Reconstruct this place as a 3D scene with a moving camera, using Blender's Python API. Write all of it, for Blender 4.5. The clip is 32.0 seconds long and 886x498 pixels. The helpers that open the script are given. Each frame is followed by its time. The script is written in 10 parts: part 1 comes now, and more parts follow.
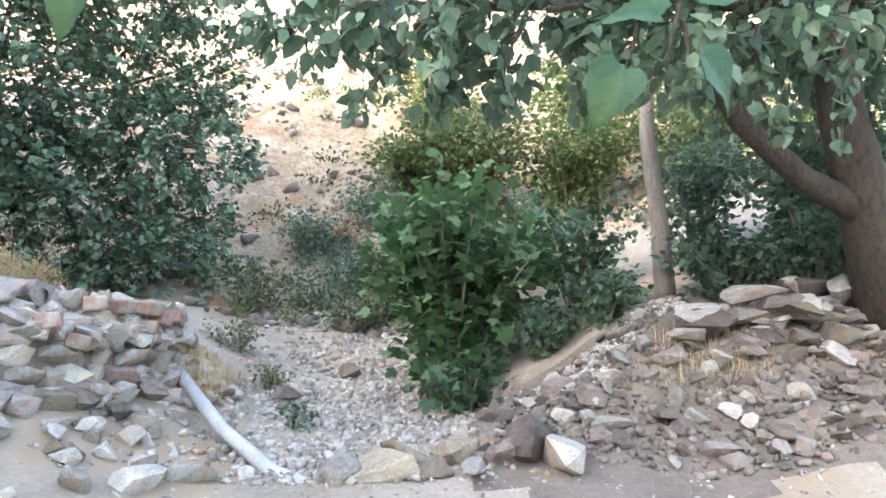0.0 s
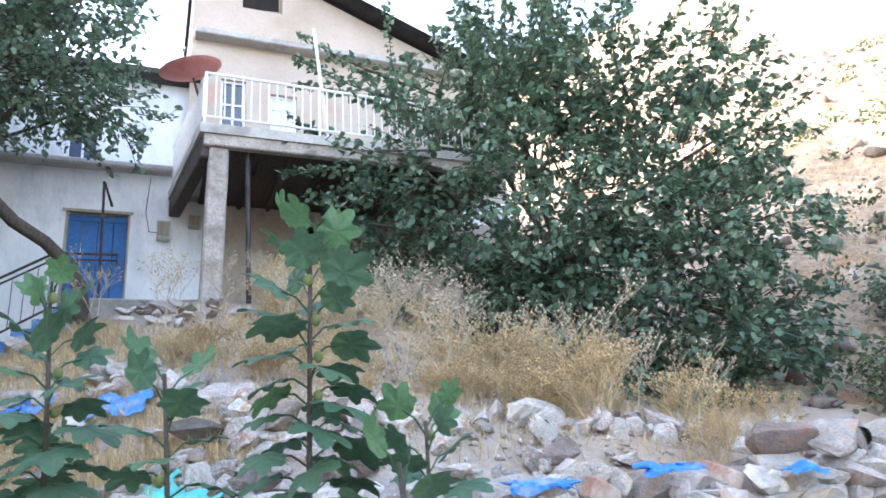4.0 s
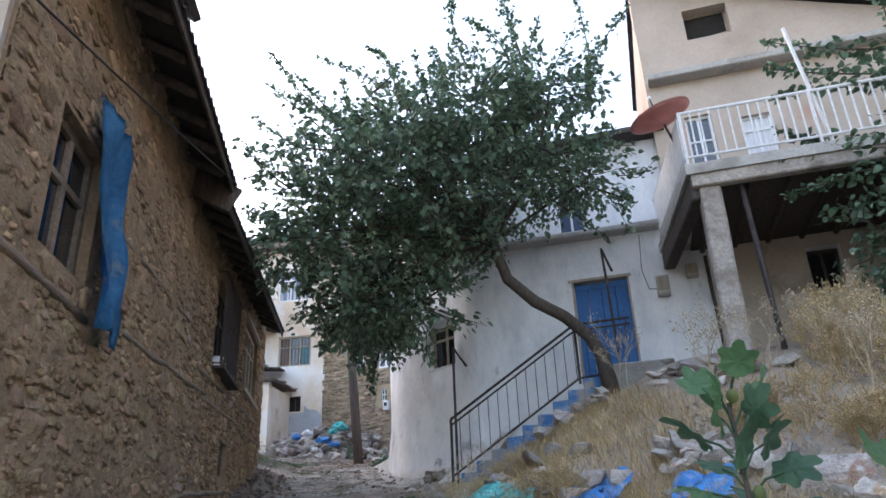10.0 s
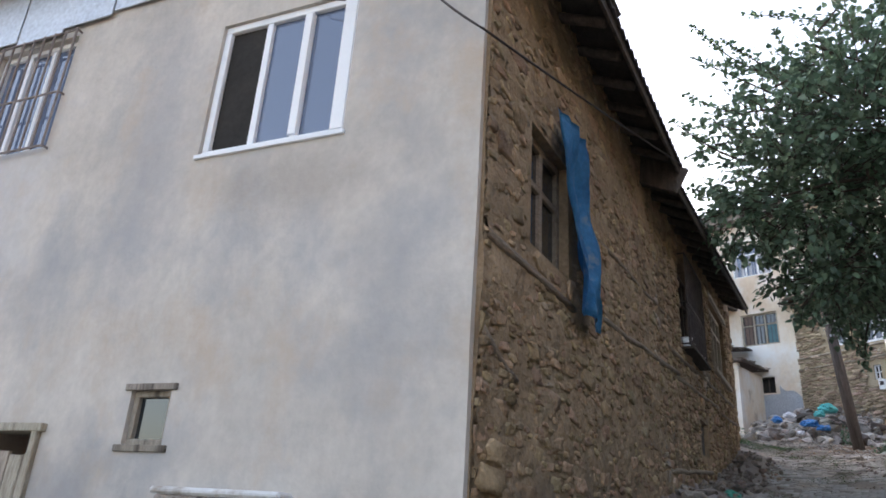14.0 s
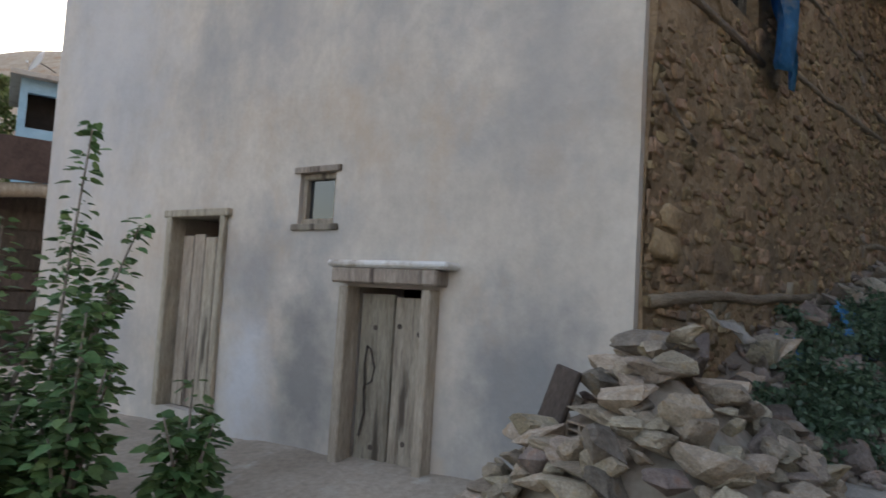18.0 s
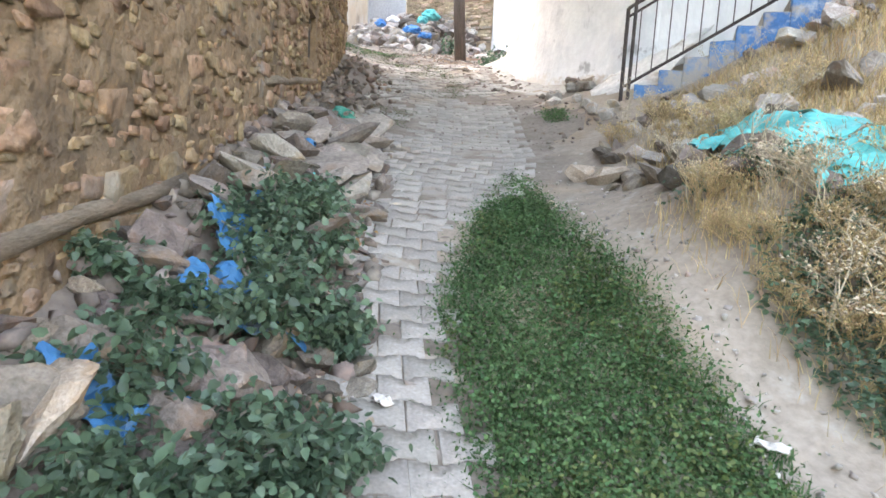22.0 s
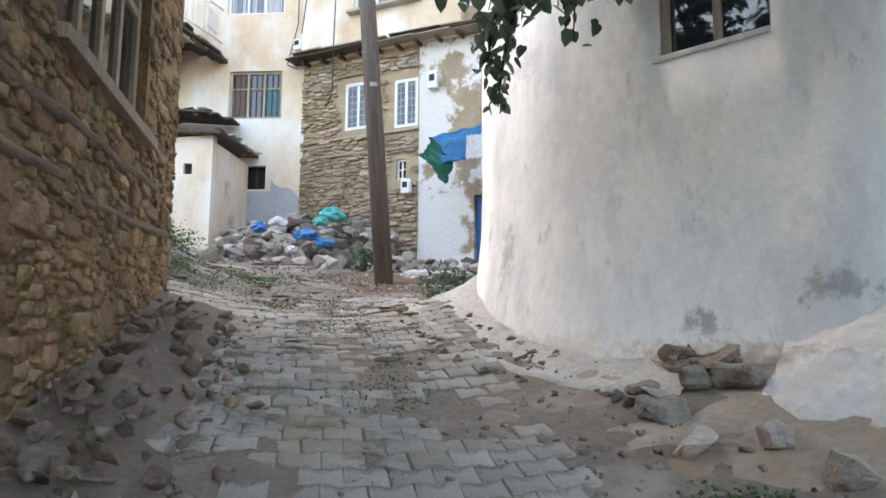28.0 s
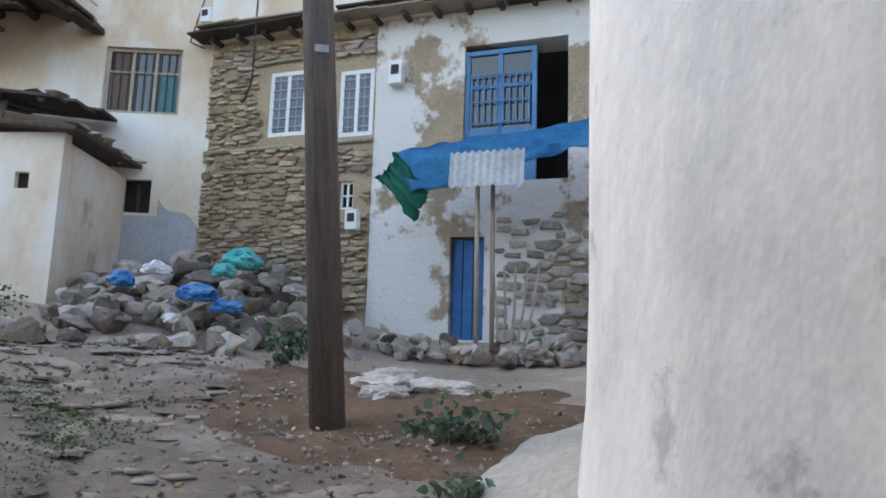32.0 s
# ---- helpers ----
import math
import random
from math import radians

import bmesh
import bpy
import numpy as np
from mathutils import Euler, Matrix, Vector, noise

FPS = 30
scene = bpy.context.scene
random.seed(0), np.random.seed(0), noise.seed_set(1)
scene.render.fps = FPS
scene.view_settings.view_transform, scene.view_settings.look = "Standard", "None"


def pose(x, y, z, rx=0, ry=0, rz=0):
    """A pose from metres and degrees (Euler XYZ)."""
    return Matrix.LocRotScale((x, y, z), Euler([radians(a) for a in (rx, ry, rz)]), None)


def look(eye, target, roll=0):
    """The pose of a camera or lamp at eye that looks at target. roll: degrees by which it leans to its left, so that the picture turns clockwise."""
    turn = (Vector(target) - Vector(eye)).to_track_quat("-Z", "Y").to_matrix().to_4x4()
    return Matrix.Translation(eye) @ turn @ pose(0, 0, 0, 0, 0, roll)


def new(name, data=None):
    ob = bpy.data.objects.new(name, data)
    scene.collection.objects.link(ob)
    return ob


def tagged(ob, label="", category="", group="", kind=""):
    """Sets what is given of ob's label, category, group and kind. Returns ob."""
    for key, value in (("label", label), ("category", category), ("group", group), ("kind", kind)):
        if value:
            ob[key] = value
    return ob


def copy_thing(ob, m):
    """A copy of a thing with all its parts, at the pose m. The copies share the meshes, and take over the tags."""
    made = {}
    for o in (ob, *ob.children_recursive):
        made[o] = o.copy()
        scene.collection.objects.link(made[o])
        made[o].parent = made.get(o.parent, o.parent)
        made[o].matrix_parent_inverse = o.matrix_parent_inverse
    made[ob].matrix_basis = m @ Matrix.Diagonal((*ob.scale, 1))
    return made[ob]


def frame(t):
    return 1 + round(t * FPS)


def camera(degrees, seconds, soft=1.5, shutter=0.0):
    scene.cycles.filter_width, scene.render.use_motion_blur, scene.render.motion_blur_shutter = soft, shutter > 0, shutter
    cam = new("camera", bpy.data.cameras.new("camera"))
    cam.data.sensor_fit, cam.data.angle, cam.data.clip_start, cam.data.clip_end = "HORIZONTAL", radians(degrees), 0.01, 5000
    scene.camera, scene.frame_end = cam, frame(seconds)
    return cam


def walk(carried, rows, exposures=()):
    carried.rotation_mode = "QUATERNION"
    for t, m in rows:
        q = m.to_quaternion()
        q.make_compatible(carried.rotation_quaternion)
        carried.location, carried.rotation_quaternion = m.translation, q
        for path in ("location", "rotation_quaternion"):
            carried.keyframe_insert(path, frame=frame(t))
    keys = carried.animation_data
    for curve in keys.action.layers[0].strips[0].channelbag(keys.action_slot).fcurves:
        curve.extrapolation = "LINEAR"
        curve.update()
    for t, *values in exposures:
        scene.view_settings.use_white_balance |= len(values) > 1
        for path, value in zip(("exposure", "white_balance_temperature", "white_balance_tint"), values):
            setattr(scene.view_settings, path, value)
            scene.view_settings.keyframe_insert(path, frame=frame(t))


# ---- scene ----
cam = camera(64.92, 32.0, soft=1.6, shutter=0.12)
PATH = [
    (0.0, -0.000, -0.000, 1.600, 99.89, -0.89, 0.41),
    (0.5, -0.363, 0.080, 1.602, 99.80, 1.30, 4.54),
    (1.0, -0.764, 0.256, 1.729, 99.90, 0.95, 7.13),
    (1.5, -1.128, 0.300, 1.755, 99.83, 0.99, 9.07),
    (2.0, -1.578, 0.362, 1.905, 100.74, 1.12, 13.28),
    (2.5, -1.968, 0.564, 1.946, 101.88, 2.70, 17.80),
    (3.0, -2.343, 0.615, 1.990, 103.17, 1.11, 25.10),
    (3.5, -2.770, 0.626, 2.121, 105.60, 1.53, 27.79),
    (4.0, -3.156, 0.713, 2.182, 107.29, 3.68, 34.31),
    (4.5, -3.540, 0.779, 2.271, 107.71, 2.99, 40.14),
    (6.5, -4.048, 0.724, 2.528, 108.91, 2.11, 50.85),
    (7.0, -4.043, 0.694, 2.530, 109.95, 2.28, 53.21),
    (7.5, -4.039, 0.687, 2.538, 112.18, 2.09, 56.55),
    (8.0, -4.023, 0.662, 2.540, 112.76, 1.43, 58.06),
    (8.5, -4.025, 0.650, 2.528, 113.07, 2.55, 62.27),
    (9.0, -4.026, 0.627, 2.507, 112.92, 2.79, 66.61),
    (9.5, -4.026, 0.592, 2.483, 112.89, 2.55, 70.09),
    (10.0, -4.038, 0.572, 2.497, 113.09, 2.29, 72.68),
    (10.5, -4.029, 0.564, 2.470, 112.07, 1.61, 76.32),
    (11.0, -4.036, 0.542, 2.463, 111.19, 0.58, 80.04),
    (11.5, -4.066, 0.497, 2.465, 110.15, -0.62, 83.60),
    (12.0, -4.048, 0.460, 2.446, 109.81, -0.61, 87.95),
    (12.5, -4.038, 0.423, 2.459, 110.38, -0.04, 93.61),
    (13.0, -3.997, 0.434, 2.454, 111.04, -0.42, 100.02),
    (13.5, -3.987, 0.430, 2.451, 111.46, 0.50, 105.24),
    (14.0, -3.915, 0.396, 2.416, 111.49, -3.39, 108.31),
    (14.5, -3.805, 0.328, 2.457, 110.47, -1.82, 116.63),
    (16.5, -3.730, 0.302, 2.396, 108.84, -6.37, 124.65),
    (17.0, -3.821, 0.265, 2.322, 100.19, -5.93, 126.00),
    (17.5, -4.007, 0.261, 2.332, 96.16, -3.03, 127.98),
    (18.0, -4.176, 0.268, 2.308, 94.14, -3.41, 121.43),
    (18.5, -4.521, 0.155, 2.337, 91.07, -3.79, 104.80),
    (19.0, -4.838, 0.134, 2.395, 93.02, -1.00, 96.37),
    (19.5, -5.250, 0.187, 2.507, 94.04, 1.40, 91.13),
    (20.0, -5.684, 0.147, 2.541, 90.76, 0.22, 86.06),
    (20.5, -6.072, 0.144, 2.569, 85.71, -0.51, 78.93),
    (21.0, -6.534, 0.197, 2.652, 80.36, 0.85, 77.82),
    (21.5, -7.024, 0.215, 2.679, 81.12, -3.01, 79.58),
    (22.0, -7.462, 0.299, 2.771, 81.25, -3.18, 76.62),
    (22.5, -7.926, 0.451, 2.847, 83.12, -1.12, 80.16),
    (23.0, -8.459, 0.628, 2.922, 96.16, -1.68, 75.66),
    (23.5, -8.929, 0.815, 3.019, 106.04, -2.19, 68.62),
    (24.0, -9.376, 0.967, 3.168, 109.70, -2.01, 68.83),
    (24.5, -9.845, 0.960, 3.208, 101.12, 2.87, 72.83),
    (25.0, -10.337, 1.120, 3.246, 100.02, 5.95, 71.72),
    (25.5, -10.902, 1.185, 3.411, 101.53, 8.19, 76.99),
    (27.5, -12.993, 1.354, 3.821, 96.86, -0.61, 70.97),
    (28.0, -13.510, 1.534, 3.830, 97.12, -0.45, 68.77),
    (28.5, -14.001, 1.605, 4.009, 99.08, -0.48, 75.73),
    (29.0, -14.601, 1.668, 4.214, 101.24, -1.82, 73.28),
    (29.5, -15.097, 1.790, 4.278, 106.89, -0.36, 68.78),
    (30.0, -15.587, 1.940, 4.447, 107.30, -0.72, 68.21),
    (30.5, -16.097, 2.026, 4.623, 102.19, -2.43, 69.38),
    (31.0, -16.531, 2.243, 4.624, 103.35, 0.32, 62.46),
    (31.5, -16.991, 2.417, 4.770, 103.62, 0.27, 65.76),
    (32.0, -17.499, 2.492, 4.974, 98.74, -1.73, 62.25),
]
import collections



# seconds, stops, kelvin, tint
EXPOSURES = [
    (0.0, 3.38, 6150, 11), (2.0, 3.6, 6150, 13), (4.0, 3.43, 6050, 16), (7.0, 3.62, 6050, 17), (9.0, 2.8, 6200, 16), (11.0, 2.47, 6320, 16), (13.0, 2.55, 6450, 15),
    (14.5, 2.1, 6600, 15), (16.5, 0.95, 6700, 14), (17.3, 1.1, 6800, 14), (18.5, 2.47, 6900, 14), (20.0, 3.3, 7000, 15), (21.0, 3.9, 7250, 15), (22.0, 4.1, 7350, 15), (23.0, 4.24, 6950, 16),
    (24.0, 3.78, 7000, 15), (25.0, 3.3, 7250, 18), (28.0, 3.03, 6800, 11), (29.5, 2.85, 6400, 10), (31.0, 2.37, 6300, 10), (32.0, 2.28, 6300, 10),
]
walk(cam, [(t, pose(x, y, z, rx, ry, rz)) for t, x, y, z, rx, ry, rz in PATH], EXPOSURES)

# ---- world and sun ----
SUN_AZ, SUN_EL = 216.0, 16.0      # degrees: where the sun stands, azimuth from +x to +y
world = bpy.data.worlds.new("world")
scene.world = world
world.use_nodes = True
wn = world.node_tree.nodes
sky = wn.new("ShaderNodeTexSky")
sky.sky_type = "NISHITA"
sky.sun_disc = False
sky.sun_elevation = radians(SUN_EL)
sky.sun_rotation = radians(90 - SUN_AZ)
sky.air_density, sky.dust_density, sky.ozone_density = 1.0, 2.5, 1.0
wn["Background"].inputs["Strength"].default_value = 0.15
haze = wn.new("ShaderNodeHueSaturation")      # a milky, hazy evening sky
haze.inputs["Saturation"].default_value = 0.75
world.node_tree.links.new(sky.outputs[0], haze.inputs["Color"])
world.node_tree.links.new(haze.outputs[0], wn["Background"].inputs["Color"])
sun_data = bpy.data.lights.new("sun", "SUN")
sun_data.energy, sun_data.angle, sun_data.color = 2.2, radians(0.6), (1.0, 0.86, 0.68)
sun = new("sun", sun_data)
_d = Vector((math.cos(radians(SUN_AZ)) * math.cos(radians(SUN_EL)), math.sin(radians(SUN_AZ)) * math.cos(radians(SUN_EL)), math.sin(radians(SUN_EL))))
sun.matrix_world = look((0, 0, 40), Vector((0, 0, 40)) - _d)


# ---- materials ----
def material(name, dark, light, scale=3.0, fine=40.0, rough=0.9, bump=0.25, spot=None, spot_scale=0.6, spot_low=0.55, spot_width=0.12, metal=0.0, per_object=0.0, stretch=(1, 1, 1), island=0.0, bump_scale=None, trans=0.0, spec=0.3, distance=0.02, speckle=0.2, spot2=None, spot2_scale=1.5, spot2_low=0.6, spot2_width=0.15):
    """Two tones mixed by coarse and fine noise, stains of a third tone, relief."""
    m = bpy.data.materials.new(name)
    m.use_nodes = True
    nt = m.node_tree
    n, l = nt.nodes, nt.links
    b = n["Principled BSDF"]
    b.inputs["Roughness"].default_value = rough
    b.inputs["Metallic"].default_value = metal
    b.inputs["Specular IOR Level"].default_value = spec
    tc = n.new("ShaderNodeTexCoord")
    mp = n.new("ShaderNodeMapping")
    mp.inputs["Scale"].default_value = stretch
    l.new(tc.outputs["Object"], mp.inputs["Vector"])

    def noise_tex(sc, det=4.0, rgh=0.6):
        t = n.new("ShaderNodeTexNoise")
        t.inputs["Scale"].default_value, t.inputs["Detail"].default_value, t.inputs["Roughness"].default_value = sc, det, rgh
        l.new(mp.outputs["Vector"], t.inputs["Vector"])
        return t.outputs["Fac"]

    def mix(fac, a, c):
        x = n.new("ShaderNodeMix")
        x.data_type = "RGBA"
        if isinstance(fac, float):
            x.inputs[0].default_value = fac
        else:
            l.new(fac, x.inputs[0])
        for sock, v in ((x.inputs[6], a), (x.inputs[7], c)):
            if isinstance(v, tuple):
                sock.default_value = (*v, 1)
            else:
                l.new(v, sock)
        return x.outputs[2]

    def ramp(v, lo, hi):
        r = n.new("ShaderNodeMapRange")
        r.inputs["From Min"].default_value, r.inputs["From Max"].default_value = lo, hi
        l.new(v, r.inputs["Value"])
        return r.outputs["Result"]

    coarse, small = noise_tex(scale, 5.0, 0.65), noise_tex(fine, 3.0, 0.6)
    col = mix(ramp(coarse, 0.3, 0.7), dark, light)
    shade = n.new("ShaderNodeHueSaturation")
    l.new(col, shade.inputs["Color"])
    val = n.new("ShaderNodeMapRange")
    val.inputs["From Min"].default_value, val.inputs["From Max"].default_value = 0.25, 0.75
    val.inputs["To Min"].default_value, val.inputs["To Max"].default_value = 1 - speckle, 1 + speckle
    l.new(small, val.inputs["Value"])
    l.new(val.outputs["Result"], shade.inputs["Value"])
    col = shade.outputs["Color"]
    if spot:
        col = mix(ramp(noise_tex(spot_scale, 6.0, 0.62), spot_low, spot_low + spot_width), col, spot)
    if spot2:
        col = mix(ramp(noise_tex(spot2_scale, 5.0, 0.7), spot2_low, spot2_low + spot2_width), col, spot2)
    if per_object or island:
        src = n.new("ShaderNodeObjectInfo").outputs["Random"] if per_object else n.new("ShaderNodeNewGeometry").outputs["Random Per Island"]
        amt = per_object or island
        hs = n.new("ShaderNodeHueSaturation")
        mr = n.new("ShaderNodeMapRange")
        mr.inputs["To Min"].default_value, mr.inputs["To Max"].default_value = 1 - amt, 1 + amt
        l.new(src, mr.inputs["Value"])
        l.new(mr.outputs["Result"], hs.inputs["Value"])
        mh = n.new("ShaderNodeMapRange")
        mh.inputs["To Min"].default_value, mh.inputs["To Max"].default_value = 0.5 + amt * 0.06, 0.5 - amt * 0.06
        wv = n.new("ShaderNodeMath")
        wv.operation = "FRACT"
        ws = n.new("ShaderNodeMath")
        ws.operation = "MULTIPLY"
        ws.inputs[1].default_value = 7.13
        l.new(src, ws.inputs[0])
        l.new(ws.outputs[0], wv.inputs[0])
        l.new(wv.outputs[0], mh.inputs["Value"])
        l.new(mh.outputs["Result"], hs.inputs["Hue"])
        l.new(col, hs.inputs["Color"])
        col = hs.outputs["Color"]
    l.new(col, b.inputs["Base Color"])
    if bump:
        bp = n.new("ShaderNodeBump")
        bp.inputs["Strength"].default_value, bp.inputs["Distance"].default_value = bump, distance
        add = n.new("ShaderNodeMath")
        add.operation = "ADD"
        l.new(noise_tex(bump_scale or fine * 0.5, 4.0, 0.6), add.inputs[0])
        l.new(coarse, add.inputs[1])
        l.new(add.outputs[0], bp.inputs["Height"])
        l.new(bp.outputs["Normal"], b.inputs["Normal"])
    if trans:
        tr = n.new("ShaderNodeBsdfTranslucent")
        l.new(col, tr.inputs["Color"])
        ms = n.new("ShaderNodeMixShader")
        ms.inputs[0].default_value = trans
        l.new(b.outputs[0], ms.inputs[1])
        l.new(tr.outputs[0], ms.inputs[2])
        l.new(ms.outputs[0], n["Material Output"].inputs["Surface"])
    return m


def stain(mat, centre, reach, colour, amount=0.8, ragged=0.45, scale=3.0, soft=0.5):
    """A stain of its own shape on a material, in the object's own space: a ragged patch round a centre."""
    nt = mat.node_tree
    n, l = nt.nodes, nt.links
    b = n["Principled BSDF"]
    old = b.inputs["Base Color"].links[0].from_socket
    tc = n.new("ShaderNodeTexCoord")
    mp = n.new("ShaderNodeMapping")
    mp.vector_type = "TEXTURE"
    mp.inputs["Location"].default_value = centre
    mp.inputs["Scale"].default_value = reach
    l.new(tc.outputs["Object"], mp.inputs["Vector"])
    ln = n.new("ShaderNodeVectorMath")
    ln.operation = "LENGTH"
    l.new(mp.outputs["Vector"], ln.inputs[0])
    nz = n.new("ShaderNodeTexNoise")
    nz.inputs["Scale"].default_value, nz.inputs["Detail"].default_value, nz.inputs["Roughness"].default_value = scale, 6.0, 0.65
    l.new(tc.outputs["Object"], nz.inputs["Vector"])
    ad = n.new("ShaderNodeMath")
    ad.operation = "MULTIPLY_ADD"
    l.new(nz.outputs["Fac"], ad.inputs[0])
    ad.inputs[1].default_value = ragged * 4
    l.new(ln.outputs["Value"], ad.inputs[2])
    mr = n.new("ShaderNodeMapRange")
    mr.inputs["From Min"].default_value, mr.inputs["From Max"].default_value = 1.0 + ragged * 2, 1.0 + ragged * 2 - soft
    mr.inputs["To Min"].default_value, mr.inputs["To Max"].default_value = 0.0, amount
    l.new(ad.outputs[0], mr.inputs["Value"])
    mx = n.new("ShaderNodeMix")
    mx.data_type = "RGBA"
    l.new(mr.outputs["Result"], mx.inputs[0])
    l.new(old, mx.inputs[6])
    mx.inputs[7].default_value = (*colour, 1)
    l.new(mx.outputs[2], b.inputs["Base Color"])


M = {}
M["soil"] = material("soil", (0.25, 0.205, 0.16), (0.4, 0.345, 0.285), 0.9, 22, bump=0.7, spot=(0.32, 0.24, 0.165), spot_scale=0.45, spot_low=0.54, spot2=(0.44, 0.41, 0.36), spot2_scale=2.5, spot2_low=0.58)
M["hill"] = material("hill", (0.265, 0.19, 0.125), (0.44, 0.35, 0.255), 0.7, 6, bump=1.0, spot=(0.3, 0.16, 0.08), spot_scale=0.45, spot_low=0.55, distance=0.2, spot2=(0.49, 0.435, 0.365), spot2_scale=1.6, spot2_low=0.55, speckle=0.3)
M["paver"] = material("paver", (0.28, 0.257, 0.23), (0.39, 0.363, 0.328), 2.0, 60, bump=0.35, spot=(0.33, 0.275, 0.22), spot_scale=1.2, per_object=0.14, spot2=(0.15, 0.135, 0.105), spot2_scale=2.2, spot2_low=0.52, spot2_width=0.14)
M["plaster_grey"] = material("plaster_grey", (0.42, 0.385, 0.34), (0.6, 0.545, 0.48), 1.1, 14, bump=0.45, spot=(0.34, 0.335, 0.33), spot_scale=0.8, spot_low=0.5, spot_width=0.2, speckle=0.08, spot2=(0.47, 0.385, 0.3), spot2_scale=1.3, spot2_low=0.52, spot2_width=0.2, bump_scale=4, distance=0.035, stretch=(1.0, 1.0, 0.8))
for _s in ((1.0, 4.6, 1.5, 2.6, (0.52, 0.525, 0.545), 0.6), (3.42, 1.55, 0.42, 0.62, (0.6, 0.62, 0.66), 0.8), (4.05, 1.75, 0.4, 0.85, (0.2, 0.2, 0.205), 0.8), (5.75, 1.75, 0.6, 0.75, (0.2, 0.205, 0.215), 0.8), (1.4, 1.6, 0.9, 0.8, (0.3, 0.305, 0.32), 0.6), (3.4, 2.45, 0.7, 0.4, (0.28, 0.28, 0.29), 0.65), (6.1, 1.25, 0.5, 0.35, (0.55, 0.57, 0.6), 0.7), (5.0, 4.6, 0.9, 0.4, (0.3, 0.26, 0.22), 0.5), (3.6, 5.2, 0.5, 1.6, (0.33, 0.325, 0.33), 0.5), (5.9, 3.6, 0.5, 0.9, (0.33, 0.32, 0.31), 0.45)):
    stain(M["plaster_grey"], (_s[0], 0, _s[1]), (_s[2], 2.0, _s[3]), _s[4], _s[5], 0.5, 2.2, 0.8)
M["plaster_white"] = material("plaster_white", (0.74, 0.75, 0.765), (0.85, 0.855, 0.86), 1.7, 12, bump=0.6, spot=(0.63, 0.65, 0.675), spot_scale=1.4, spot_low=0.5, spot_width=0.16, speckle=0.05, spot2=(0.48, 0.49, 0.51), spot2_scale=3.6, spot2_low=0.61, spot2_width=0.12, bump_scale=3.0, distance=0.04, stretch=(1.3, 1.3, 0.65))
M["plaster_bend"] = material("plaster_bend", (0.74, 0.75, 0.765), (0.85, 0.855, 0.86), 1.7, 12, bump=0.6, spot=(0.63, 0.65, 0.675), spot_scale=1.4, spot_low=0.5, spot_width=0.16, speckle=0.05, spot2=(0.48, 0.49, 0.51), spot2_scale=3.6, spot2_low=0.61, spot2_width=0.12, bump_scale=3.0, distance=0.04, stretch=(1.3, 1.3, 0.65))
for _s in ((-16.95, 4.55, 3.92, 0.13, 0.11, (0.2, 0.2, 0.21), 0.8), (-16.3, 4.9, 4.12, 0.2, 0.1, (0.22, 0.22, 0.23), 0.75), (-18.75, 4.2, 4.5, 0.12, 0.3, (0.3, 0.305, 0.32), 0.7), (-19.2, 4.2, 4.75, 0.1, 0.16, (0.3, 0.305, 0.32), 0.6), (-18.5, 4.2, 6.1, 0.25, 0.2, (0.45, 0.455, 0.47), 0.5), (-16.8, 4.6, 3.7, 0.6, 0.12, (0.5, 0.39, 0.28), 0.85), (-18.0, 4.1, 3.75, 0.9, 0.12, (0.6, 0.55, 0.48), 0.7), (-17.8, 4.3, 5.2, 0.5, 0.5, (0.6, 0.61, 0.63), 0.5)):
    stain(M["plaster_bend"], _s[:3], (_s[3], 0.9, _s[4]), _s[5], _s[6] * 0.8, 1.0, 11.0, 0.7)
M["plaster_cream"] = material("plaster_cream", (0.62, 0.47, 0.33), (0.8, 0.71, 0.58), 0.55, 9, bump=0.25, spot=(0.82, 0.8, 0.77), spot_scale=0.4, spot_low=0.47, spot_width=0.14, speckle=0.07, stretch=(1.2, 1.2, 0.8), spot2=(0.46, 0.38, 0.3), spot2_scale=1.3, spot2_low=0.62, spot2_width=0.12)
M["patch_grey"] = material("patch_grey", (0.33, 0.34, 0.36), (0.45, 0.46, 0.48), 1.5, 20, bump=0.3)
M["mud"] = material("mud", (0.2, 0.138, 0.083), (0.335, 0.243, 0.152), 2.2, 22, bump=1.0, spot=(0.15, 0.11, 0.075), spot_scale=1.0, distance=0.05, bump_scale=9)
M["mud_light"] = material("mud_light", (0.34, 0.27, 0.18), (0.48, 0.39, 0.27), 1.6, 26, bump=0.8, distance=0.03)
M["wallstone"] = material("wallstone", (0.17, 0.113, 0.066), (0.4, 0.285, 0.175), 3, 30, bump=0.8, spot=(0.3, 0.275, 0.24), spot_scale=1.1, spot_low=0.58, per_object=0.3, distance=0.02, bump_scale=24)
M["wallstone_joined"] = material("wallstone_joined", (0.17, 0.113, 0.066), (0.4, 0.285, 0.175), 3, 30, bump=0.8, spot=(0.3, 0.275, 0.24), spot_scale=1.1, spot_low=0.58, island=0.3, distance=0.02, bump_scale=24)
M["farstone"] = material("farstone", (0.28, 0.202, 0.138), (0.5, 0.388, 0.28), 4, 24, bump=0.5, per_object=0.35, spot=(0.42, 0.37, 0.31), spot_scale=0.9)
M["farstone_joined"] = material("farstone_joined", (0.28, 0.202, 0.138), (0.5, 0.388, 0.28), 4, 24, bump=0.5, island=0.35, spot=(0.42, 0.37, 0.31), spot_scale=0.9)
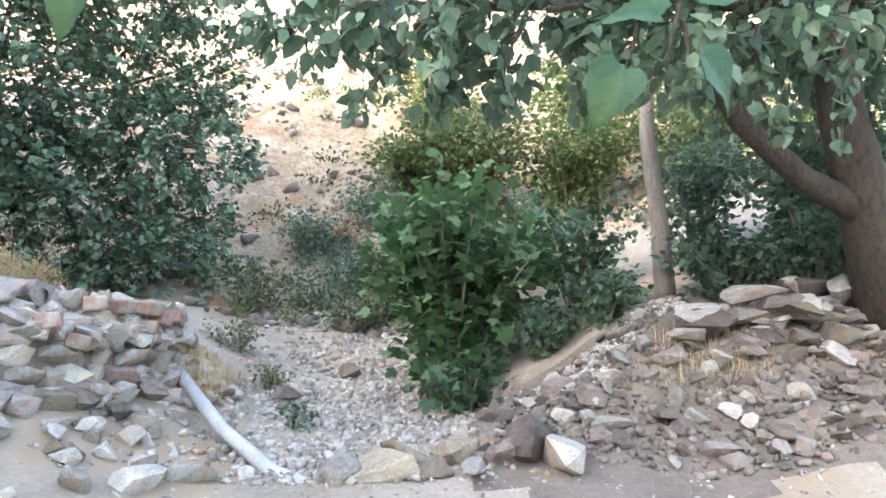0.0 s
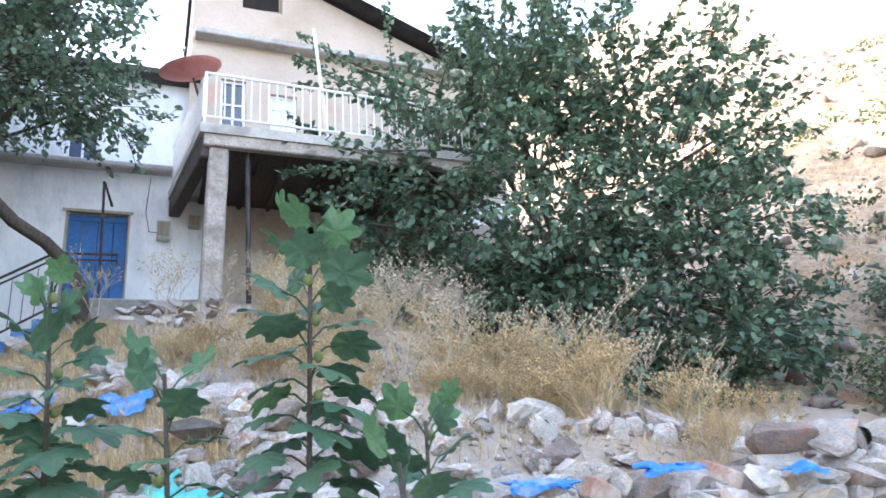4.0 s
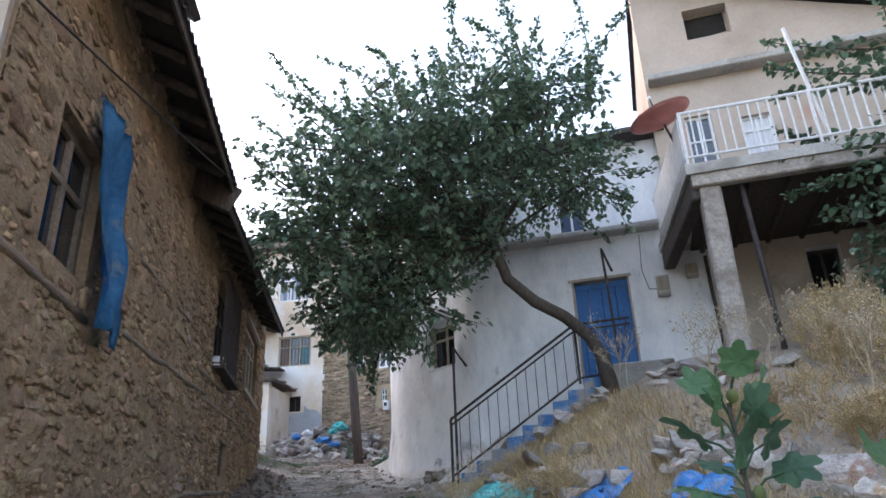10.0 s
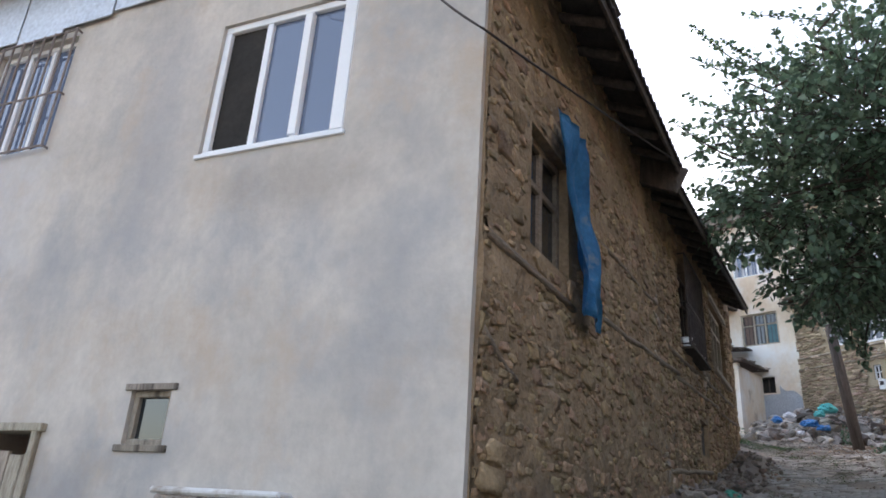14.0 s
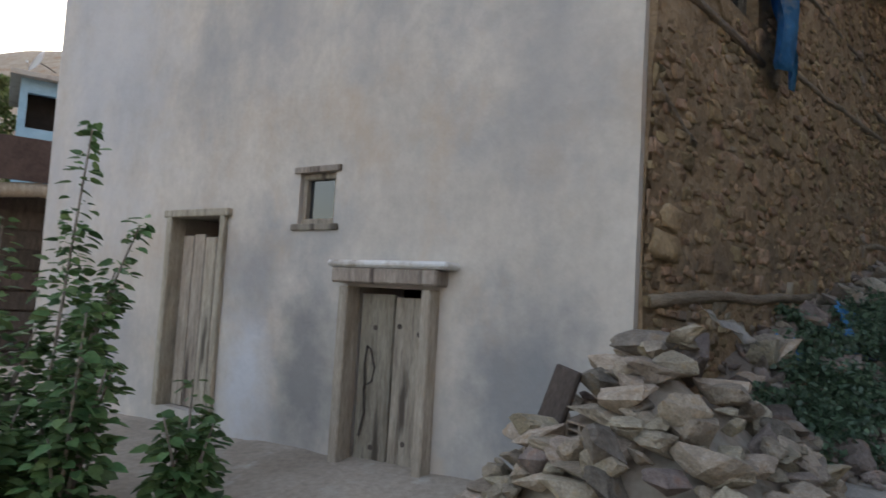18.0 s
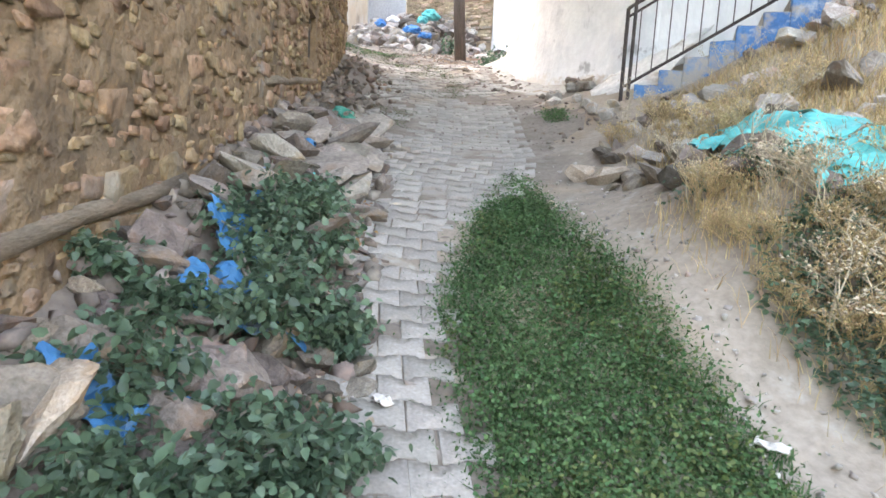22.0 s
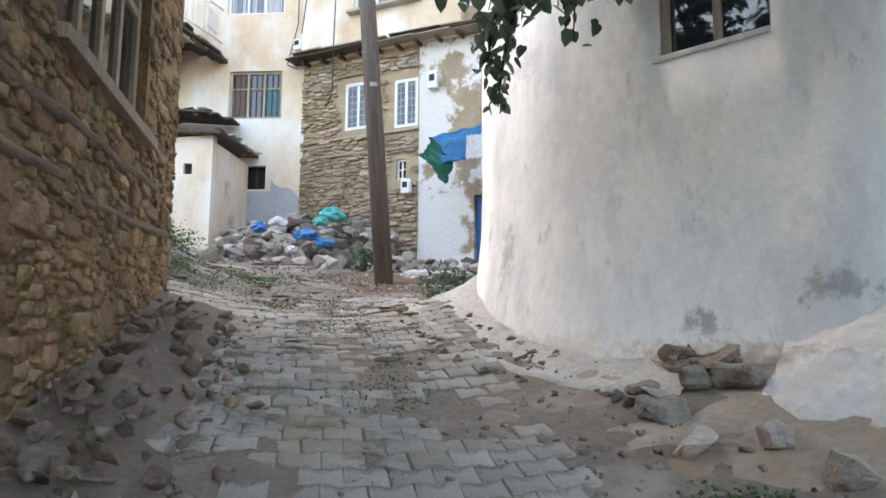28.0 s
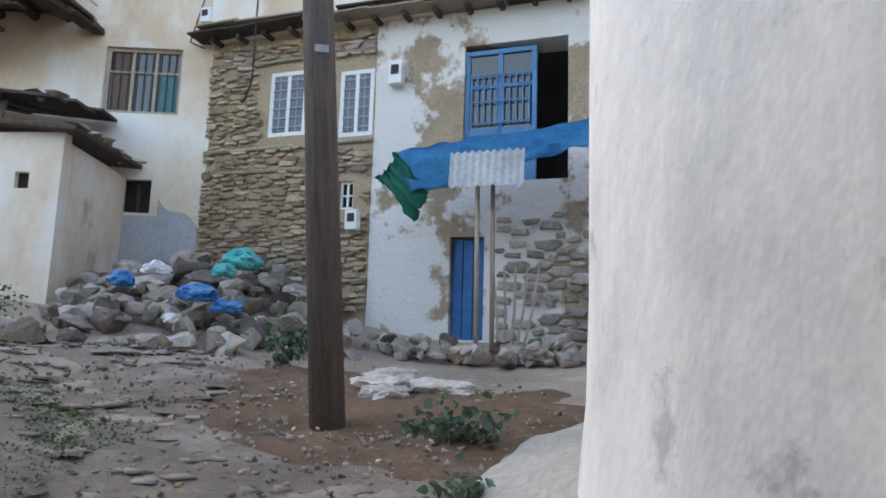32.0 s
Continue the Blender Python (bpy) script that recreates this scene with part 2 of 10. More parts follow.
M["rubble"] = material("rubble", (0.275, 0.245, 0.215), (0.47, 0.435, 0.395), 2.2, 20, bump=0.8, spot=(0.42, 0.3, 0.21), spot_scale=1.5, spot_low=0.54, per_object=0.38, speckle=0.28)
M["rubble_joined"] = material("rubble_joined", (0.275, 0.245, 0.215), (0.47, 0.435, 0.395), 2.2, 20, bump=0.8, spot=(0.42, 0.3, 0.21), spot_scale=1.5, spot_low=0.54, island=0.38, speckle=0.28)
M["brick"] = material("brick", (0.24, 0.135, 0.1), (0.36, 0.23, 0.18), 6, 50, bump=0.7, per_object=0.25, spot=(0.38, 0.33, 0.28), spot_scale=4, spot_low=0.52)
M["wood_old"] = material("wood_old", (0.3, 0.25, 0.19), (0.47, 0.41, 0.33), 5, 40, bump=0.5, stretch=(4, 4, 0.5), per_object=0.12)
M["wood_dark"] = material("wood_dark", (0.05, 0.04, 0.034), (0.11, 0.09, 0.075), 5, 40, bump=0.5, stretch=(3, 3, 0.8), per_object=0.2)
M["pole_wood"] = material("pole_wood", (0.115, 0.098, 0.09), (0.215, 0.185, 0.168), 5, 40, bump=0.5, stretch=(6, 6, 0.4))
M["blue_paint"] = material("blue_paint", (0.03, 0.11, 0.3), (0.045, 0.17, 0.42), 2, 30, rough=0.55, bump=0.15, spot=(0.05, 0.12, 0.24), spot_scale=3)
M["blue_wash"] = material("blue_wash", (0.05, 0.135, 0.31), (0.09, 0.22, 0.42), 2.5, 22, bump=0.6, spot=(0.31, 0.29, 0.265), spot_scale=2.6, spot_low=0.5, spot_width=0.09, spot2=(0.36, 0.4, 0.46), spot2_scale=4.0, spot2_low=0.56, spot2_width=0.12)
M["black_metal"] = material("black_metal", (0.035, 0.03, 0.03), (0.075, 0.06, 0.055), 6, 60, rough=0.6, bump=0.2, metal=0.3)
M["white_metal"] = material("white_metal", (0.6, 0.6, 0.6), (0.78, 0.78, 0.77), 6, 60, rough=0.5, bump=0.1, spot=(0.4, 0.27, 0.18), spot_scale=6, spot_low=0.66)
M["pvc"] = material("pvc", (0.78, 0.79, 0.8), (0.82, 0.82, 0.82), 2, 30, rough=0.35, bump=0.02, speckle=0.02)
M["concrete_old"] = material("concrete_old", (0.2, 0.185, 0.165), (0.32, 0.3, 0.27), 5, 50, bump=0.7, spot=(0.13, 0.11, 0.09), spot_scale=4, spot_low=0.5)
M["concrete"] = material("concrete", (0.36, 0.34, 0.31), (0.5, 0.48, 0.44), 1.2, 24, bump=0.5, spot=(0.28, 0.26, 0.23), spot_scale=1.2)
M["tarp_blue"] = material("tarp_blue", (0.045, 0.19, 0.41), (0.09, 0.31, 0.56), 3, 20, rough=0.5, bump=0.8, spot=(0.28, 0.34, 0.4), spot_scale=5, spot_low=0.6)
M["sack_blue"] = material("sack_blue", (0.025, 0.13, 0.29), (0.05, 0.21, 0.41), 3, 20, rough=0.5, bump=0.8, spot=(0.2, 0.24, 0.28), spot_scale=5, spot_low=0.58)
M["tarp_bright"] = material("tarp_bright", (0.03, 0.15, 0.43), (0.055, 0.25, 0.56), 3, 20, rough=0.5, bump=0.5, spot=(0.25, 0.32, 0.42), spot_scale=5, spot_low=0.56)
M["tarp_sky"] = material("tarp_sky", (0.045, 0.23, 0.5), (0.08, 0.35, 0.63), 3, 20, rough=0.5, bump=0.4, spot=(0.03, 0.15, 0.4), spot_scale=2, spot_low=0.55)
M["pillar_render"] = material("pillar_render", (0.27, 0.235, 0.2), (0.42, 0.375, 0.33), 2.5, 20, bump=0.7, spot=(0.2, 0.17, 0.14), spot_scale=2.0, spot_low=0.52, speckle=0.25)
M["shutter_blue"] = material("shutter_blue", (0.14, 0.165, 0.2), (0.22, 0.245, 0.28), 2, 30, bump=0.1)
M["pale_rock"] = material("pale_rock", (0.3, 0.265, 0.235), (0.56, 0.52, 0.475), 3.0, 26, bump=1.0, spot=(0.36, 0.23, 0.16), spot_scale=2.2, spot_low=0.53, spot_width=0.1, per_object=0.3, speckle=0.3, spot2=(0.66, 0.63, 0.59), spot2_scale=3.0, spot2_low=0.57)
M["tarp_teal"] = material("tarp_teal", (0.07, 0.38, 0.37), (0.13, 0.52, 0.5), 3, 20, rough=0.6, bump=0.5, spot=(0.3, 0.42, 0.4), spot_scale=4, spot_low=0.58)
M["tarp_green"] = material("tarp_green", (0.02, 0.17, 0.12), (0.04, 0.28, 0.2), 3, 20, rough=0.55, bump=0.5, spot=(0.15, 0.3, 0.25), spot_scale=5, spot_low=0.6)
M["corrugated"] = material("corrugated", (0.3, 0.31, 0.32), (0.46, 0.47, 0.48), 2, 20, rough=0.5, metal=0.4, bump=0.1)
M["roof_dark"] = material("roof_dark", (0.04, 0.036, 0.035), (0.085, 0.075, 0.07), 3, 30, bump=0.4)
M["bark"] = material("bark", (0.05, 0.04, 0.033), (0.11, 0.09, 0.072), 8, 40, bump=0.8, stretch=(3, 3, 0.7))
M["bark_grey"] = material("bark_grey", (0.2, 0.17, 0.145), (0.35, 0.31, 0.27), 8, 40, bump=0.8, stretch=(3, 3, 0.6))
M["leaf_tree"] = material("leaf_tree", (0.1, 0.165, 0.11), (0.17, 0.24, 0.15), 1.5, 30, rough=0.5, bump=0.0, island=0.4, trans=0.35, spec=0.35)
M["leaf_bush"] = material("leaf_bush", (0.075, 0.135, 0.085), (0.135, 0.21, 0.125), 1.5, 30, rough=0.42, bump=0.0, island=0.4, trans=0.35, spec=0.5)
M["leaf_fig"] = material("leaf_fig", (0.045, 0.095, 0.052), (0.088, 0.155, 0.08), 6, 60, rough=0.55, bump=0.15, island=0.35, trans=0.2)
M["leaf_yellow"] = material("leaf_yellow", (0.095, 0.135, 0.045), (0.17, 0.21, 0.08), 1.5, 30, rough=0.6, bump=0.0, island=0.4, trans=0.35)
M["grass_green"] = material("grass_green", (0.05, 0.11, 0.04), (0.1, 0.18, 0.07), 2, 30, rough=0.6, bump=0.0, island=0.4, trans=0.25)
M["dry_grass"] = material("dry_grass", (0.44, 0.32, 0.16), (0.63, 0.49, 0.28), 2, 30, rough=0.8, bump=0.0, island=0.35, trans=0.2)
M["thistle"] = material("thistle", (0.36, 0.3, 0.21), (0.55, 0.46, 0.33), 2, 30, rough=0.8, bump=0.0, island=0.3)
# near-black colour that stands for the shade of rooms behind openings
M["unlit_inside"] = material("unlit_inside", (0.02, 0.018, 0.016), (0.04, 0.035, 0.03), 2, 20, bump=0.0)
M["red_paint"] = material("red_paint", (0.4, 0.19, 0.16), (0.52, 0.28, 0.24), 3, 30, rough=0.5, bump=0.05)
M["curtain"] = material("curtain", (0.6, 0.6, 0.62), (0.75, 0.75, 0.77), 3, 30, bump=0.2, stretch=(8, 8, 0.5))
M["tin_blue"] = material("tin_blue", (0.52, 0.57, 0.64), (0.64, 0.69, 0.75), 1.5, 20, rough=0.5, metal=0.2, bump=0.05)
M["orange_soil"] = material("orange_soil", (0.115, 0.075, 0.048), (0.2, 0.135, 0.09), 3, 30, bump=0.8, spot=(0.34, 0.29, 0.24), spot_scale=5, spot_low=0.62)

# dark dirt whose tone also holds shade at wall feet and between stones
M["dark_shaded_soil"] = material("dark_shaded_soil", (0.13, 0.105, 0.085), (0.24, 0.2, 0.165), 1.5, 22, bump=0.9, spot=(0.3, 0.26, 0.21), spot_scale=2.5, spot_low=0.58)

M["clay_dull"] = material("clay_dull", (0.2, 0.16, 0.125), (0.32, 0.26, 0.2), 6, 50, bump=0.4)
M["tan_render"] = material("tan_render", (0.4, 0.34, 0.27), (0.54, 0.47, 0.39), 1.2, 12, bump=0.3, spot=(0.3, 0.25, 0.2), spot_scale=0.9, spot_low=0.54, speckle=0.1)
M["blue_wall"] = material("blue_wall", (0.22, 0.38, 0.5), (0.32, 0.5, 0.62), 1.5, 14, bump=0.2, speckle=0.08)
M["leaf_young"] = material("leaf_young", (0.065, 0.13, 0.055), (0.115, 0.195, 0.085), 6, 60, rough=0.5, bump=0.1, island=0.3, trans=0.28)
M["leaf_sapling"] = material("leaf_sapling", (0.075, 0.145, 0.06), (0.17, 0.27, 0.105), 3, 60, rough=0.5, bump=0.0, island=0.45, trans=0.3)
M["scrub"] = material("scrub", (0.07, 0.1, 0.05), (0.15, 0.17, 0.085), 1.5, 30, rough=0.7, bump=0.0, island=0.45, trans=0.2)
M["rust_weed"] = material("rust_weed", (0.24, 0.12, 0.06), (0.4, 0.22, 0.11), 2, 30, rough=0.8, bump=0.0, island=0.3)
M["bankstone"] = material("bankstone", (0.115, 0.095, 0.08), (0.25, 0.21, 0.18), 2.2, 20, bump=0.8, spot=(0.21, 0.145, 0.1), spot_scale=1.5, spot_low=0.54, per_object=0.4, speckle=0.28)
M["slab_stone"] = material("slab_stone", (0.17, 0.15, 0.13), (0.34, 0.3, 0.26), 2.2, 20, bump=0.8, spot=(0.24, 0.18, 0.13), spot_scale=1.5, spot_low=0.54, per_object=0.4, speckle=0.28)
M["bankstone_joined"] = material("bankstone_joined", (0.145, 0.12, 0.1), (0.28, 0.24, 0.21), 2.2, 20, bump=0.8, spot=(0.24, 0.165, 0.115), spot_scale=1.5, spot_low=0.54, island=0.35, speckle=0.28)
M["ochre_stone"] = material("ochre_stone", (0.235, 0.19, 0.138), (0.42, 0.36, 0.285), 3, 22, bump=0.8, spot=(0.32, 0.245, 0.16), spot_scale=2.5, spot_low=0.55, per_object=0.28, speckle=0.28)
M["door_wood"] = material("door_wood", (0.24, 0.2, 0.16), (0.44, 0.385, 0.315), 5, 40, bump=0.6, stretch=(4, 4, 0.5), per_object=0.25, spot=(0.1, 0.08, 0.065), spot_scale=2.0, spot_low=0.55)
M["leaf_broad"] = material("leaf_broad", (0.035, 0.09, 0.045), (0.075, 0.15, 0.07), 14, 90, rough=0.5, bump=0.2, trans=0.3, spot=(0.09, 0.15, 0.06), spot_scale=9, spot_low=0.56)
M["lane_dirt"] = material("lane_dirt", (0.15, 0.124, 0.1), (0.26, 0.222, 0.184), 1.6, 26, bump=0.8, spot=(0.31, 0.28, 0.245), spot_scale=1.3, spot_low=0.54, spot2=(0.1, 0.088, 0.062), spot2_scale=3.5, spot2_low=0.6)
M["beam_wood"] = material("beam_wood", (0.15, 0.115, 0.085), (0.27, 0.22, 0.165), 5, 40, bump=0.6, stretch=(0.6, 3, 3), per_object=0.15)
M["paver_joined"] = material("paver_joined", (0.28, 0.257, 0.23), (0.39, 0.363, 0.328), 2.0, 60, bump=0.35, spot=(0.33, 0.275, 0.22), spot_scale=1.2, spot_low=0.5, island=0.14, spot2=(0.15, 0.135, 0.105), spot2_scale=2.2, spot2_low=0.52, spot2_width=0.14)
M["limewash"] = material("limewash", (0.55, 0.54, 0.52), (0.76, 0.75, 0.73), 2.2, 16, bump=0.7, spot=(0.36, 0.31, 0.26), spot_scale=2.4, spot_low=0.52, spot_width=0.12, speckle=0.12, bump_scale=12, distance=0.03)
M["grille_grey"] = material("grille_grey", (0.16, 0.13, 0.12), (0.26, 0.22, 0.2), 6, 40, rough=0.7, bump=0.2)
M["curtain_grey"] = material("curtain_grey", (0.42, 0.43, 0.46), (0.56, 0.57, 0.6), 6, 30, bump=0.2, stretch=(6, 6, 0.5))
M["curtain_brown"] = material("curtain_brown", (0.13, 0.09, 0.075), (0.2, 0.15, 0.13), 6, 30, bump=0.2, stretch=(6, 6, 0.5))
M["teal_glass"] = material("teal_glass", (0.05, 0.13, 0.16), (0.08, 0.19, 0.22), 4, 30, rough=0.3, bump=0.1)
M["pvc_old"] = material("pvc_old", (0.38, 0.38, 0.38), (0.52, 0.52, 0.52), 3, 40, rough=0.6, bump=0.1)
M["sack_white"] = material("sack_white", (0.5, 0.47, 0.43), (0.68, 0.65, 0.6), 4, 30, bump=0.5, spot=(0.4, 0.33, 0.26), spot_scale=3)
M["roof_brown"] = material("roof_brown", (0.06, 0.04, 0.035), (0.11, 0.08, 0.07), 2, 20, bump=0.2)
M["gable_render"] = material("gable_render", (0.42, 0.34, 0.27), (0.56, 0.48, 0.4), 0.8, 14, bump=0.3, spot=(0.5, 0.3, 0.22), spot_scale=0.9, spot_low=0.6, speckle=0.06)
M["patchy_plaster"] = material("patchy_plaster", (0.3, 0.235, 0.165), (0.44, 0.36, 0.26), 1.8, 26, bump=0.8, spot=(0.74, 0.73, 0.71), spot_scale=0.55, spot_low=0.45, spot_width=0.03, distance=0.03)
M["blue_light"] = material("blue_light", (0.08, 0.2, 0.4), (0.13, 0.3, 0.52), 2, 30, rough=0.55, bump=0.1, spot=(0.3, 0.34, 0.38), spot_scale=4, spot_low=0.64)
M["shutter_grey"] = material("shutter_grey", (0.29, 0.31, 0.34), (0.39, 0.41, 0.44), 2, 30, bump=0.1)
M["door_brown"] = material("door_brown", (0.16, 0.06, 0.035), (0.26, 0.11, 0.06), 4, 40, bump=0.4, stretch=(4, 4, 0.6))

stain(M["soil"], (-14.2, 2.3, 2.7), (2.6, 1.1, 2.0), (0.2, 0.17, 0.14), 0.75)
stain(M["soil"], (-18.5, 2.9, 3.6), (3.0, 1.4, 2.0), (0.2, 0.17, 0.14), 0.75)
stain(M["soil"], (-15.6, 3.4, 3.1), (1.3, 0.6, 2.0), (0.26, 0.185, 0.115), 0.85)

def glass(name, tint, rough=0.05):
    m = bpy.data.materials.new(name)
    m.use_nodes = True
    b = m.node_tree.nodes["Principled BSDF"]
    b.inputs["Base Color"].default_value = (*tint, 1)
    b.inputs["Roughness"].default_value = rough
    b.inputs["IOR"].default_value = 1.5
    b.inputs["Specular IOR Level"].default_value = 0.9
    b.inputs["Coat Weight"].default_value = 0.6
    return m


M["glass_dark"] = glass("glass_dark", (0.02, 0.025, 0.03))
# lighter blue base colour, a sky reflection painted into the pane
M["glass_sky"] = glass("glass_sky", (0.1, 0.13, 0.2))


# ---- mesh helpers ----
def thing(name, x=0.0, y=0.0, z=0.0, rz=0.0, label="", category="", group="", kind="", rx=0.0, ry=0.0):
    ob = new(name)
    ob.empty_display_size = 0.2
    ob.matrix_world = pose(x, y, z, rx, ry, rz)
    ob.matrix_basis = pose(x, y, z, rx, ry, rz)
    return tagged(ob, label, category, group, kind)


def shade_smooth(me, flag=True):
    me.polygons.foreach_set("use_smooth", [flag] * len(me.polygons))


def part(name, bm, mat, parent=None, label="", smooth=False):
    """Links a bmesh as one mesh object, in the space of its parent."""
    me = bpy.data.meshes.new(name)
    bm.to_mesh(me)
    bm.free()
    if smooth:
        shade_smooth(me)
    me.materials.append(M[mat] if isinstance(mat, str) else mat)
    ob = new(name, me)
    if parent is not None:
        ob.parent = parent
    if label:
        ob["label"] = label
    return ob


def piece(name, me, parent, m):
    """One more object on a shared mesh."""
    ob = new(name, me)
    ob.parent = parent
    ob.matrix_basis = m
    return ob


def mesh_np(name, verts, faces, mat, smooth=False):
    """A mesh from arrays: verts (n, 3), faces (m, k) of one size k."""
    me = bpy.data.meshes.new(name)
    verts, faces = np.asarray(verts, dtype=np.float32), np.asarray(faces, dtype=np.int32)
    k = faces.shape[1]
    me.vertices.add(len(verts))
    me.vertices.foreach_set("co", verts.ravel())
    me.loops.add(faces.size)
    me.loops.foreach_set("vertex_index", faces.ravel())
    me.polygons.add(len(faces))
    me.polygons.foreach_set("loop_start", np.arange(0, faces.size, k, dtype=np.int32))
    me.update(calc_edges=True)
    me.validate()
    if smooth:
        shade_smooth(me)
    me.materials.append(M[mat])
    return me


def box(bm, sx, sy, sz, x=0.0, y=0.0, z=0.0, rz=0.0, bevel=0.0, rx=0.0, ry=0.0):
    """A box of that size whose middle is at x, y, z, with its edges rounded."""
    r = bmesh.ops.create_cube(bm, size=1.0, matrix=pose(x, y, z, rx, ry, rz) @ Matrix.Diagonal((sx, sy, sz, 1)))
    if bevel:
        vs = set(r["verts"])
        es = [e for e in bm.edges if e.verts[0] in vs and e.verts[1] in vs]
        bmesh.ops.bevel(bm, geom=es, offset=bevel, segments=1, affect="EDGES")
    return bm


def boxed(sx, sy, sz, x=0.0, y=0.0, z=0.0, rz=0.0, bevel=0.004):
    return box(bmesh.new(), sx, sy, sz, x, y, z, rz, bevel)


def tube(bm, pts, radii, seg=8, cap=True):
    """A tube along points, with a radius at each."""
    pts = [Vector(p) for p in pts]
    rings = []
    up = Vector((0.31, 0.17, 0.93))
    for i, p in enumerate(pts):
        d = (pts[min(i + 1, len(pts) - 1)] - pts[max(i - 1, 0)]).normalized()
        a = d.cross(up)
        if a.length < 0.05:
            a = d.cross(Vector((1, 0, 0)))
        a.normalize()
        b = d.cross(a)
        r = radii[i] if isinstance(radii, (list, tuple)) else radii
        rings.append([bm.verts.new(p + (a * math.cos(2 * math.pi * k / seg) + b * math.sin(2 * math.pi * k / seg)) * r) for k in range(seg)])
    for q, w in zip(rings, rings[1:]):
        for k in range(seg):
            bm.faces.new((q[k], q[(k + 1) % seg], w[(k + 1) % seg], w[k]))
    if cap:
        bm.faces.new(rings[0][::-1])
        bm.faces.new(rings[-1])
    return bm


def prism(bm, outline, z0, z1):
    """An upright prism on a plan outline (x, y), anticlockwise."""
    lo = [bm.verts.new((x, y, z0)) for x, y in outline]
    hi = [bm.verts.new((x, y, z1)) for x, y in outline]
    n = len(outline)
    for i in range(n):
        bm.faces.new((lo[i], lo[(i + 1) % n], hi[(i + 1) % n], hi[i]))
    bm.faces.new(lo[::-1])
    bm.faces.new(hi)
    return bm


def rough_stone(seed, squash=(1, 1, 1), detail=2, blocky=False):
    """A broken stone about 1 m across: the hull of a few scattered points, its edges chipped."""
    rnd = random.Random(seed)
    bm = bmesh.new()
    if blocky:
        for sx in (-1, 1):
            for sy in (-1, 1):
                for sz in (-1, 1):
                    bm.verts.new((0.5 * sx * rnd.uniform(0.62, 1.0), 0.5 * sy * rnd.uniform(0.6, 1.0), 0.5 * sz * rnd.uniform(0.62, 1.0)))
        for _ in range(5):
            p = Vector((rnd.uniform(-1, 1), rnd.uniform(-1, 1), rnd.uniform(-1, 1)))
            p /= max(abs(p.x), abs(p.y), abs(p.z))
            bm.verts.new(p * 0.5 * rnd.uniform(0.95, 1.06))
    else:
        for _ in range(11 if detail > 1 else 9):
            p = Vector((rnd.gauss(0, 1), rnd.gauss(0, 1), rnd.gauss(0, 1))).normalized()
            bm.verts.new(p * 0.5 * rnd.uniform(0.78, 1.2))
    bmesh.ops.convex_hull(bm, input=bm.verts[:])
    bmesh.ops.delete(bm, geom=[v for v in bm.verts if not v.link_faces], context="VERTS")
    if detail > 1 and not blocky:
        bmesh.ops.subdivide_edges(bm, edges=bm.edges[:], cuts=2, use_grid_fill=True)
        bmesh.ops.smooth_vert(bm, verts=bm.verts[:], factor=0.24, use_axis_x=True, use_axis_y=True, use_axis_z=True)
        off = Vector((seed * 1.7, seed * 0.9, 3.0))
        for v in bm.verts:
            v.co *= 1.2 + 0.17 * noise.noise(v.co * 3.2 + off) + 0.11 * noise.noise(v.co * 8.0 + off)
        bmesh.ops.triangulate(bm, faces=bm.faces[:])
    for v in bm.verts:
        v.co = Vector((v.co.x * squash[0], v.co.y * squash[1], v.co.z * squash[2])) * 1.12
    return bm


def stone_meshes(name, mat, count, squash, detail=2, seed=0, blocky=False):
    out = []
    for i in range(count):
        bm = rough_stone(seed + i, squash, detail, blocky)
        me = bpy.data.meshes.new(name)
        bm.to_mesh(me)
        bm.free()
        me.materials.append(M[mat])
        out.append(me)
    return out


def joined_copies(name, meshes, mats, mat, smooth=False):
    """One mesh out of many placed copies of triangle meshes."""
    vs, fs, base = [], [], 0
    cache = []
    for me in meshes:
        co = np.empty(len(me.vertices) * 3, dtype=np.float32)
        me.vertices.foreach_get("co", co)
        me.calc_loop_triangles()
        tri = np.empty(len(me.loop_triangles) * 3, dtype=np.int32)
        me.loop_triangles.foreach_get("vertices", tri)
        cache.append((co.reshape(-1, 3), tri.reshape(-1, 3)))
    for i, m in enumerate(mats):
        co, tri = cache[i % len(cache)]
        a = np.array(m)
        vs.append(co @ a[:3, :3].T + a[:3, 3])
        fs.append(tri + base)
        base += len(co)
    return mesh_np(name, np.concatenate(vs), np.concatenate(fs), mat, smooth)


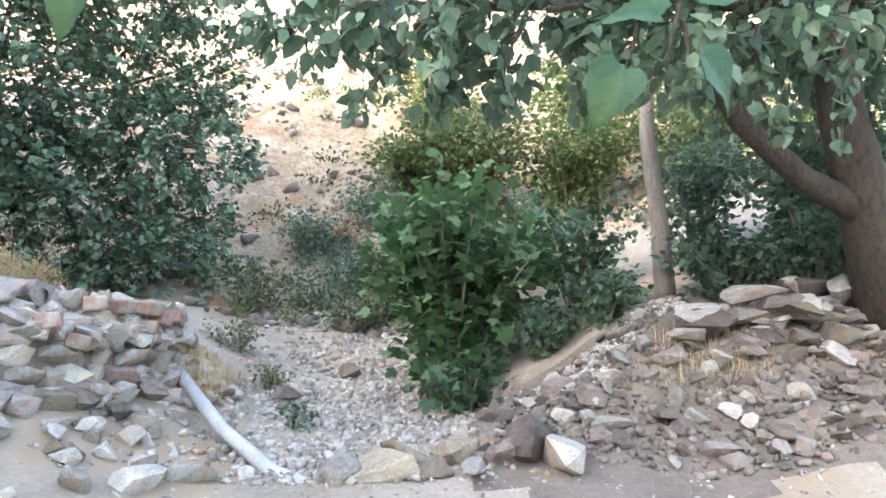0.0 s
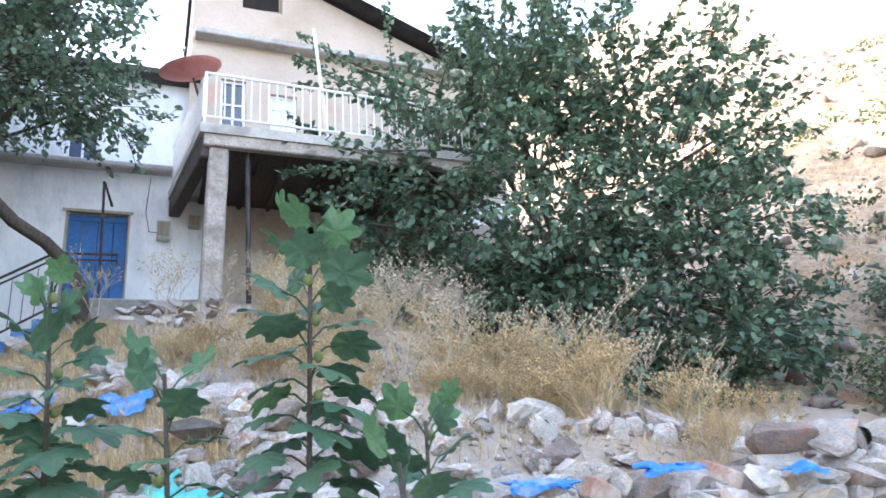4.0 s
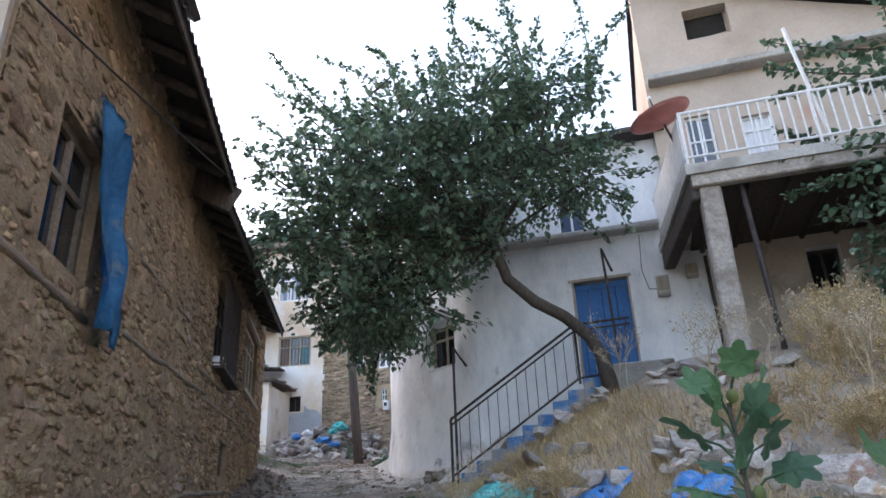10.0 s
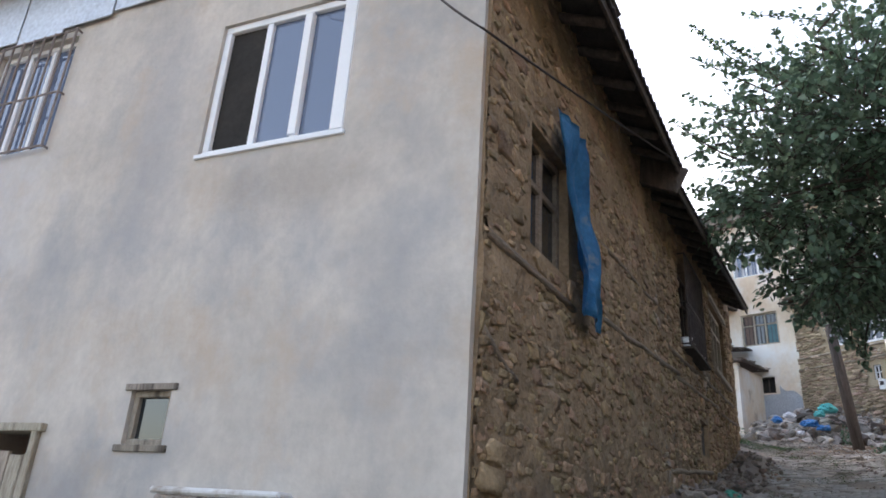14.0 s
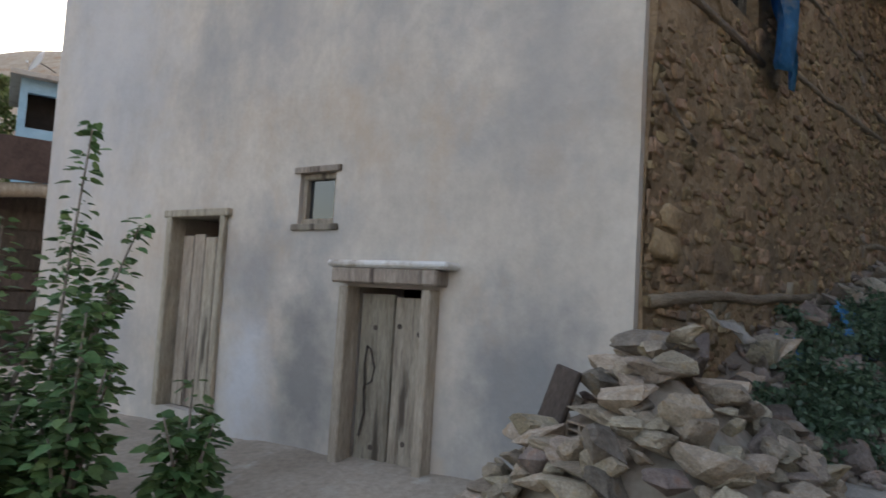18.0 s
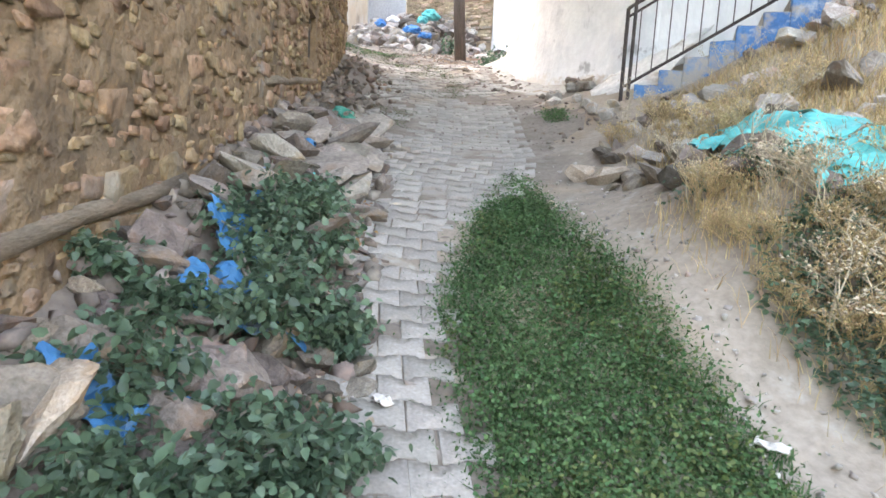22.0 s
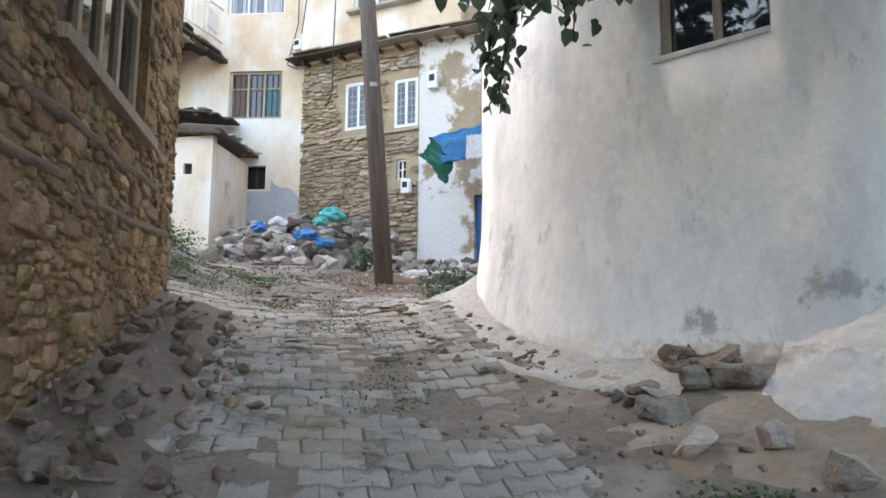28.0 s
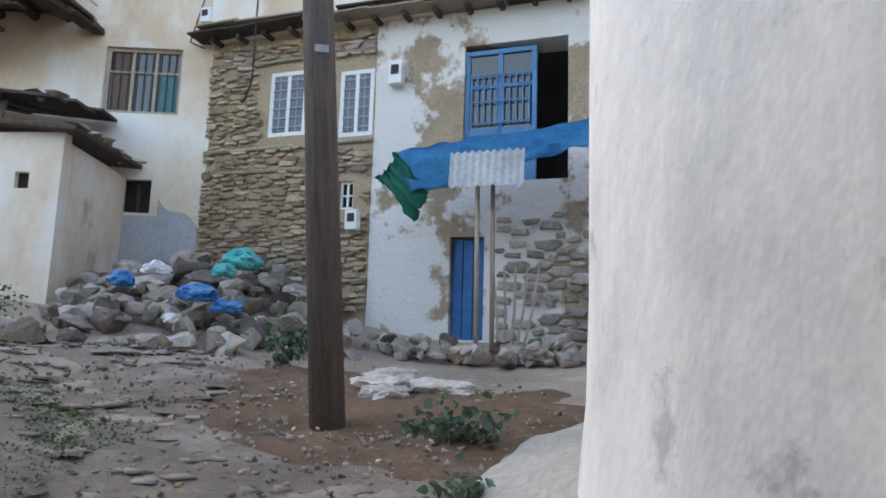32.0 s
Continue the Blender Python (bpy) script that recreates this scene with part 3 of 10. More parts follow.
# ---- the lie of the land ----
ALLEY_X = [8, 3, 0, -2, -4, -6, -8, -10, -12, -14, -16, -18, -20, -22, -25, -30, -45]
ALLEY_Z = [-0.5, -0.05, 0.2, 0.55, 0.98, 1.1, 1.42, 1.85, 2.25, 2.62, 3.05, 3.5, 3.98, 4.42, 4.98, 5.95, 8.0]
PATH_X = [4, 0, -4, -8, -10, -13, -16, -18, -20, -22, -26, -40]
PATH_Y = [0, 0.2, 0.5, 0.75, 1.2, 1.5, 2.1, 2.4, 2.7, 3.0, 2.4, 0.0]
BANK = [(-9.3, 2.7, 1.8), (-10.7, 3.0, 2.75), (-9.5, 3.6, 2.6), (-8, 3.1, 2.05), (-7, 3.0, 1.75), (-6.2, 2.6, 1.35), (-12.5, 3.0, 2.55), (-13.3, 4.2, 3.3), (-15.3, 4.3, 3.4), (-14.6, 3.3, 2.85), (-17, 3.6, 3.35), (-17, 4.6, 3.7), (-20, 4.1, 4.15), (-22.2, 4.05, 4.42), (-24, 6, 4.7), (-26, 6.5, 5.1), (-25.2, 3, 4.95), (-14.58, 4.62, 3.42), (-14.19, 5.2, 3.83), (-13.75, 5.87, 4.3), (-13.25, 6.62, 4.66), (-28, 4, 5.8), (-29, 2, 6.0), (-24, 1.4, 5.1), (-21.5, 1.2, 4.6), (-27, 0, 6.1)]
TERRACE = [(-13, 6.9, 4.85), (-12, 8.5, 5.0), (-11.3, 6.4, 4.45), (-9, 5.5, 3.4), (-7.5, 5, 2.8), (-6.2, 4.6, 2.25), (-5, 5.2, 2.12), (-4.1, 7, 2.12), (-5.5, 8, 2.35), (-8, 9, 3.6), (-3.5, 8.4, 2.05), (-10, 12, 4.6), (-6.5, 11, 2.9), (-14, 12, 5.6)]
LOW = [(-5.1, 3.1, 1.05), (-4.2, 3.9, 0.98), (-3.2, 5.0, 0.93), (-2.4, 6.6, 0.98), (-2, 9, 1.25), (0, 6, 0.85), (0, 9.3, 1.17), (2, 5.5, 0.82), (5, 5.8, 0.95), (1.1, 8.0, 1.5), (2.2, 7.4, 2.2), (4.4, 6.9, 2.3), (7, 7.2, 2.5), (2.5, 9, 2.6), (-2, 14, 3.0), (0.5, 13.5, 3.6), (4, 13, 5.0), (-4.5, 16, 3.8), (8, 12, 5.2), (0, 2.5, 0.4), (4, 2.5, 0.2)]
_ctrl = np.array([(x, y, z) for x, y, z in BANK + TERRACE + LOW])
_alley = [(x, y + o) for x, y in zip(np.linspace(6, -28, 35), np.interp(np.linspace(-6, 28, 35), [-v for v in PATH_X], PATH_Y)) for o in (-0.7, 0.4)]
_yard = [(-4, -4), (-9, -9), (0, -6), (8, -4), (-16, -8), (-14, -20), (10, -20), (-30, -10), (30, 0), (-45, 0)]
_pts = np.array([(x, y) for x, y, _ in _ctrl] + _alley + _yard)


def zc(x):
    return np.interp(-np.asarray(x, dtype=float), [-v for v in ALLEY_X], ALLEY_Z)


_res = np.concatenate([_ctrl[:, 2] - zc(_ctrl[:, 0]), np.zeros(len(_alley)), np.array([0.0, -0.5, 0.3, 0, -2.4, -2.4, 0, -4.5, 0, -2])])
_w = np.linalg.solve(np.sqrt(((_pts[:, None] - _pts[None]) ** 2).sum(2) + 0.09) + 1e-6 * np.eye(len(_pts)), _res)


def rough_land(x, y):
    """Broken, gullied ground up the hillside."""
    out = np.zeros(x.shape)
    for i in np.argwhere((y > 9.5) & (y < 70) & (x > -14) & (x < 40)):
        i = tuple(i)
        p = Vector((x[i], y[i] * 0.7, 0.0))
        a = min(1.0, (y[i] - 9.5) / 5.0)
        out[i] = a * (0.75 * abs(noise.noise(p * 0.33)) + 0.34 * abs(noise.noise(p * 0.95)) + 0.14 * noise.noise(p * 2.6) - 0.3)
    return out


def heights(x, y):
    """The ground's height at arrays of places."""
    x, y = np.asarray(x, dtype=float), np.asarray(y, dtype=float)
    r = np.sqrt((x[..., None] - _pts[:, 0]) ** 2 + (y[..., None] - _pts[:, 1]) ** 2 + 0.09)
    z = zc(np.clip(x, -45, 8)) + r @ _w
    far = np.clip((np.hypot(x + 9, y - 2) - 22) / 14, 0, 1)
    z = z * (1 - far) + far * (3.0 + np.clip(-x, -30, 60) * 0.08)
    lift = np.clip(y - 14.5 - 0.25 * np.clip(-x - 6, 0, 30), 0, 90)
    # western ridge, raised out of view to keep the low sun off the village
    shade_ridge = np.clip(-(x + 4) * 0.95 - y * 0.3 - 36, 0, 62) * 0.55
    return z + shade_ridge + lift * 0.8 + np.clip(lift, 0, 10) * 0.12 * np.sin(x * 0.23 + 1.0) * np.sin(y * 0.31) + rough_land(x, y)


def gz(x, y):
    return float(heights(np.array([x]), np.array([y]))[0])


def grid_ground(name, xs, ys, mat, keep=None, lumps=0.03, drop=0.0):
    X, Y = np.meshgrid(xs, ys, indexing="ij")
    Z = heights(X, Y) - drop
    for i in range(X.shape[0]):
        for j in range(X.shape[1]):
            p = Vector((X[i, j], Y[i, j], 0))
            Z[i, j] += lumps * (noise.noise(p * 1.7) + 0.5 * noise.noise(p * 5.1))
    n, m = X.shape
    idx = np.arange(n * m).reshape(n, m)
    f = np.stack([idx[:-1, :-1], idx[1:, :-1], idx[1:, 1:], idx[:-1, 1:]], -1).reshape(-1, 4)
    me = mesh_np(name, np.stack([X, Y, Z], -1).reshape(-1, 3), f, mat, True)
    return new(name, me)


def spaced(lo, hi, near_lo, near_hi, fine, coarse):
    a = list(np.arange(near_lo, near_hi + 1e-6, fine))
    k, s = near_lo, coarse
    while k > lo:
        k -= s
        s *= 1.18
        a.insert(0, k)
    k, s = near_hi, coarse
    while k < hi:
        k += s
        s *= 1.18
        a.append(k)
    return np.array(a)


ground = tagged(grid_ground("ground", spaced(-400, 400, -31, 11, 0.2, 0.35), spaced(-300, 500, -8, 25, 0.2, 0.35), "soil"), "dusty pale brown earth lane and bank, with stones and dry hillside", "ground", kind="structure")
ground.data.materials.append(M["hill"])
for _p in ground.data.polygons:
    if _p.center.y > 12.2 + 1.2 * noise.noise(_p.center * 0.8) or _p.center.x > 20 or _p.center.y < -25:
        _p.material_index = 1

ground.data.materials.append(M["dark_shaded_soil"])
for _p in ground.data.polygons:
    if _p.material_index == 0 and 0.2 < _p.center.x < 8 and 5.2 + 0.5 * noise.noise(_p.center * 1.3) < _p.center.y < 8.5:
        _p.material_index = 2


# darker ground along the wall foot: dirt plus the wall's shade in colour
for _p in ground.data.polygons:
    _c = _p.center
    if -21.5 < _c.x < -12.4 and _c.y < 0.9 - 0.155 * (_c.x + 12.5) + 0.25 * noise.noise(_c * 1.7) and _c.y > -2:
        _p.material_index = 2


# ---- walls ----
def wall_panel(length, z0, z1, thick, openings=(), uneven=0.012, step=0.45, seed=0, lean=0.0):
    """A wall along x from 0, front at y = 0 (facing -y), with openings (s0, s1, z0, z1) cut right through. z0, z1: numbers or functions of s."""
    f0 = z0 if callable(z0) else (lambda s: z0)
    f1 = z1 if callable(z1) else (lambda s: z1)
    lo, hi = min(f0(length * k / 20) for k in range(21)), max(f1(length * k / 20) for k in range(21))

    def cuts(a, b, marks):
        ks = sorted({round(k, 4) for k in (a, b, *[m for m in marks if a < m < b])})
        out = []
        for p, q in zip(ks, ks[1:]):
            n = max(1, math.ceil((q - p) / step))
            out += [p + (q - p) * i / n for i in range(n)]
        return out + [b]

    ss = cuts(0.0, length, [v for o in openings for v in o[:2]])
    zz = cuts(lo, hi, [v for o in openings for v in o[2:]])
    bm = bmesh.new()
    F, B = {}, {}

    def vert(i, j, back):
        store = B if back else F
        if (i, j) not in store:
            s, z = ss[i], min(max(zz[j], f0(ss[i])), f1(ss[i]))
            edge = any(abs(s - o[k]) < 1e-3 for o in openings for k in (0, 1)) or any(abs(z - o[k]) < 1e-3 for o in openings for k in (2, 3))
            d = 0.0 if back or edge else uneven * noise.noise(Vector((s * 0.9 + seed, z * 0.9, seed)))
            store[i, j] = bm.verts.new((s, (thick if back else d) + lean * (z - lo), z))
        return store[i, j]

    def solid(i, j):
        if not (0 <= i < len(ss) - 1 and 0 <= j < len(zz) - 1):
            return False
        s, z = (ss[i] + ss[i + 1]) / 2, (zz[j] + zz[j + 1]) / 2
        if zz[j] >= max(f1(ss[i]), f1(ss[i + 1])) or zz[j + 1] <= min(f0(ss[i]), f0(ss[i + 1])):
            return False
        return not any(o[0] < s < o[1] and o[2] < z < o[3] for o in openings)

    for i in range(len(ss) - 1):
        for j in range(len(zz) - 1):
            if not solid(i, j):
                continue
            q = ((i, j), (i + 1, j), (i + 1, j + 1), (i, j + 1))
            try:
                bm.faces.new([vert(*k, False) for k in q])
                bm.faces.new([vert(*k, True) for k in q][::-1])
            except ValueError:
                continue
            for (di, dj), (a, b) in (((0, -1), (0, 1)), ((1, 0), (1, 2)), ((0, 1), (2, 3)), ((-1, 0), (3, 0))):
                if not solid(i + di, j + dj):
                    bm.faces.new((vert(*q[b], False), vert(*q[a], False), vert(*q[a], True), vert(*q[b], True)))
    bmesh.ops.remove_doubles(bm, verts=bm.verts, dist=1e-4)
    return bm


def angle_of(u):
    return math.degrees(math.atan2(u[1], u[0]))


def framed_window(parent, s, z, w, h, depth, frame_mat, pane_mat, cols=2, rows=1, bar=0.05, label="", top_row=0.0):
    """A window in its opening: frame, mullions, one pane a light, set back by depth in the wall's own space (x along, y inward)."""
    win = tagged(new("window"), label)
    win.parent = parent
    win.matrix_basis = pose(s, depth, z)
    bm = bmesh.new()
    for x, y, sx, sz in ((w / 2, bar / 2, w, bar), (w / 2, h - bar / 2, w, bar), (bar / 2, h / 2, bar, h - 2 * bar), (w - bar / 2, h / 2, bar, h - 2 * bar)):
        box(bm, sx, 0.06, sz, x, 0.03, y, bevel=0.006)
    part("window_frame", bm, frame_mat, win)
    xs = [bar + (w - 2 * bar) * k / cols for k in range(cols + 1)]
    zs = [bar + (h - 2 * bar) * k / rows for k in range(rows + 1)]
    if top_row:
        zs = [bar, h * (1 - top_row), h - bar]
    for x in xs[1:-1]:
        part("mullion", boxed(bar * 0.9, 0.05, h - 2 * bar, x, 0.03, h / 2), frame_mat, win)
    for q in zs[1:-1]:
        part("transom", boxed(w - 2 * bar, 0.045, bar * 0.8, w / 2, 0.03, q), frame_mat, win)
    for a, b in zip(xs, xs[1:]):
        for c, d in zip(zs, zs[1:]):
            part("pane", boxed(b - a, 0.008, d - c, (a + b) / 2, 0.042, (c + d) / 2, bevel=0.0), pane_mat, win)
    return win


# plan corners: the rendered house, the stone house, the white house, the far houses
CORNER = (-7.66, -0.74)
PL0 = (-8.16, -7.1)
ST1 = (-20.3, 1.46)
PLU = Vector((CORNER[0] - PL0[0], CORNER[1] - PL0[1]))
STU = Vector((ST1[0] - CORNER[0], ST1[1] - CORNER[1]))
DOOR0, DU = Vector((-15.0, 6.7)), Vector((0.5524, 0.8335))
DN = Vector((DU.y, -DU.x))
FB0, FU = Vector((-29.9, 2.4)), Vector((0.426, 0.905))
SB0, SU = Vector((-29.1, 4.1)), Vector((0.724, 0.69))


def house(name, p0, u, label, category="house"):
    return thing(name, p0[0], p0[1], 0, angle_of(u), label, category)



def plank_door(parent, s, z, w, h, y, mat, planks=3, label="", seed=0, tilt=0.0):
    """A ledged door of upright planks in the wall's space."""
    d = tagged(new("door"), label)
    d.parent = parent
    d.matrix_basis = pose(s, y, z, 0, 0, tilt)
    rnd = random.Random(seed)
    pw = w / planks
    for k in range(planks):
        hh = h - rnd.uniform(0, 0.03)
        part("plank", boxed(pw - 0.012, 0.035, hh, pw * (k + 0.5), rnd.uniform(0, 0.008), hh / 2 + rnd.uniform(0, 0.012), rnd.uniform(-0.4, 0.4), 0.006), mat, d)
    return d


def iron_bars(parent, s, z, w, h, y, n, mat="black_metal", name="grille", out=0.0):
    g = new(name)
    g.parent = parent
    g.matrix_basis = pose(s, y, z)
    for k in range(n):
        part("bar", tube(bmesh.new(), [(w * k / (n - 1), -out, 0), (w * k / (n - 1), -out, h)], 0.011, 6), mat, g)
    for q in (0.02, h * 0.45, h - 0.02):
        part("cross_bar", tube(bmesh.new(), [(0, out and 0.02, q), (0, -out, q), (w, -out, q), (w, out and 0.02, q)] if out else [(0, 0, q), (w, 0, q)], 0.012, 6), mat, g)
    return g


def log(parent, p, q, r, mat="wood_old", name="beam", seed=0, wob=0.04):
    rnd = random.Random(seed)
    p, q = Vector(p), Vector(q)
    n = max(3, int((q - p).length / 0.5))
    pts = [p.lerp(q, k / n) + Vector((rnd.uniform(-wob, wob), rnd.uniform(-wob, wob) * 0.4, rnd.uniform(-wob, wob))) * (0 < k < n) for k in range(n + 1)]
    return part(name, tube(bmesh.new(), pts, [r * rnd.uniform(0.85, 1.1) for _ in pts], 8), mat, parent, smooth=True)


def tin_roof(name, parent, s0, s1, y0, z0, y1, z1, mat, wave=0.03, pitch=0.16, thick=0.02, label=""):
    """A corrugated sheet roof, its ribs running down the slope."""
    n = int((s1 - s0) / pitch * 4)
    bm = bmesh.new()
    rows = []
    for k in range(n + 1):
        s = s0 + (s1 - s0) * k / n
        o = wave * math.cos(2 * math.pi * k / 4)
        rows.append([bm.verts.new((s, y, z + o + e)) for y, z in ((y0, z0), (y1, z1)) for e in (0, thick)])
    for a, b in zip(rows, rows[1:]):
        bm.faces.new((a[1], b[1], b[3], a[3]))
        bm.faces.new((a[0], a[2], b[2], b[0]))
        bm.faces.new((a[0], b[0], b[1], a[1]))
        bm.faces.new((a[2], a[3], b[3], b[2]))
    return part(name, bm, mat, parent, label)


def sheet(name, corners, nu, nv, sag, wrinkle, mat, label, category, seed=0, parent=None):
    """A draped cloth between four corners (bottom left, bottom right, top right, top left), with sag, folds and thickness."""
    a, b, c, d = [Vector(p) for p in corners]
    nrm = (b - a).cross(d - a).normalized()
    bm = bmesh.new()
    g = []
    for i in range(nu + 1):
        row = []
        for j in range(nv + 1):
            u, v = i / nu, j / nv
            p = a.lerp(b, u).lerp(d.lerp(c, u), v)
            p = p + Vector((0, 0, -sag * 4 * u * (1 - u) * (0.4 + 0.6 * v)))
            p = p + nrm * wrinkle * (noise.noise(Vector((u * 3.1 + seed, v * 2.3, seed))) + 0.6 * noise.noise(Vector((u * 9 + seed, v * 4.0, 3.0))))
            edge = min(i, nu - i, j, nv - j) == 0
            if edge:
                p = p + Vector((0, 0, 0.5 * wrinkle * noise.noise(Vector((u * 12, v * 12, seed)))))
            row.append(bm.verts.new(p))
        g.append(row)
    for i in range(nu):
        for j in range(nv):
            bm.faces.new((g[i][j], g[i + 1][j], g[i + 1][j + 1], g[i][j + 1]))
    bmesh.ops.solidify(bm, geom=bm.faces[:], thickness=0.006)
    ob = part(name, bm, mat, parent, smooth=True)
    if category:
        tagged(ob, label, category)
    return ob


# ---- grey rendered house ----
grey_house = house("plastered_house", PL0, PLU, "tall two-storey house rendered in patchy grey cement")
LG = PLU.length
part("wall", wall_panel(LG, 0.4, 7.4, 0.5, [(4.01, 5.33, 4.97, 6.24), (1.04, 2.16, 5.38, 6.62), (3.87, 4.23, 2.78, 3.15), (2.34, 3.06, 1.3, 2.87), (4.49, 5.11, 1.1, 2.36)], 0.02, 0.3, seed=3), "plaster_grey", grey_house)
part("side_wall", boxed(0.5, 8.4, 7.0, 0.25, 4.72, 3.9), "plaster_grey", grey_house)
# added near-black sheet, painted as the unlit room behind the openings
part("inner_wall", boxed(LG - 0.6, 0.1, 6.9, LG / 2 + 0.2, 1.4, 3.95), "unlit_inside", grey_house)
tin_roof("roof", grey_house, -0.4, LG + 0.3, -0.45, 7.42, 4.5, 9.2, "roof_dark")
# pale tin cladding at the top of the wall
clad = thing("tin_cladding", 0, 0, 0, 0, "pale blue tin sheets nailed to the top of the rendered wall", "cladding")
clad.parent = None
clad.matrix_basis = pose(PL0[0], PL0[1], 0, 0, 0, angle_of(PLU))
for k in range(5):
    w = 0.66
    zb = 6.66 + 0.05 * (k % 2) + (0.10 if k == 4 else 0)
    part("sheet", box(bmesh.new(), w - 0.01, 0.015, 7.5 - zb, -0.03 + w * (k + 0.5), -0.035 - 0.012 * (k % 2), (7.5 + zb) / 2, bevel=0.003), "tin_blue", clad)
pw = framed_window(grey_house, 4.01, 4.97, 1.32, 1.27, 0.03, "pvc", "glass_sky", 3, 1, 0.065, "white plastic three-light window, one casement ajar")
part("sill", boxed(1.36, 0.08, 0.035, 0.66, -0.015, -0.005), "pvc", pw)
# the open light gets a near-black pane for the shaded room
min((c for c in pw.children if c.name.startswith("pane")), key=lambda c: sum(v.co.x for v in c.data.vertices)).data.materials[0] = M["unlit_inside"]
part("sash", boxed(0.07, 0.05, 1.12, 0.85, 0.012, 0.635), "pvc", pw)
part("casement", boxed(0.05, 0.42, 1.1, 0.42, 0.3, 0.63), "pvc", pw)
gw = framed_window(grey_house, 1.04, 5.38, 1.12, 1.24, 0.06, "pvc", "glass_sky", 3, 1, 0.055, "white window behind a protruding iron grille", top_row=0.0)
iron_bars(gw, -0.03, -0.04, 1.18, 1.32, -0.06, 9, "grille_grey", out=0.06)
part("sash", boxed(0.11, 0.05, 1.16, 1.24, 0.014, 0.635), "pvc", pw)
sw = framed_window(grey_house, 3.87, 2.78, 0.36, 0.37, 0.03, "door_wood", "glass_dark", 1, 1, 0.045, "small square window in a worn wooden frame")
part("lintel", boxed(0.46, 0.03, 0.045, 0.18, -0.035, 0.39), "door_wood", sw)
part("sill", boxed(0.46, 0.03, 0.045, 0.18, -0.035, -0.02), "door_wood", sw)
door_a = plank_door(grey_house, 2.37, 1.3, 0.62, 1.42, 0.1, "door_wood", 4, "narrow weathered plank door with a dark gap above", 4)
fr = bmesh.new()
box(fr, 0.07, 0.16, 1.57, -0.04, -0.06, 0.785, bevel=0.006), box(fr, 0.06, 0.16, 1.57, 0.68, -0.06, 0.785, bevel=0.006), box(fr, 0.86, 0.18, 0.06, 0.32, -0.06, 1.59, bevel=0.006)
part("door_frame", fr, "door_wood", door_a)
door_b = plank_door(grey_house, 4.51, 1.1, 0.58, 1.22, 0.05, "door_wood", 2, "low weathered plank door under a thick wooden lintel", 7)
fr = bmesh.new()
box(fr, 0.08, 0.14, 1.28, -0.05, -0.08, 0.62, bevel=0.008), box(fr, 0.07, 0.14, 1.28, 0.63, -0.08, 0.62, bevel=0.008)
part("door_frame", fr, "door_wood", door_b)
part("lintel", boxed(0.86, 0.2, 0.1, 0.29, -0.08, 1.33, bevel=0.012), "door_wood", door_b)
part("lintel_cap", boxed(0.98, 0.22, 0.045, 0.31, -0.08, 1.405, bevel=0.016), "limewash", door_b)
for _x, _z in ((0.14, 1.0), (0.34, 1.02), (0.5, 0.98), (0.16, 0.24), (0.42, 0.3)):
    part("knot", tube(bmesh.new(), [(_x, -0.0, _z), (_x, -0.021, _z)], 0.017, 9), "wood_dark", door_b)
part("threshold", boxed(0.8, 0.3, 0.08, 0.29, -0.12, -0.02, bevel=0.02), "door_wood", door_b)
part("latch", tube(bmesh.new(), [(0.06, -0.03, 0.3), (0.1, -0.035, 0.45), (0.09, -0.04, 0.62), (0.16, -0.045, 0.66), (0.18, -0.05, 0.75), (0.14, -0.05, 0.86), (0.1, -0.04, 0.88), (0.08, -0.035, 0.76), (0.09, -0.03, 0.6)], 0.007, 6), "black_metal", door_b)


# ---- stone house ----
stone_house = house("stone_house", CORNER, STU, "old mud-mortared rubble stone house with timber beams and a tin eave")
LS = STU.length
ST_OPEN = [(0.85, 1.7, 4.33, 5.35), (6.7, 8.15, 5.05, 6.35), (9.75, 11.6, 5.32, 6.62), (7.85, 8.55, 3.6, 4.12)]
EAVE_RISE = 0.085
ST_BASE = lambda s: 0.7 + s * 0.235
part("wall", wall_panel(LS - 0.06, lambda s: ST_BASE(s + 0.06), lambda s: 7.2 + EAVE_RISE * max(0.0, s - 4.5), 0.55, [(o[0] - 0.06, o[1] - 0.06, o[2], o[3]) for o in ST_OPEN], 0.03, 0.22, seed=9), "mud", stone_house).matrix_basis = pose(0.06, -0.02, 0)
part("end_wall", boxed(0.5, 7.4, 7.0, LS - 0.25, 4.26, 3.9), "mud", stone_house)
# added near-black sheet in place of this house's unlit rooms
part("inner_wall", boxed(LS - 0.8, 0.1, 6.5, LS / 2, 1.6, 3.95), "unlit_inside", stone_house)
tin_roof("roof", stone_house, -0.35, 4.5, -0.55, 6.66, 3.4, 8.7, "roof_dark")
for _v in tin_roof("lower_roof", stone_house, 4.5, 12.35, -0.5, 6.46, 3.4, 8.4, "roof_dark").data.vertices:
    _v.co.z += EAVE_RISE * (_v.co.x - 4.5)
part("verge_board", box(bmesh.new(), 0.05, 1.1, 0.34, 4.5, -0.05, 6.72, bevel=0.01, rx=27), "wood_dark", stone_house)
for k in range(24):
    s = -0.1 + k * 0.52
    z = 6.60 if s < 4.5 else 6.38 + EAVE_RISE * (s - 4.5)
    part("rafter", tube(bmesh.new(), [(s, -0.45, z), (s + 0.04, 0.5, z + 0.48)], 0.05, 7), "wood_dark", stone_house, smooth=True)
part("fascia", boxed(4.8, 0.03, 0.12, 2.05, -0.5, 6.62), "wood_dark", stone_house)
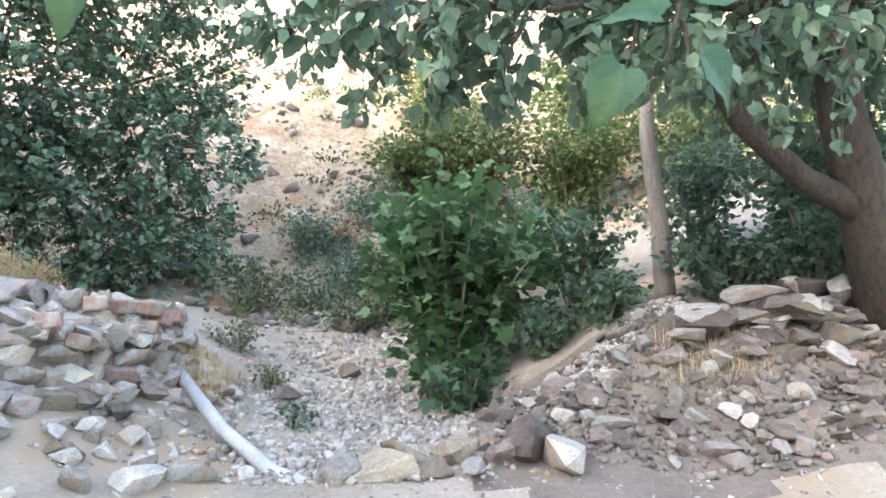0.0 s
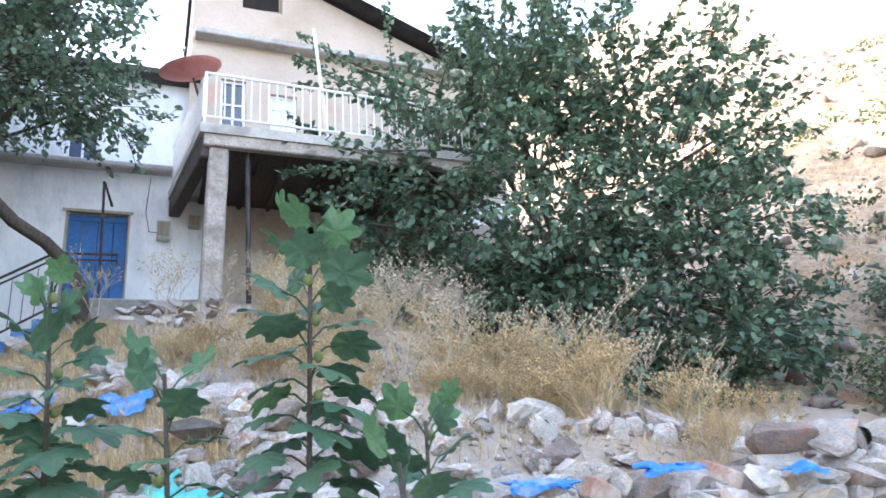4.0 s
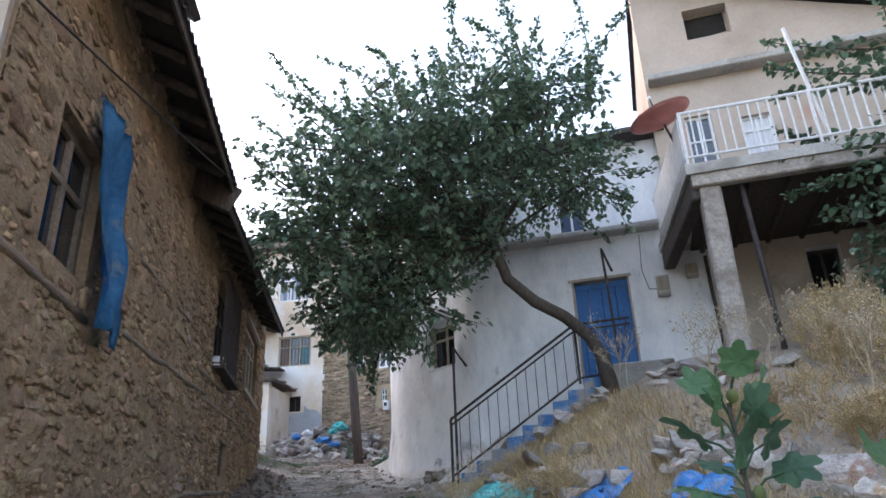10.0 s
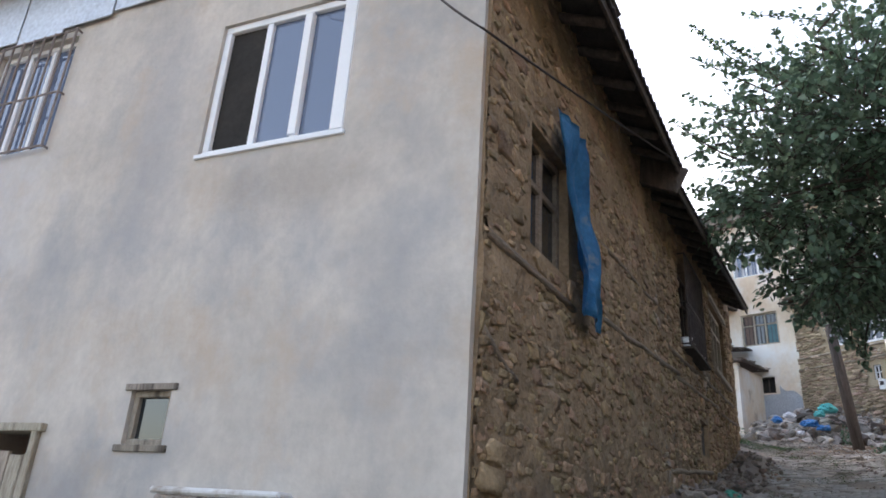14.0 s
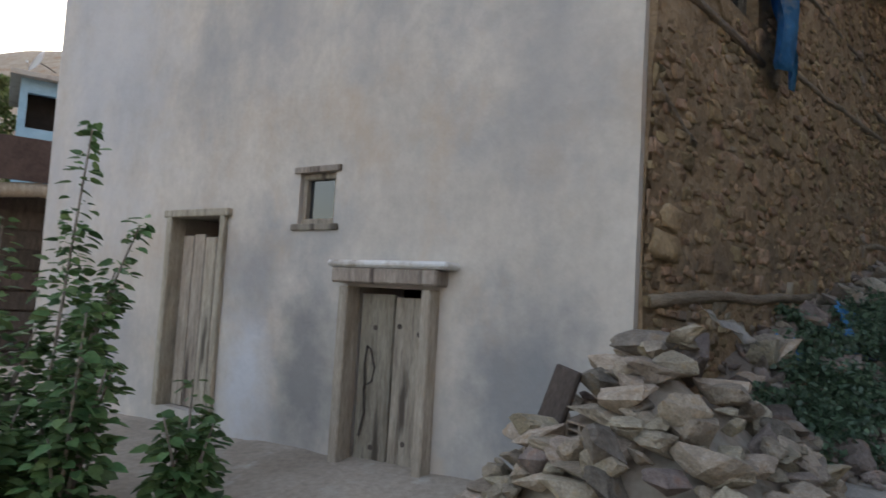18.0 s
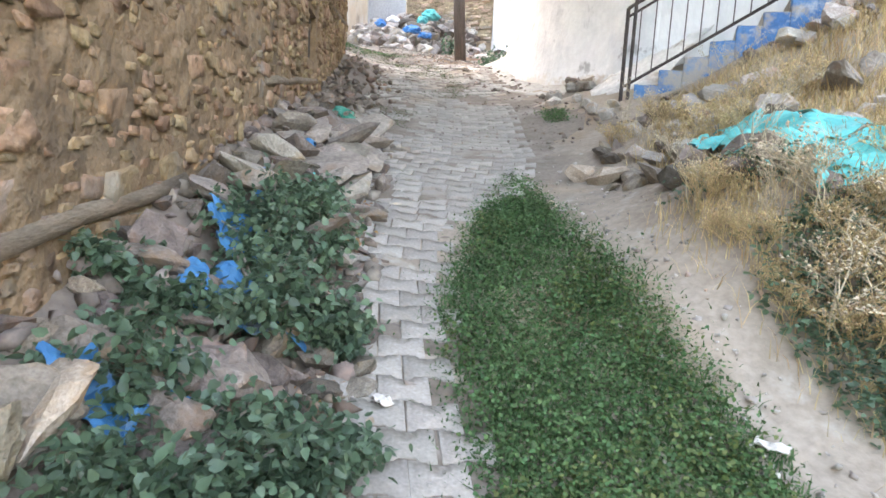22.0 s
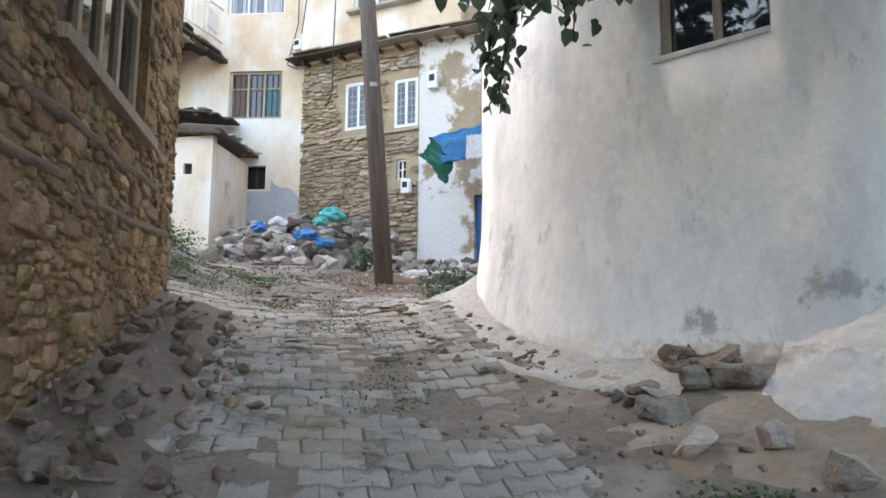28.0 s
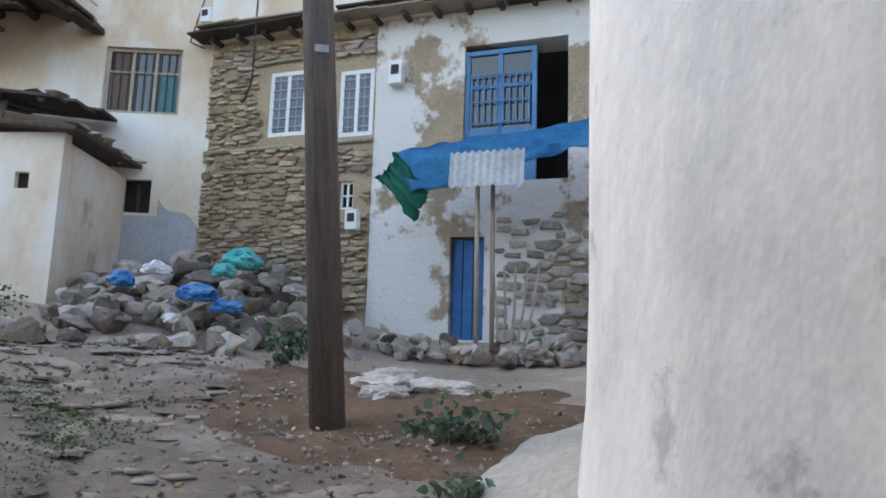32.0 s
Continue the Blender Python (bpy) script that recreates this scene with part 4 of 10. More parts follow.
part("fascia", box(bmesh.new(), 7.9, 0.03, 0.14, 8.4, -0.46, 6.42 + EAVE_RISE * 3.9, bevel=0.004, ry=-math.degrees(math.atan(EAVE_RISE))), "wood_dark", stone_house)
for k, (a, za, b, zb, r) in enumerate([(0.1, 4.12, 1.8, 4.1, 0.06), (0.1, 3.5, 0.62, 3.28, 0.05), (1.9, 4.2, 6.3, 4.5, 0.06), (5.6, 4.72, 12.0, 4.98, 0.07), (6.2, 4.42, 9.9, 4.62, 0.06), (0.1, 2.36, 3.4, 2.52, 0.07), (5.4, 3.15, 8.6, 3.4, 0.06), (10.2, 4.55, 12.6, 4.7, 0.06), (2.2, 5.0, 5.9, 5.15, 0.045)]):
    log(stone_house, (a, -0.02, za), (b, -0.02, zb), r * 0.62, "beam_wood", seed=k, wob=0.02)
w1 = framed_window(stone_house, 0.85, 4.33, 0.85, 1.02, 0.06, "beam_wood", "glass_dark", 2, 1, 0.07, "old wooden window with dark panes", top_row=0.4)
w2 = framed_window(stone_house, 6.7, 5.05, 1.45, 1.3, 0.1, "wood_dark", "glass_dark", 4, 1, 0.06, "dark wooden window boxed in by iron bars", top_row=0.35)
iron_bars(w2, -0.02, -0.06, 1.49, 1.42, -0.12, 13, out=0.12)
part("shelf", boxed(1.52, 0.26, 0.04, 0.73, -0.17, -0.1), "wood_dark", w2)
for k, (s, c, h) in enumerate([(0.2, "pvc", 0.16), (0.5, "curtain", 0.14), (1.05, "curtain", 0.1), (1.35, "pvc", 0.12)]):
    t = thing("plastic_bucket" if c == "pvc" else "plastic_bag", 0, 0, 0, 0, "white plastic bucket behind the window bars" if c == "pvc" else "pale plastic bag behind the window bars", "bucket" if c == "pvc" else "bag")
    t.matrix_basis = stone_house.matrix_basis @ pose(6.7 + s, -0.06, 4.97)
    part("body", tube(bmesh.new(), [(0, 0, 0), (0, 0, h)], [0.06, 0.08], 14), c, t, smooth=True)
    part("rim", tube(bmesh.new(), [(0, 0, h - 0.005), (0, 0, h + 0.015)], 0.084, 14), c, t, smooth=True)
w3 = framed_window(stone_house, 9.75, 5.32, 1.85, 1.3, 0.05, "wood_old", "glass_dark", 4, 1, 0.08, "wide old wooden window with four dark lights", top_row=0.3)
part("sill", boxed(2.1, 0.14, 0.08, 0.92, -0.08, -0.05), "wood_old", w3)
part("lintel", boxed(2.2, 0.12, 0.09, 0.92, -0.06, 1.36), "wood_old", w3)
hatch = plank_door(stone_house, 7.85, 3.6, 0.7, 0.52, 0.06, "wood_dark", 3, "small dark boarded hatch low in the stone wall", 9)
# blue sheet hanging from the window
sheet("hanging_tarp", [stone_house.matrix_basis @ Vector(p) for p in ((1.62, -0.17, 4.05), (2.16, -0.14, 3.98), (1.95, -0.14, 5.6), (1.2, -0.13, 5.66))], 10, 26, 0.0, 0.1, "tarp_blue", "crumpled blue plastic sheet hanging down the stone wall", "tarp", 2)

# ---- white house ----
white_house = house("white_house", DOOR0, DU, "whitewashed village house on a bend, with a raised balcony storey")
WM = white_house.matrix_basis
part("wall", wall_panel(10.85, 3.0, 7.8, 0.5, [(1.85, 2.9, 5.06, 6.95), (5.9, 6.45, 6.1, 7.0)], 0.03, 0.3, seed=5), "plaster_white", white_house).matrix_basis = pose(-1.85, 0, 0)
# the wall swings round the bend of the lane; a deep window is let into the curve
_c0 = DOOR0 + DU * -1.85
BEND = [_c0 + DU * 0.3, _c0, Vector((-16.32, 4.97)), Vector((-16.58, 4.87)), Vector((-17.3, 4.53)), Vector((-17.75, 4.33)), Vector((-18.3, 4.2)), Vector((-18.9, 4.2)), Vector((-19.4, 4.28)), Vector((-19.74, 4.38)), Vector((-19.95, 4.55)), Vector((-20.04, 4.8)), Vector((-20.06, 5.2)), Vector((-19.9, 7.0)), Vector((-19.7, 10.0))]
FLARE = [(2.6, 0.3), (3.2, 0.24), (3.6, 0.17), (4.0, 0.1), (4.4, 0.06), (4.8, 0.03), (5.25, 0.01), (5.72, 0.0), (6.15, 0.0), (6.6, 0.0), (7.0, 0.01), (7.3, 0.03), (7.6, 0.1), (7.8, 0.2)]
cols, win_cols = [], (0, 0)
for k in range(1, len(BEND) - 1):
    n = 1 if k == len(BEND) - 2 else 5
    p0, p1, p2, p3 = BEND[k - 1], BEND[k], BEND[k + 1], BEND[min(k + 2, len(BEND) - 1)]
    if k == 3:
        win_cols = (len(cols), len(cols) + n)
    for i in range(n):
        u = i / n
        if k == 3:
            cols.append(p1.lerp(p2, u))
        else:
            cols.append(0.5 * (2 * p1 + (p2 - p0) * u + (2 * p0 - 5 * p1 + 4 * p2 - p3) * u * u + (3 * p1 - p0 - 3 * p2 + p3) * u ** 3))
cols.append(BEND[-1])
bm = bmesh.new()
pv = []
for k, p in enumerate(cols):
    d = (cols[min(k + 1, len(cols) - 1)] - cols[max(k - 1, 0)]).normalized()
    nrm = Vector((-d.y, d.x))
    inset = win_cols[0] - 1 <= k <= win_cols[1] + 1
    pv.append([bm.verts.new((*(p + nrm * min(1.0, k / 5) * (f + (0.0 if inset and 5.2 < z < 7 else 0.04 * noise.noise(Vector((p.x * 1.3, z * 0.8, 4)))))), z)) for z, f in FLARE])
for i, (a, b) in enumerate(zip(pv, pv[1:])):
    for j in range(len(FLARE) - 1):
        if not (win_cols[0] <= i < win_cols[1] and 5.7 < FLARE[j][0] < 6.55):
            bm.faces.new((a[j], a[j + 1], b[j + 1], b[j]))
bmesh.ops.recalc_face_normals(bm, faces=bm.faces)
_w2 = part("rounded_wall", bm, "plaster_bend", white_house, smooth=True)
_w2.matrix_parent_inverse = white_house.matrix_basis.inverted()
_sol = _w2.modifiers.new("thickness", "SOLIDIFY")
_sol.thickness, _sol.offset = 0.32, -1.0
_wa, _wb = cols[win_cols[0]], cols[win_cols[1]]
bend_window = framed_window(white_house, 0, 0, (_wa - _wb).length, 0.88, 0, "wood_old", "glass_dark", 2, 1, 0.06, "deep-set weathered wooden window at the bend of the white wall", top_row=0.3)
bend_window.matrix_basis = white_house.matrix_basis.inverted() @ pose(_wb.x, _wb.y, 5.72, 0, 0, angle_of(_wa - _wb)) @ pose(0, 0.17, 0)
part("curtain", boxed(0.12, 0.02, 0.8, 0.12, 0.06, 0.44), "curtain", bend_window)
part("sill", boxed(0.78, 0.2, 0.04, 0.4, -0.08, -0.0), "plaster_white", bend_window)
part("upper_wall", wall_panel(4.0, 7.8, 9.85, 0.4, [(1.75, 2.3, 7.98, 8.95)]), "plaster_white", white_house).matrix_basis = pose(-1.9, 0.25, 0)
part("gable_wall", wall_panel(7.0, 7.8, lambda s: 13.45 - 0.38 * s, 0.4, [(0.98, 1.84, 11.85, 12.6), (0.6, 1.1, 7.9, 10.05), (1.6, 2.15, 8.85, 9.85)]), "gable_render", white_house).matrix_basis = pose(1.95, 0.02, 0)
part("gable_side", boxed(0.35, 5.0, 5.4, 2.15, 2.95, 10.5), "gable_render", white_house)
part("ledge", boxed(4.1, 0.5, 0.12, 0.05, -0.02, 7.82, bevel=0.03), "concrete", white_house)
part("band", boxed(6.9, 0.35, 0.14, 5.45, -0.1, 10.95, bevel=0.02), "concrete", white_house)
# two added near-black sheets, room shade painted behind the openings
part("core", boxed(8.6, 0.1, 4.4, 4.6, 1.6, 5.6), "unlit_inside", white_house)
part("upper_core", boxed(6.2, 0.1, 2.6, 5.4, 1.9, 9.2), "unlit_inside", white_house)
part("floor_slab", boxed(10.4, 4.2, 0.2, 3.45, 2.2, 7.74), "concrete", white_house)
bm = bmesh.new()
vs = [bm.verts.new(p) for p in ((1.9, -0.5, 13.57), (9.3, -0.5, 10.78), (9.3, 5.0, 10.78), (1.9, 5.0, 13.57))]
bm.faces.new(vs)
bmesh.ops.solidify(bm, geom=bm.faces[:], thickness=0.09)
part("roof", bm, "roof_dark", white_house)
part("upper_roof", boxed(4.2, 4.5, 0.12, 0.05, 2.1, 9.92), "roof_dark", white_house)
# the pane here is a near-black sheet for indoor shade
gwin = framed_window(white_house, 1.95 + 0.98, 11.85, 0.86, 0.75, 0.25, "wood_old", "unlit_inside", 1, 1, 0.04, "open unglazed gable window with a plank across")
part("plank", box(bmesh.new(), 0.8, 0.03, 0.08, 0.43, -0.02, 0.1, 0, 0.004, ry=-6), "wood_old", gwin)
framed_window(white_house, 1.95 + 0.6, 7.9, 0.5, 2.15, 0.1, "pvc", "glass_dark", 2, 1, 0.05, "white glazed balcony door", top_row=0.25)
framed_window(white_house, 1.95 + 1.6, 8.85, 0.55, 1.0, 0.1, "pvc", "curtain", 2, 1, 0.05, "white balcony window with pale curtains", top_row=0.3)
framed_window(white_house, -2.9 + 2.75, 7.98, 0.55, 0.97, 0.36, "pvc", "glass_sky", 2, 1, 0.05, "white upper-floor window above the door", top_row=0.3)
part("lower_render", wall_panel(6.45, 3.6, 7.24, 0.012, [(4.05 - 2.52, 4.6 - 2.52, 6.1, 7.0)], 0.003, 0.3, seed=6), "tan_render", white_house).matrix_basis = pose(2.52, -0.045, 0)
uwin = framed_window(white_house, -2.85 + 6.9, 6.1, 0.55, 0.9, 0.16, "wood_dark", "glass_dark", 2, 1, 0.05, "dark window under the balcony")
bdoor = plank_door(white_house, 0.02, 5.06, 1.01, 1.86, 0.12, "blue_paint", 4, "blue painted sheet door above the stairs", 11)
part("rail", boxed(0.98, 0.02, 0.1, 0.5, -0.025, 1.0), "blue_paint", bdoor)
part("rail", boxed(0.98, 0.02, 0.1, 0.5, -0.025, 0.12), "blue_paint", bdoor)
part("rail", boxed(0.98, 0.02, 0.1, 0.5, -0.025, 1.78), "blue_paint", bdoor)
fr = bmesh.new()
box(fr, 0.05, 0.1, 1.9, -0.0, -0.06, 0.95), box(fr, 0.05, 0.1, 1.9, 1.02, -0.06, 0.95), box(fr, 1.15, 0.12, 0.05, 0.5, -0.08, 1.9)
part("door_frame", fr, "wood_old", bdoor)
part("handle", tube(bmesh.new(), [(0.86, -0.05, 0.95), (0.86, -0.09, 0.97), (0.86, -0.09, 1.09), (0.86, -0.05, 1.11)], 0.01, 6), "black_metal", bdoor)
# balcony
_slab = bmesh.new()
prism(_slab, [(2.04, -3.02), (7.5, -3.02), (7.5, 0.02), (1.66, 0.02)], 7.28, 7.44)
part("balcony_slab", _slab, "concrete", white_house)
part("slab_edge", boxed(5.4, 0.16, 0.22, 2.1 + 2.7, -2.9, 7.2, bevel=0.02), "pillar_render", white_house)
part("side_beam", box(bmesh.new(), 0.2, 2.86, 0.34, 1.98, -1.45, 7.1, 7.6, 0.02), "wood_dark", white_house)
part("ceiling_board", boxed(5.2, 2.8, 0.03, 4.8, -1.4, 7.262), "wood_dark", white_house)
for k in range(9):
    part("joist", tube(bmesh.new(), [(2.4 + 0.55 * k, -2.8, 7.22), (2.4 + 0.55 * k, 0.0, 7.22)], 0.05, 7), "wood_dark", white_house)
bm = boxed(0.3, 0.3, 3.2, 0, 0, 1.6, bevel=0.03)
bmesh.ops.subdivide_edges(bm, edges=bm.edges[:], cuts=4, use_grid_fill=True)
for v in bm.verts:
    v.co += Vector((noise.noise(v.co * 4) * 0.02, noise.noise(v.co * 4 + Vector((9, 0, 0))) * 0.02, 0))
part("pillar", bm, "pillar_render", white_house).matrix_basis = pose(2.27, -2.76, 4.0, 0, 1.2, 2)
part("prop", tube(bmesh.new(), [(2.86, -2.7, 4.2), (2.78, -2.75, 7.12)], 0.04, 8), "black_metal", white_house)
rail = thing("balcony_railing", 0, 0, 0, 0, "white painted metal balcony railing, rusted in places", "railing")
rail.matrix_basis = WM @ pose(2.1, -2.95, 7.44)
part("top_rail", tube(bmesh.new(), [(-0.38, 2.9, 0.9), (0, 0, 0.9), (5.4, 0, 0.86)], 0.025, 8), "white_metal", rail)
part("bottom_rail", tube(bmesh.new(), [(-0.38, 2.9, 0.14), (0, 0, 0.14), (5.4, 0, 0.12)], 0.02, 8), "white_metal", rail)
for k in range(40):
    part("baluster", boxed(0.022, 0.022, 0.76, 0.02 + 0.136 * k, 0, 0.52, bevel=0), "white_metal", rail)
for k in range(3):
    part("post", boxed(0.04, 0.04, 0.92, 0.0 + 1.8 * k, 0, 0.46), "white_metal", rail)
part("side_panel", box(bmesh.new(), 0.02, 2.7, 0.7, -0.2, 1.45, 0.53, 7.5, 0.003), "white_metal", rail)
mast = thing("aerial_mast", 0, 0, 0, 0, "thin white aerial mast strapped to the balcony rail", "mast")
mast.matrix_basis = WM @ pose(2.1 + 1.95, -2.9, 7.44, 0, -6, 0)
part("pole", tube(bmesh.new(), [(0, 0, 0), (0, 0, 2.1)], 0.028, 8), "white_metal", mast)


def satellite_dish(x, y, z, rx, rz, r, mat, label):
    d = thing("satellite_dish", x, y, z, rz, label, "satellite dish", rx=rx)
    bm = bmesh.new()
    rings = []
    for i in range(7):
        q = r * i / 6
        rings.append([bm.verts.new((q * math.cos(k * math.pi / 14), q * 1.06 * math.sin(k * math.pi / 14), 0.28 * q * q / r)) for k in range(28)] if i else [bm.verts.new((0, 0, 0))])
    for k in range(28):
        bm.faces.new((rings[0][0], rings[1][k], rings[1][(k + 1) % 28]))
        for i in range(1, 6):
            bm.faces.new((rings[i][k], rings[i + 1][k], rings[i + 1][(k + 1) % 28], rings[i][(k + 1) % 28]))
    bmesh.ops.solidify(bm, geom=bm.faces[:], thickness=0.012)
    part("reflector", bm, mat, d, smooth=True)
    part("arm", tube(bmesh.new(), [(0, -r * 0.98, 0.25 * r), (0, -r * 0.55, r * 0.75)], 0.012, 6), "black_metal", d)
    part("receiver", tube(bmesh.new(), [(0, -r * 0.57, r * 0.7), (0, -r * 0.45, r * 0.82)], 0.03, 10), "pvc", d)
    part("bracket", tube(bmesh.new(), [(0, 0, -0.02), (0, 0.05, -0.3), (0, 0.05, -0.7)], 0.02, 6), "black_metal", d)
    return d


_p = WM @ Vector((1.92, -2.5, 8.5))
satellite_dish(_p.x, _p.y, _p.z, 0, 40, 0.5, "red_paint", "faded red satellite dish seen from below beside the balcony").matrix_basis = pose(_p.x, _p.y, _p.z, 12, -14, 40)
# stairs up to the blue door
stairs = thing("stairs", 0, 0, 0, 0, "concrete stairs with flaking blue paint on the side", "stairs")
stairs.matrix_basis = WM
for k in range(10):
    s, top = -1.85 + 0.26 * k, 3.4 + 0.165 * (k + 1)
    part("step", boxed(0.27, 1.02, 0.5, s, -0.6, top - 0.25, bevel=0.015), "concrete", stairs)
    side = boxed(0.264, 0.14, 1.0, s, -1.18, top - 0.512 + 0.012 * math.sin(k * 2.3), bevel=0.012)
    bmesh.ops.subdivide_edges(side, edges=side.edges[:], cuts=2, use_grid_fill=True)
    for v in side.verts:
        v.co += Vector((0, noise.noise(v.co * 6), noise.noise(v.co * 7 + Vector((3, 0, 0))))) * 0.016
    part("step_side", side, "blue_wash", stairs, "flaking blue paint")
part("landing", boxed(0.95, 1.25, 0.5, 1.06, -0.66, 4.8, bevel=0.02), "concrete", stairs)
part("landing_side", boxed(0.94, 0.1, 1.0, 1.06, -1.32, 4.52, bevel=0.02), "concrete_old", stairs)
hr = thing("stair_railing", 0, 0, 0, 0, "black iron stair railing with thin upright bars", "railing")
hr.matrix_basis = WM @ pose(0, -1.2, 0)
SR0, SR1, ZR0, ZR1 = -2.13, 0.05, 4.42, 5.78
slope = (ZR1 - ZR0) / (SR1 - SR0)
part("handrail", tube(bmesh.new(), [(SR0, 0, ZR0), (SR1, 0, ZR1), (0.95, 0, ZR1 + 0.02)], 0.022, 8), "black_metal", hr)
part("upper_rail", tube(bmesh.new(), [(SR0, 0, ZR0 - 0.1), (SR1, 0, ZR1 - 0.1), (0.95, 0, ZR1 - 0.08)], 0.016, 6), "black_metal", hr)
part("lower_rail", tube(bmesh.new(), [(SR0 + 0.02, 0, 3.53), (SR1, 0, 3.53 + slope * (SR1 - SR0)), (0.95, 0, 4.95)], 0.018, 6), "black_metal", hr)
for k in range(13):
    s = SR0 + 0.15 + 0.166 * k
    part("baluster", tube(bmesh.new(), [(s, 0, 3.53 + slope * (s - SR0)), (s, 0, ZR0 - 0.1 + slope * (s - SR0))], 0.007, 5), "black_metal", hr)
for k in range(5):
    part("baluster", tube(bmesh.new(), [(0.22 + 0.16 * k, 0, 4.92), (0.22 + 0.16 * k, 0, ZR1 - 0.1)], 0.007, 5), "black_metal", hr)
part("end_post", tube(bmesh.new(), [(SR0, 0, 3.3), (SR0, 0, ZR0)], 0.024, 8), "black_metal", hr)
part("tall_post", tube(bmesh.new(), [(SR0 + 0.08, 0, 3.3), (SR0 + 0.09, 0, 5.63), (SR0 + 0.2, 0.45, 5.4)], 0.022, 8), "black_metal", hr)
part("tall_post", tube(bmesh.new(), [(0.72, 0, 4.9), (0.66, 0, 7.06), (0.78, 0.45, 6.8)], 0.022, 8), "black_metal", hr)
part("top_post", tube(bmesh.new(), [(0.05, 0, 4.8), (0.05, 0, ZR1)], 0.024, 8), "black_metal", hr)
# meter boxes, pipes, wires on the white wall
for s, w, h, z, lab in ((1.62, 0.22, 0.36, 6.45, "grey metal meter box on the white wall"), (2.15, 0.2, 0.24, 6.72, "round glass electricity meter on a board")):
    mb = thing("meter_box", 0, 0, 0, 0, lab, "meter box")
    mb.matrix_basis = WM @ pose(s, -0.09, z)
    part("case", boxed(w, 0.16, h, 0, 0, h / 2, bevel=0.01), "concrete", mb)
    part("cover", boxed(w * 0.8, 0.02, h * 0.7, 0, -0.09, h * 0.55, bevel=0.005), "wood_old", mb)


def cable(name, pts, r, label, mat="black_metal", sag=0.0, category="cable"):
    pts = [Vector(p) for p in pts]
    out = []
    for a, b in zip(pts, pts[1:]):
        n = 10
        out += [a.lerp(b, k / n) - Vector((0, 0, sag * 4 * (k / n) * (1 - k / n))) for k in range(n)]
    ob = part(name, tube(bmesh.new(), out + [pts[-1]], r, 5), mat, smooth=True)
    return tagged(ob, label, category)


cable("drain_pipe", [WM @ Vector(p) for p in ((2.42, -0.05, 7.1), (2.45, -0.06, 5.0))], 0.035, "thin rusty downpipe under the balcony", "wood_dark", category="pipe")
cable("wall_cable", [WM @ Vector(p) for p in ((1.35, -0.03, 7.7), (1.3, -0.03, 7.0), (1.38, -0.03, 6.62), (1.55, -0.05, 6.6))], 0.007, "black cable looping down the white wall to a meter")

# ---- cream house, far end of the lane ----
cream_house = house("cream_house", FB0, FU, "three-storey cream plastered village house with stained walls")
part("wall", wall_panel(7.0, 5.0, 13.5, 0.4, [(5.12, 6.37, 8.76, 9.9), (5.0, 6.37, 11.3, 12.55), (5.57, 6.06, 7.1, 7.65), (3.3, 4.0, 5.9, 7.7)], 0.03, seed=11), "plaster_cream", cream_house).matrix_basis = pose(-5.0, 0, 0)
# core: added near-black sheet, painted indoor shade
part("core", boxed(6.6, 0.1, 8.4, -1.6, 1.3, 9.3), "unlit_inside", cream_house)
part("return_wall", boxed(0.4, 4.0, 8.4, 1.8, 2.4, 9.3), "plaster_cream", cream_house)
_r2 = bmesh.new()
for j in range(4):
    box(_r2, 7.4 - 0.1 * j, 4.4 + 0.16 * (j % 2), 0.13, -1.5, 1.95 - 0.1 * j, 13.36 + 0.13 * j, 0.3 * j)
bmesh.ops.subdivide_edges(_r2, edges=[e for e in _r2.edges if e.calc_length() > 3], cuts=40)
for v in _r2.verts:
    v.co += Vector((0, 0.09 * noise.noise(v.co * 2.3), 0.05 * noise.noise(v.co * 1.9)))
part("roof", _r2, "concrete_old", cream_house, "crumbling earth and concrete eave")
part("cement_patch", wall_panel(1.75, 5.4, lambda s: 7.2 + 0.35 * math.sin(s * 2.4) + 0.1 * math.sin(s * 9), 0.03, [(0.52, 1.1, 7.05, 7.7)], 0.01, 0.12), "patch_grey", cream_house).matrix_basis = pose(0.1, -0.035, 0)
cw = framed_window(cream_house, 0.12, 8.76, 1.25, 1.14, 0.06, "wood_old", "glass_dark", 3, 1, 0.06, "brown wooden window with a bluish pane", top_row=0.36)
part("curtain", boxed(0.3, 0.006, 0.62, 0.24, 0.034, 0.38, bevel=0.0), "curtain_brown", cw)
part("curtain", boxed(0.3, 0.006, 0.3, 0.24, 0.034, 0.92, bevel=0.0), "curtain_brown", cw)
part("blind", boxed(0.32, 0.006, 0.64, 1.02, 0.034, 0.38, bevel=0.0), "teal_glass", cw)
for k in range(9):
    part("bar", boxed(0.012, 0.012, 1.02, 0.12 + 0.126 * k, 0.01, 0.57, bevel=0.0), "black_metal", cw)
cw2 = framed_window(cream_house, 0.0, 11.3, 1.37, 1.25, 0.06, "pvc", "glass_sky", 3, 1, 0.055, "white three-light window with drawn curtains", top_row=0.32)
for k, (x, w) in enumerate(((0.12, 0.1), (0.36, 0.08), (0.62, 0.1), (0.86, 0.06), (1.1, 0.34))):
    part("curtain", boxed(w, 0.006, 0.76, x, 0.034, 0.45, bevel=0.0), "curtain_grey", cw2)
for k in range(8):
    part("bar", boxed(0.012, 0.012, 1.1, 0.14 + 0.155 * k, 0.012, 0.625, bevel=0.0), "shutter_grey", cw2)
framed_window(cream_house, 0.57, 7.1, 0.49, 0.55, 0.12, "wood_dark", "unlit_inside", 2, 1, 0.04, "small dark broken window")
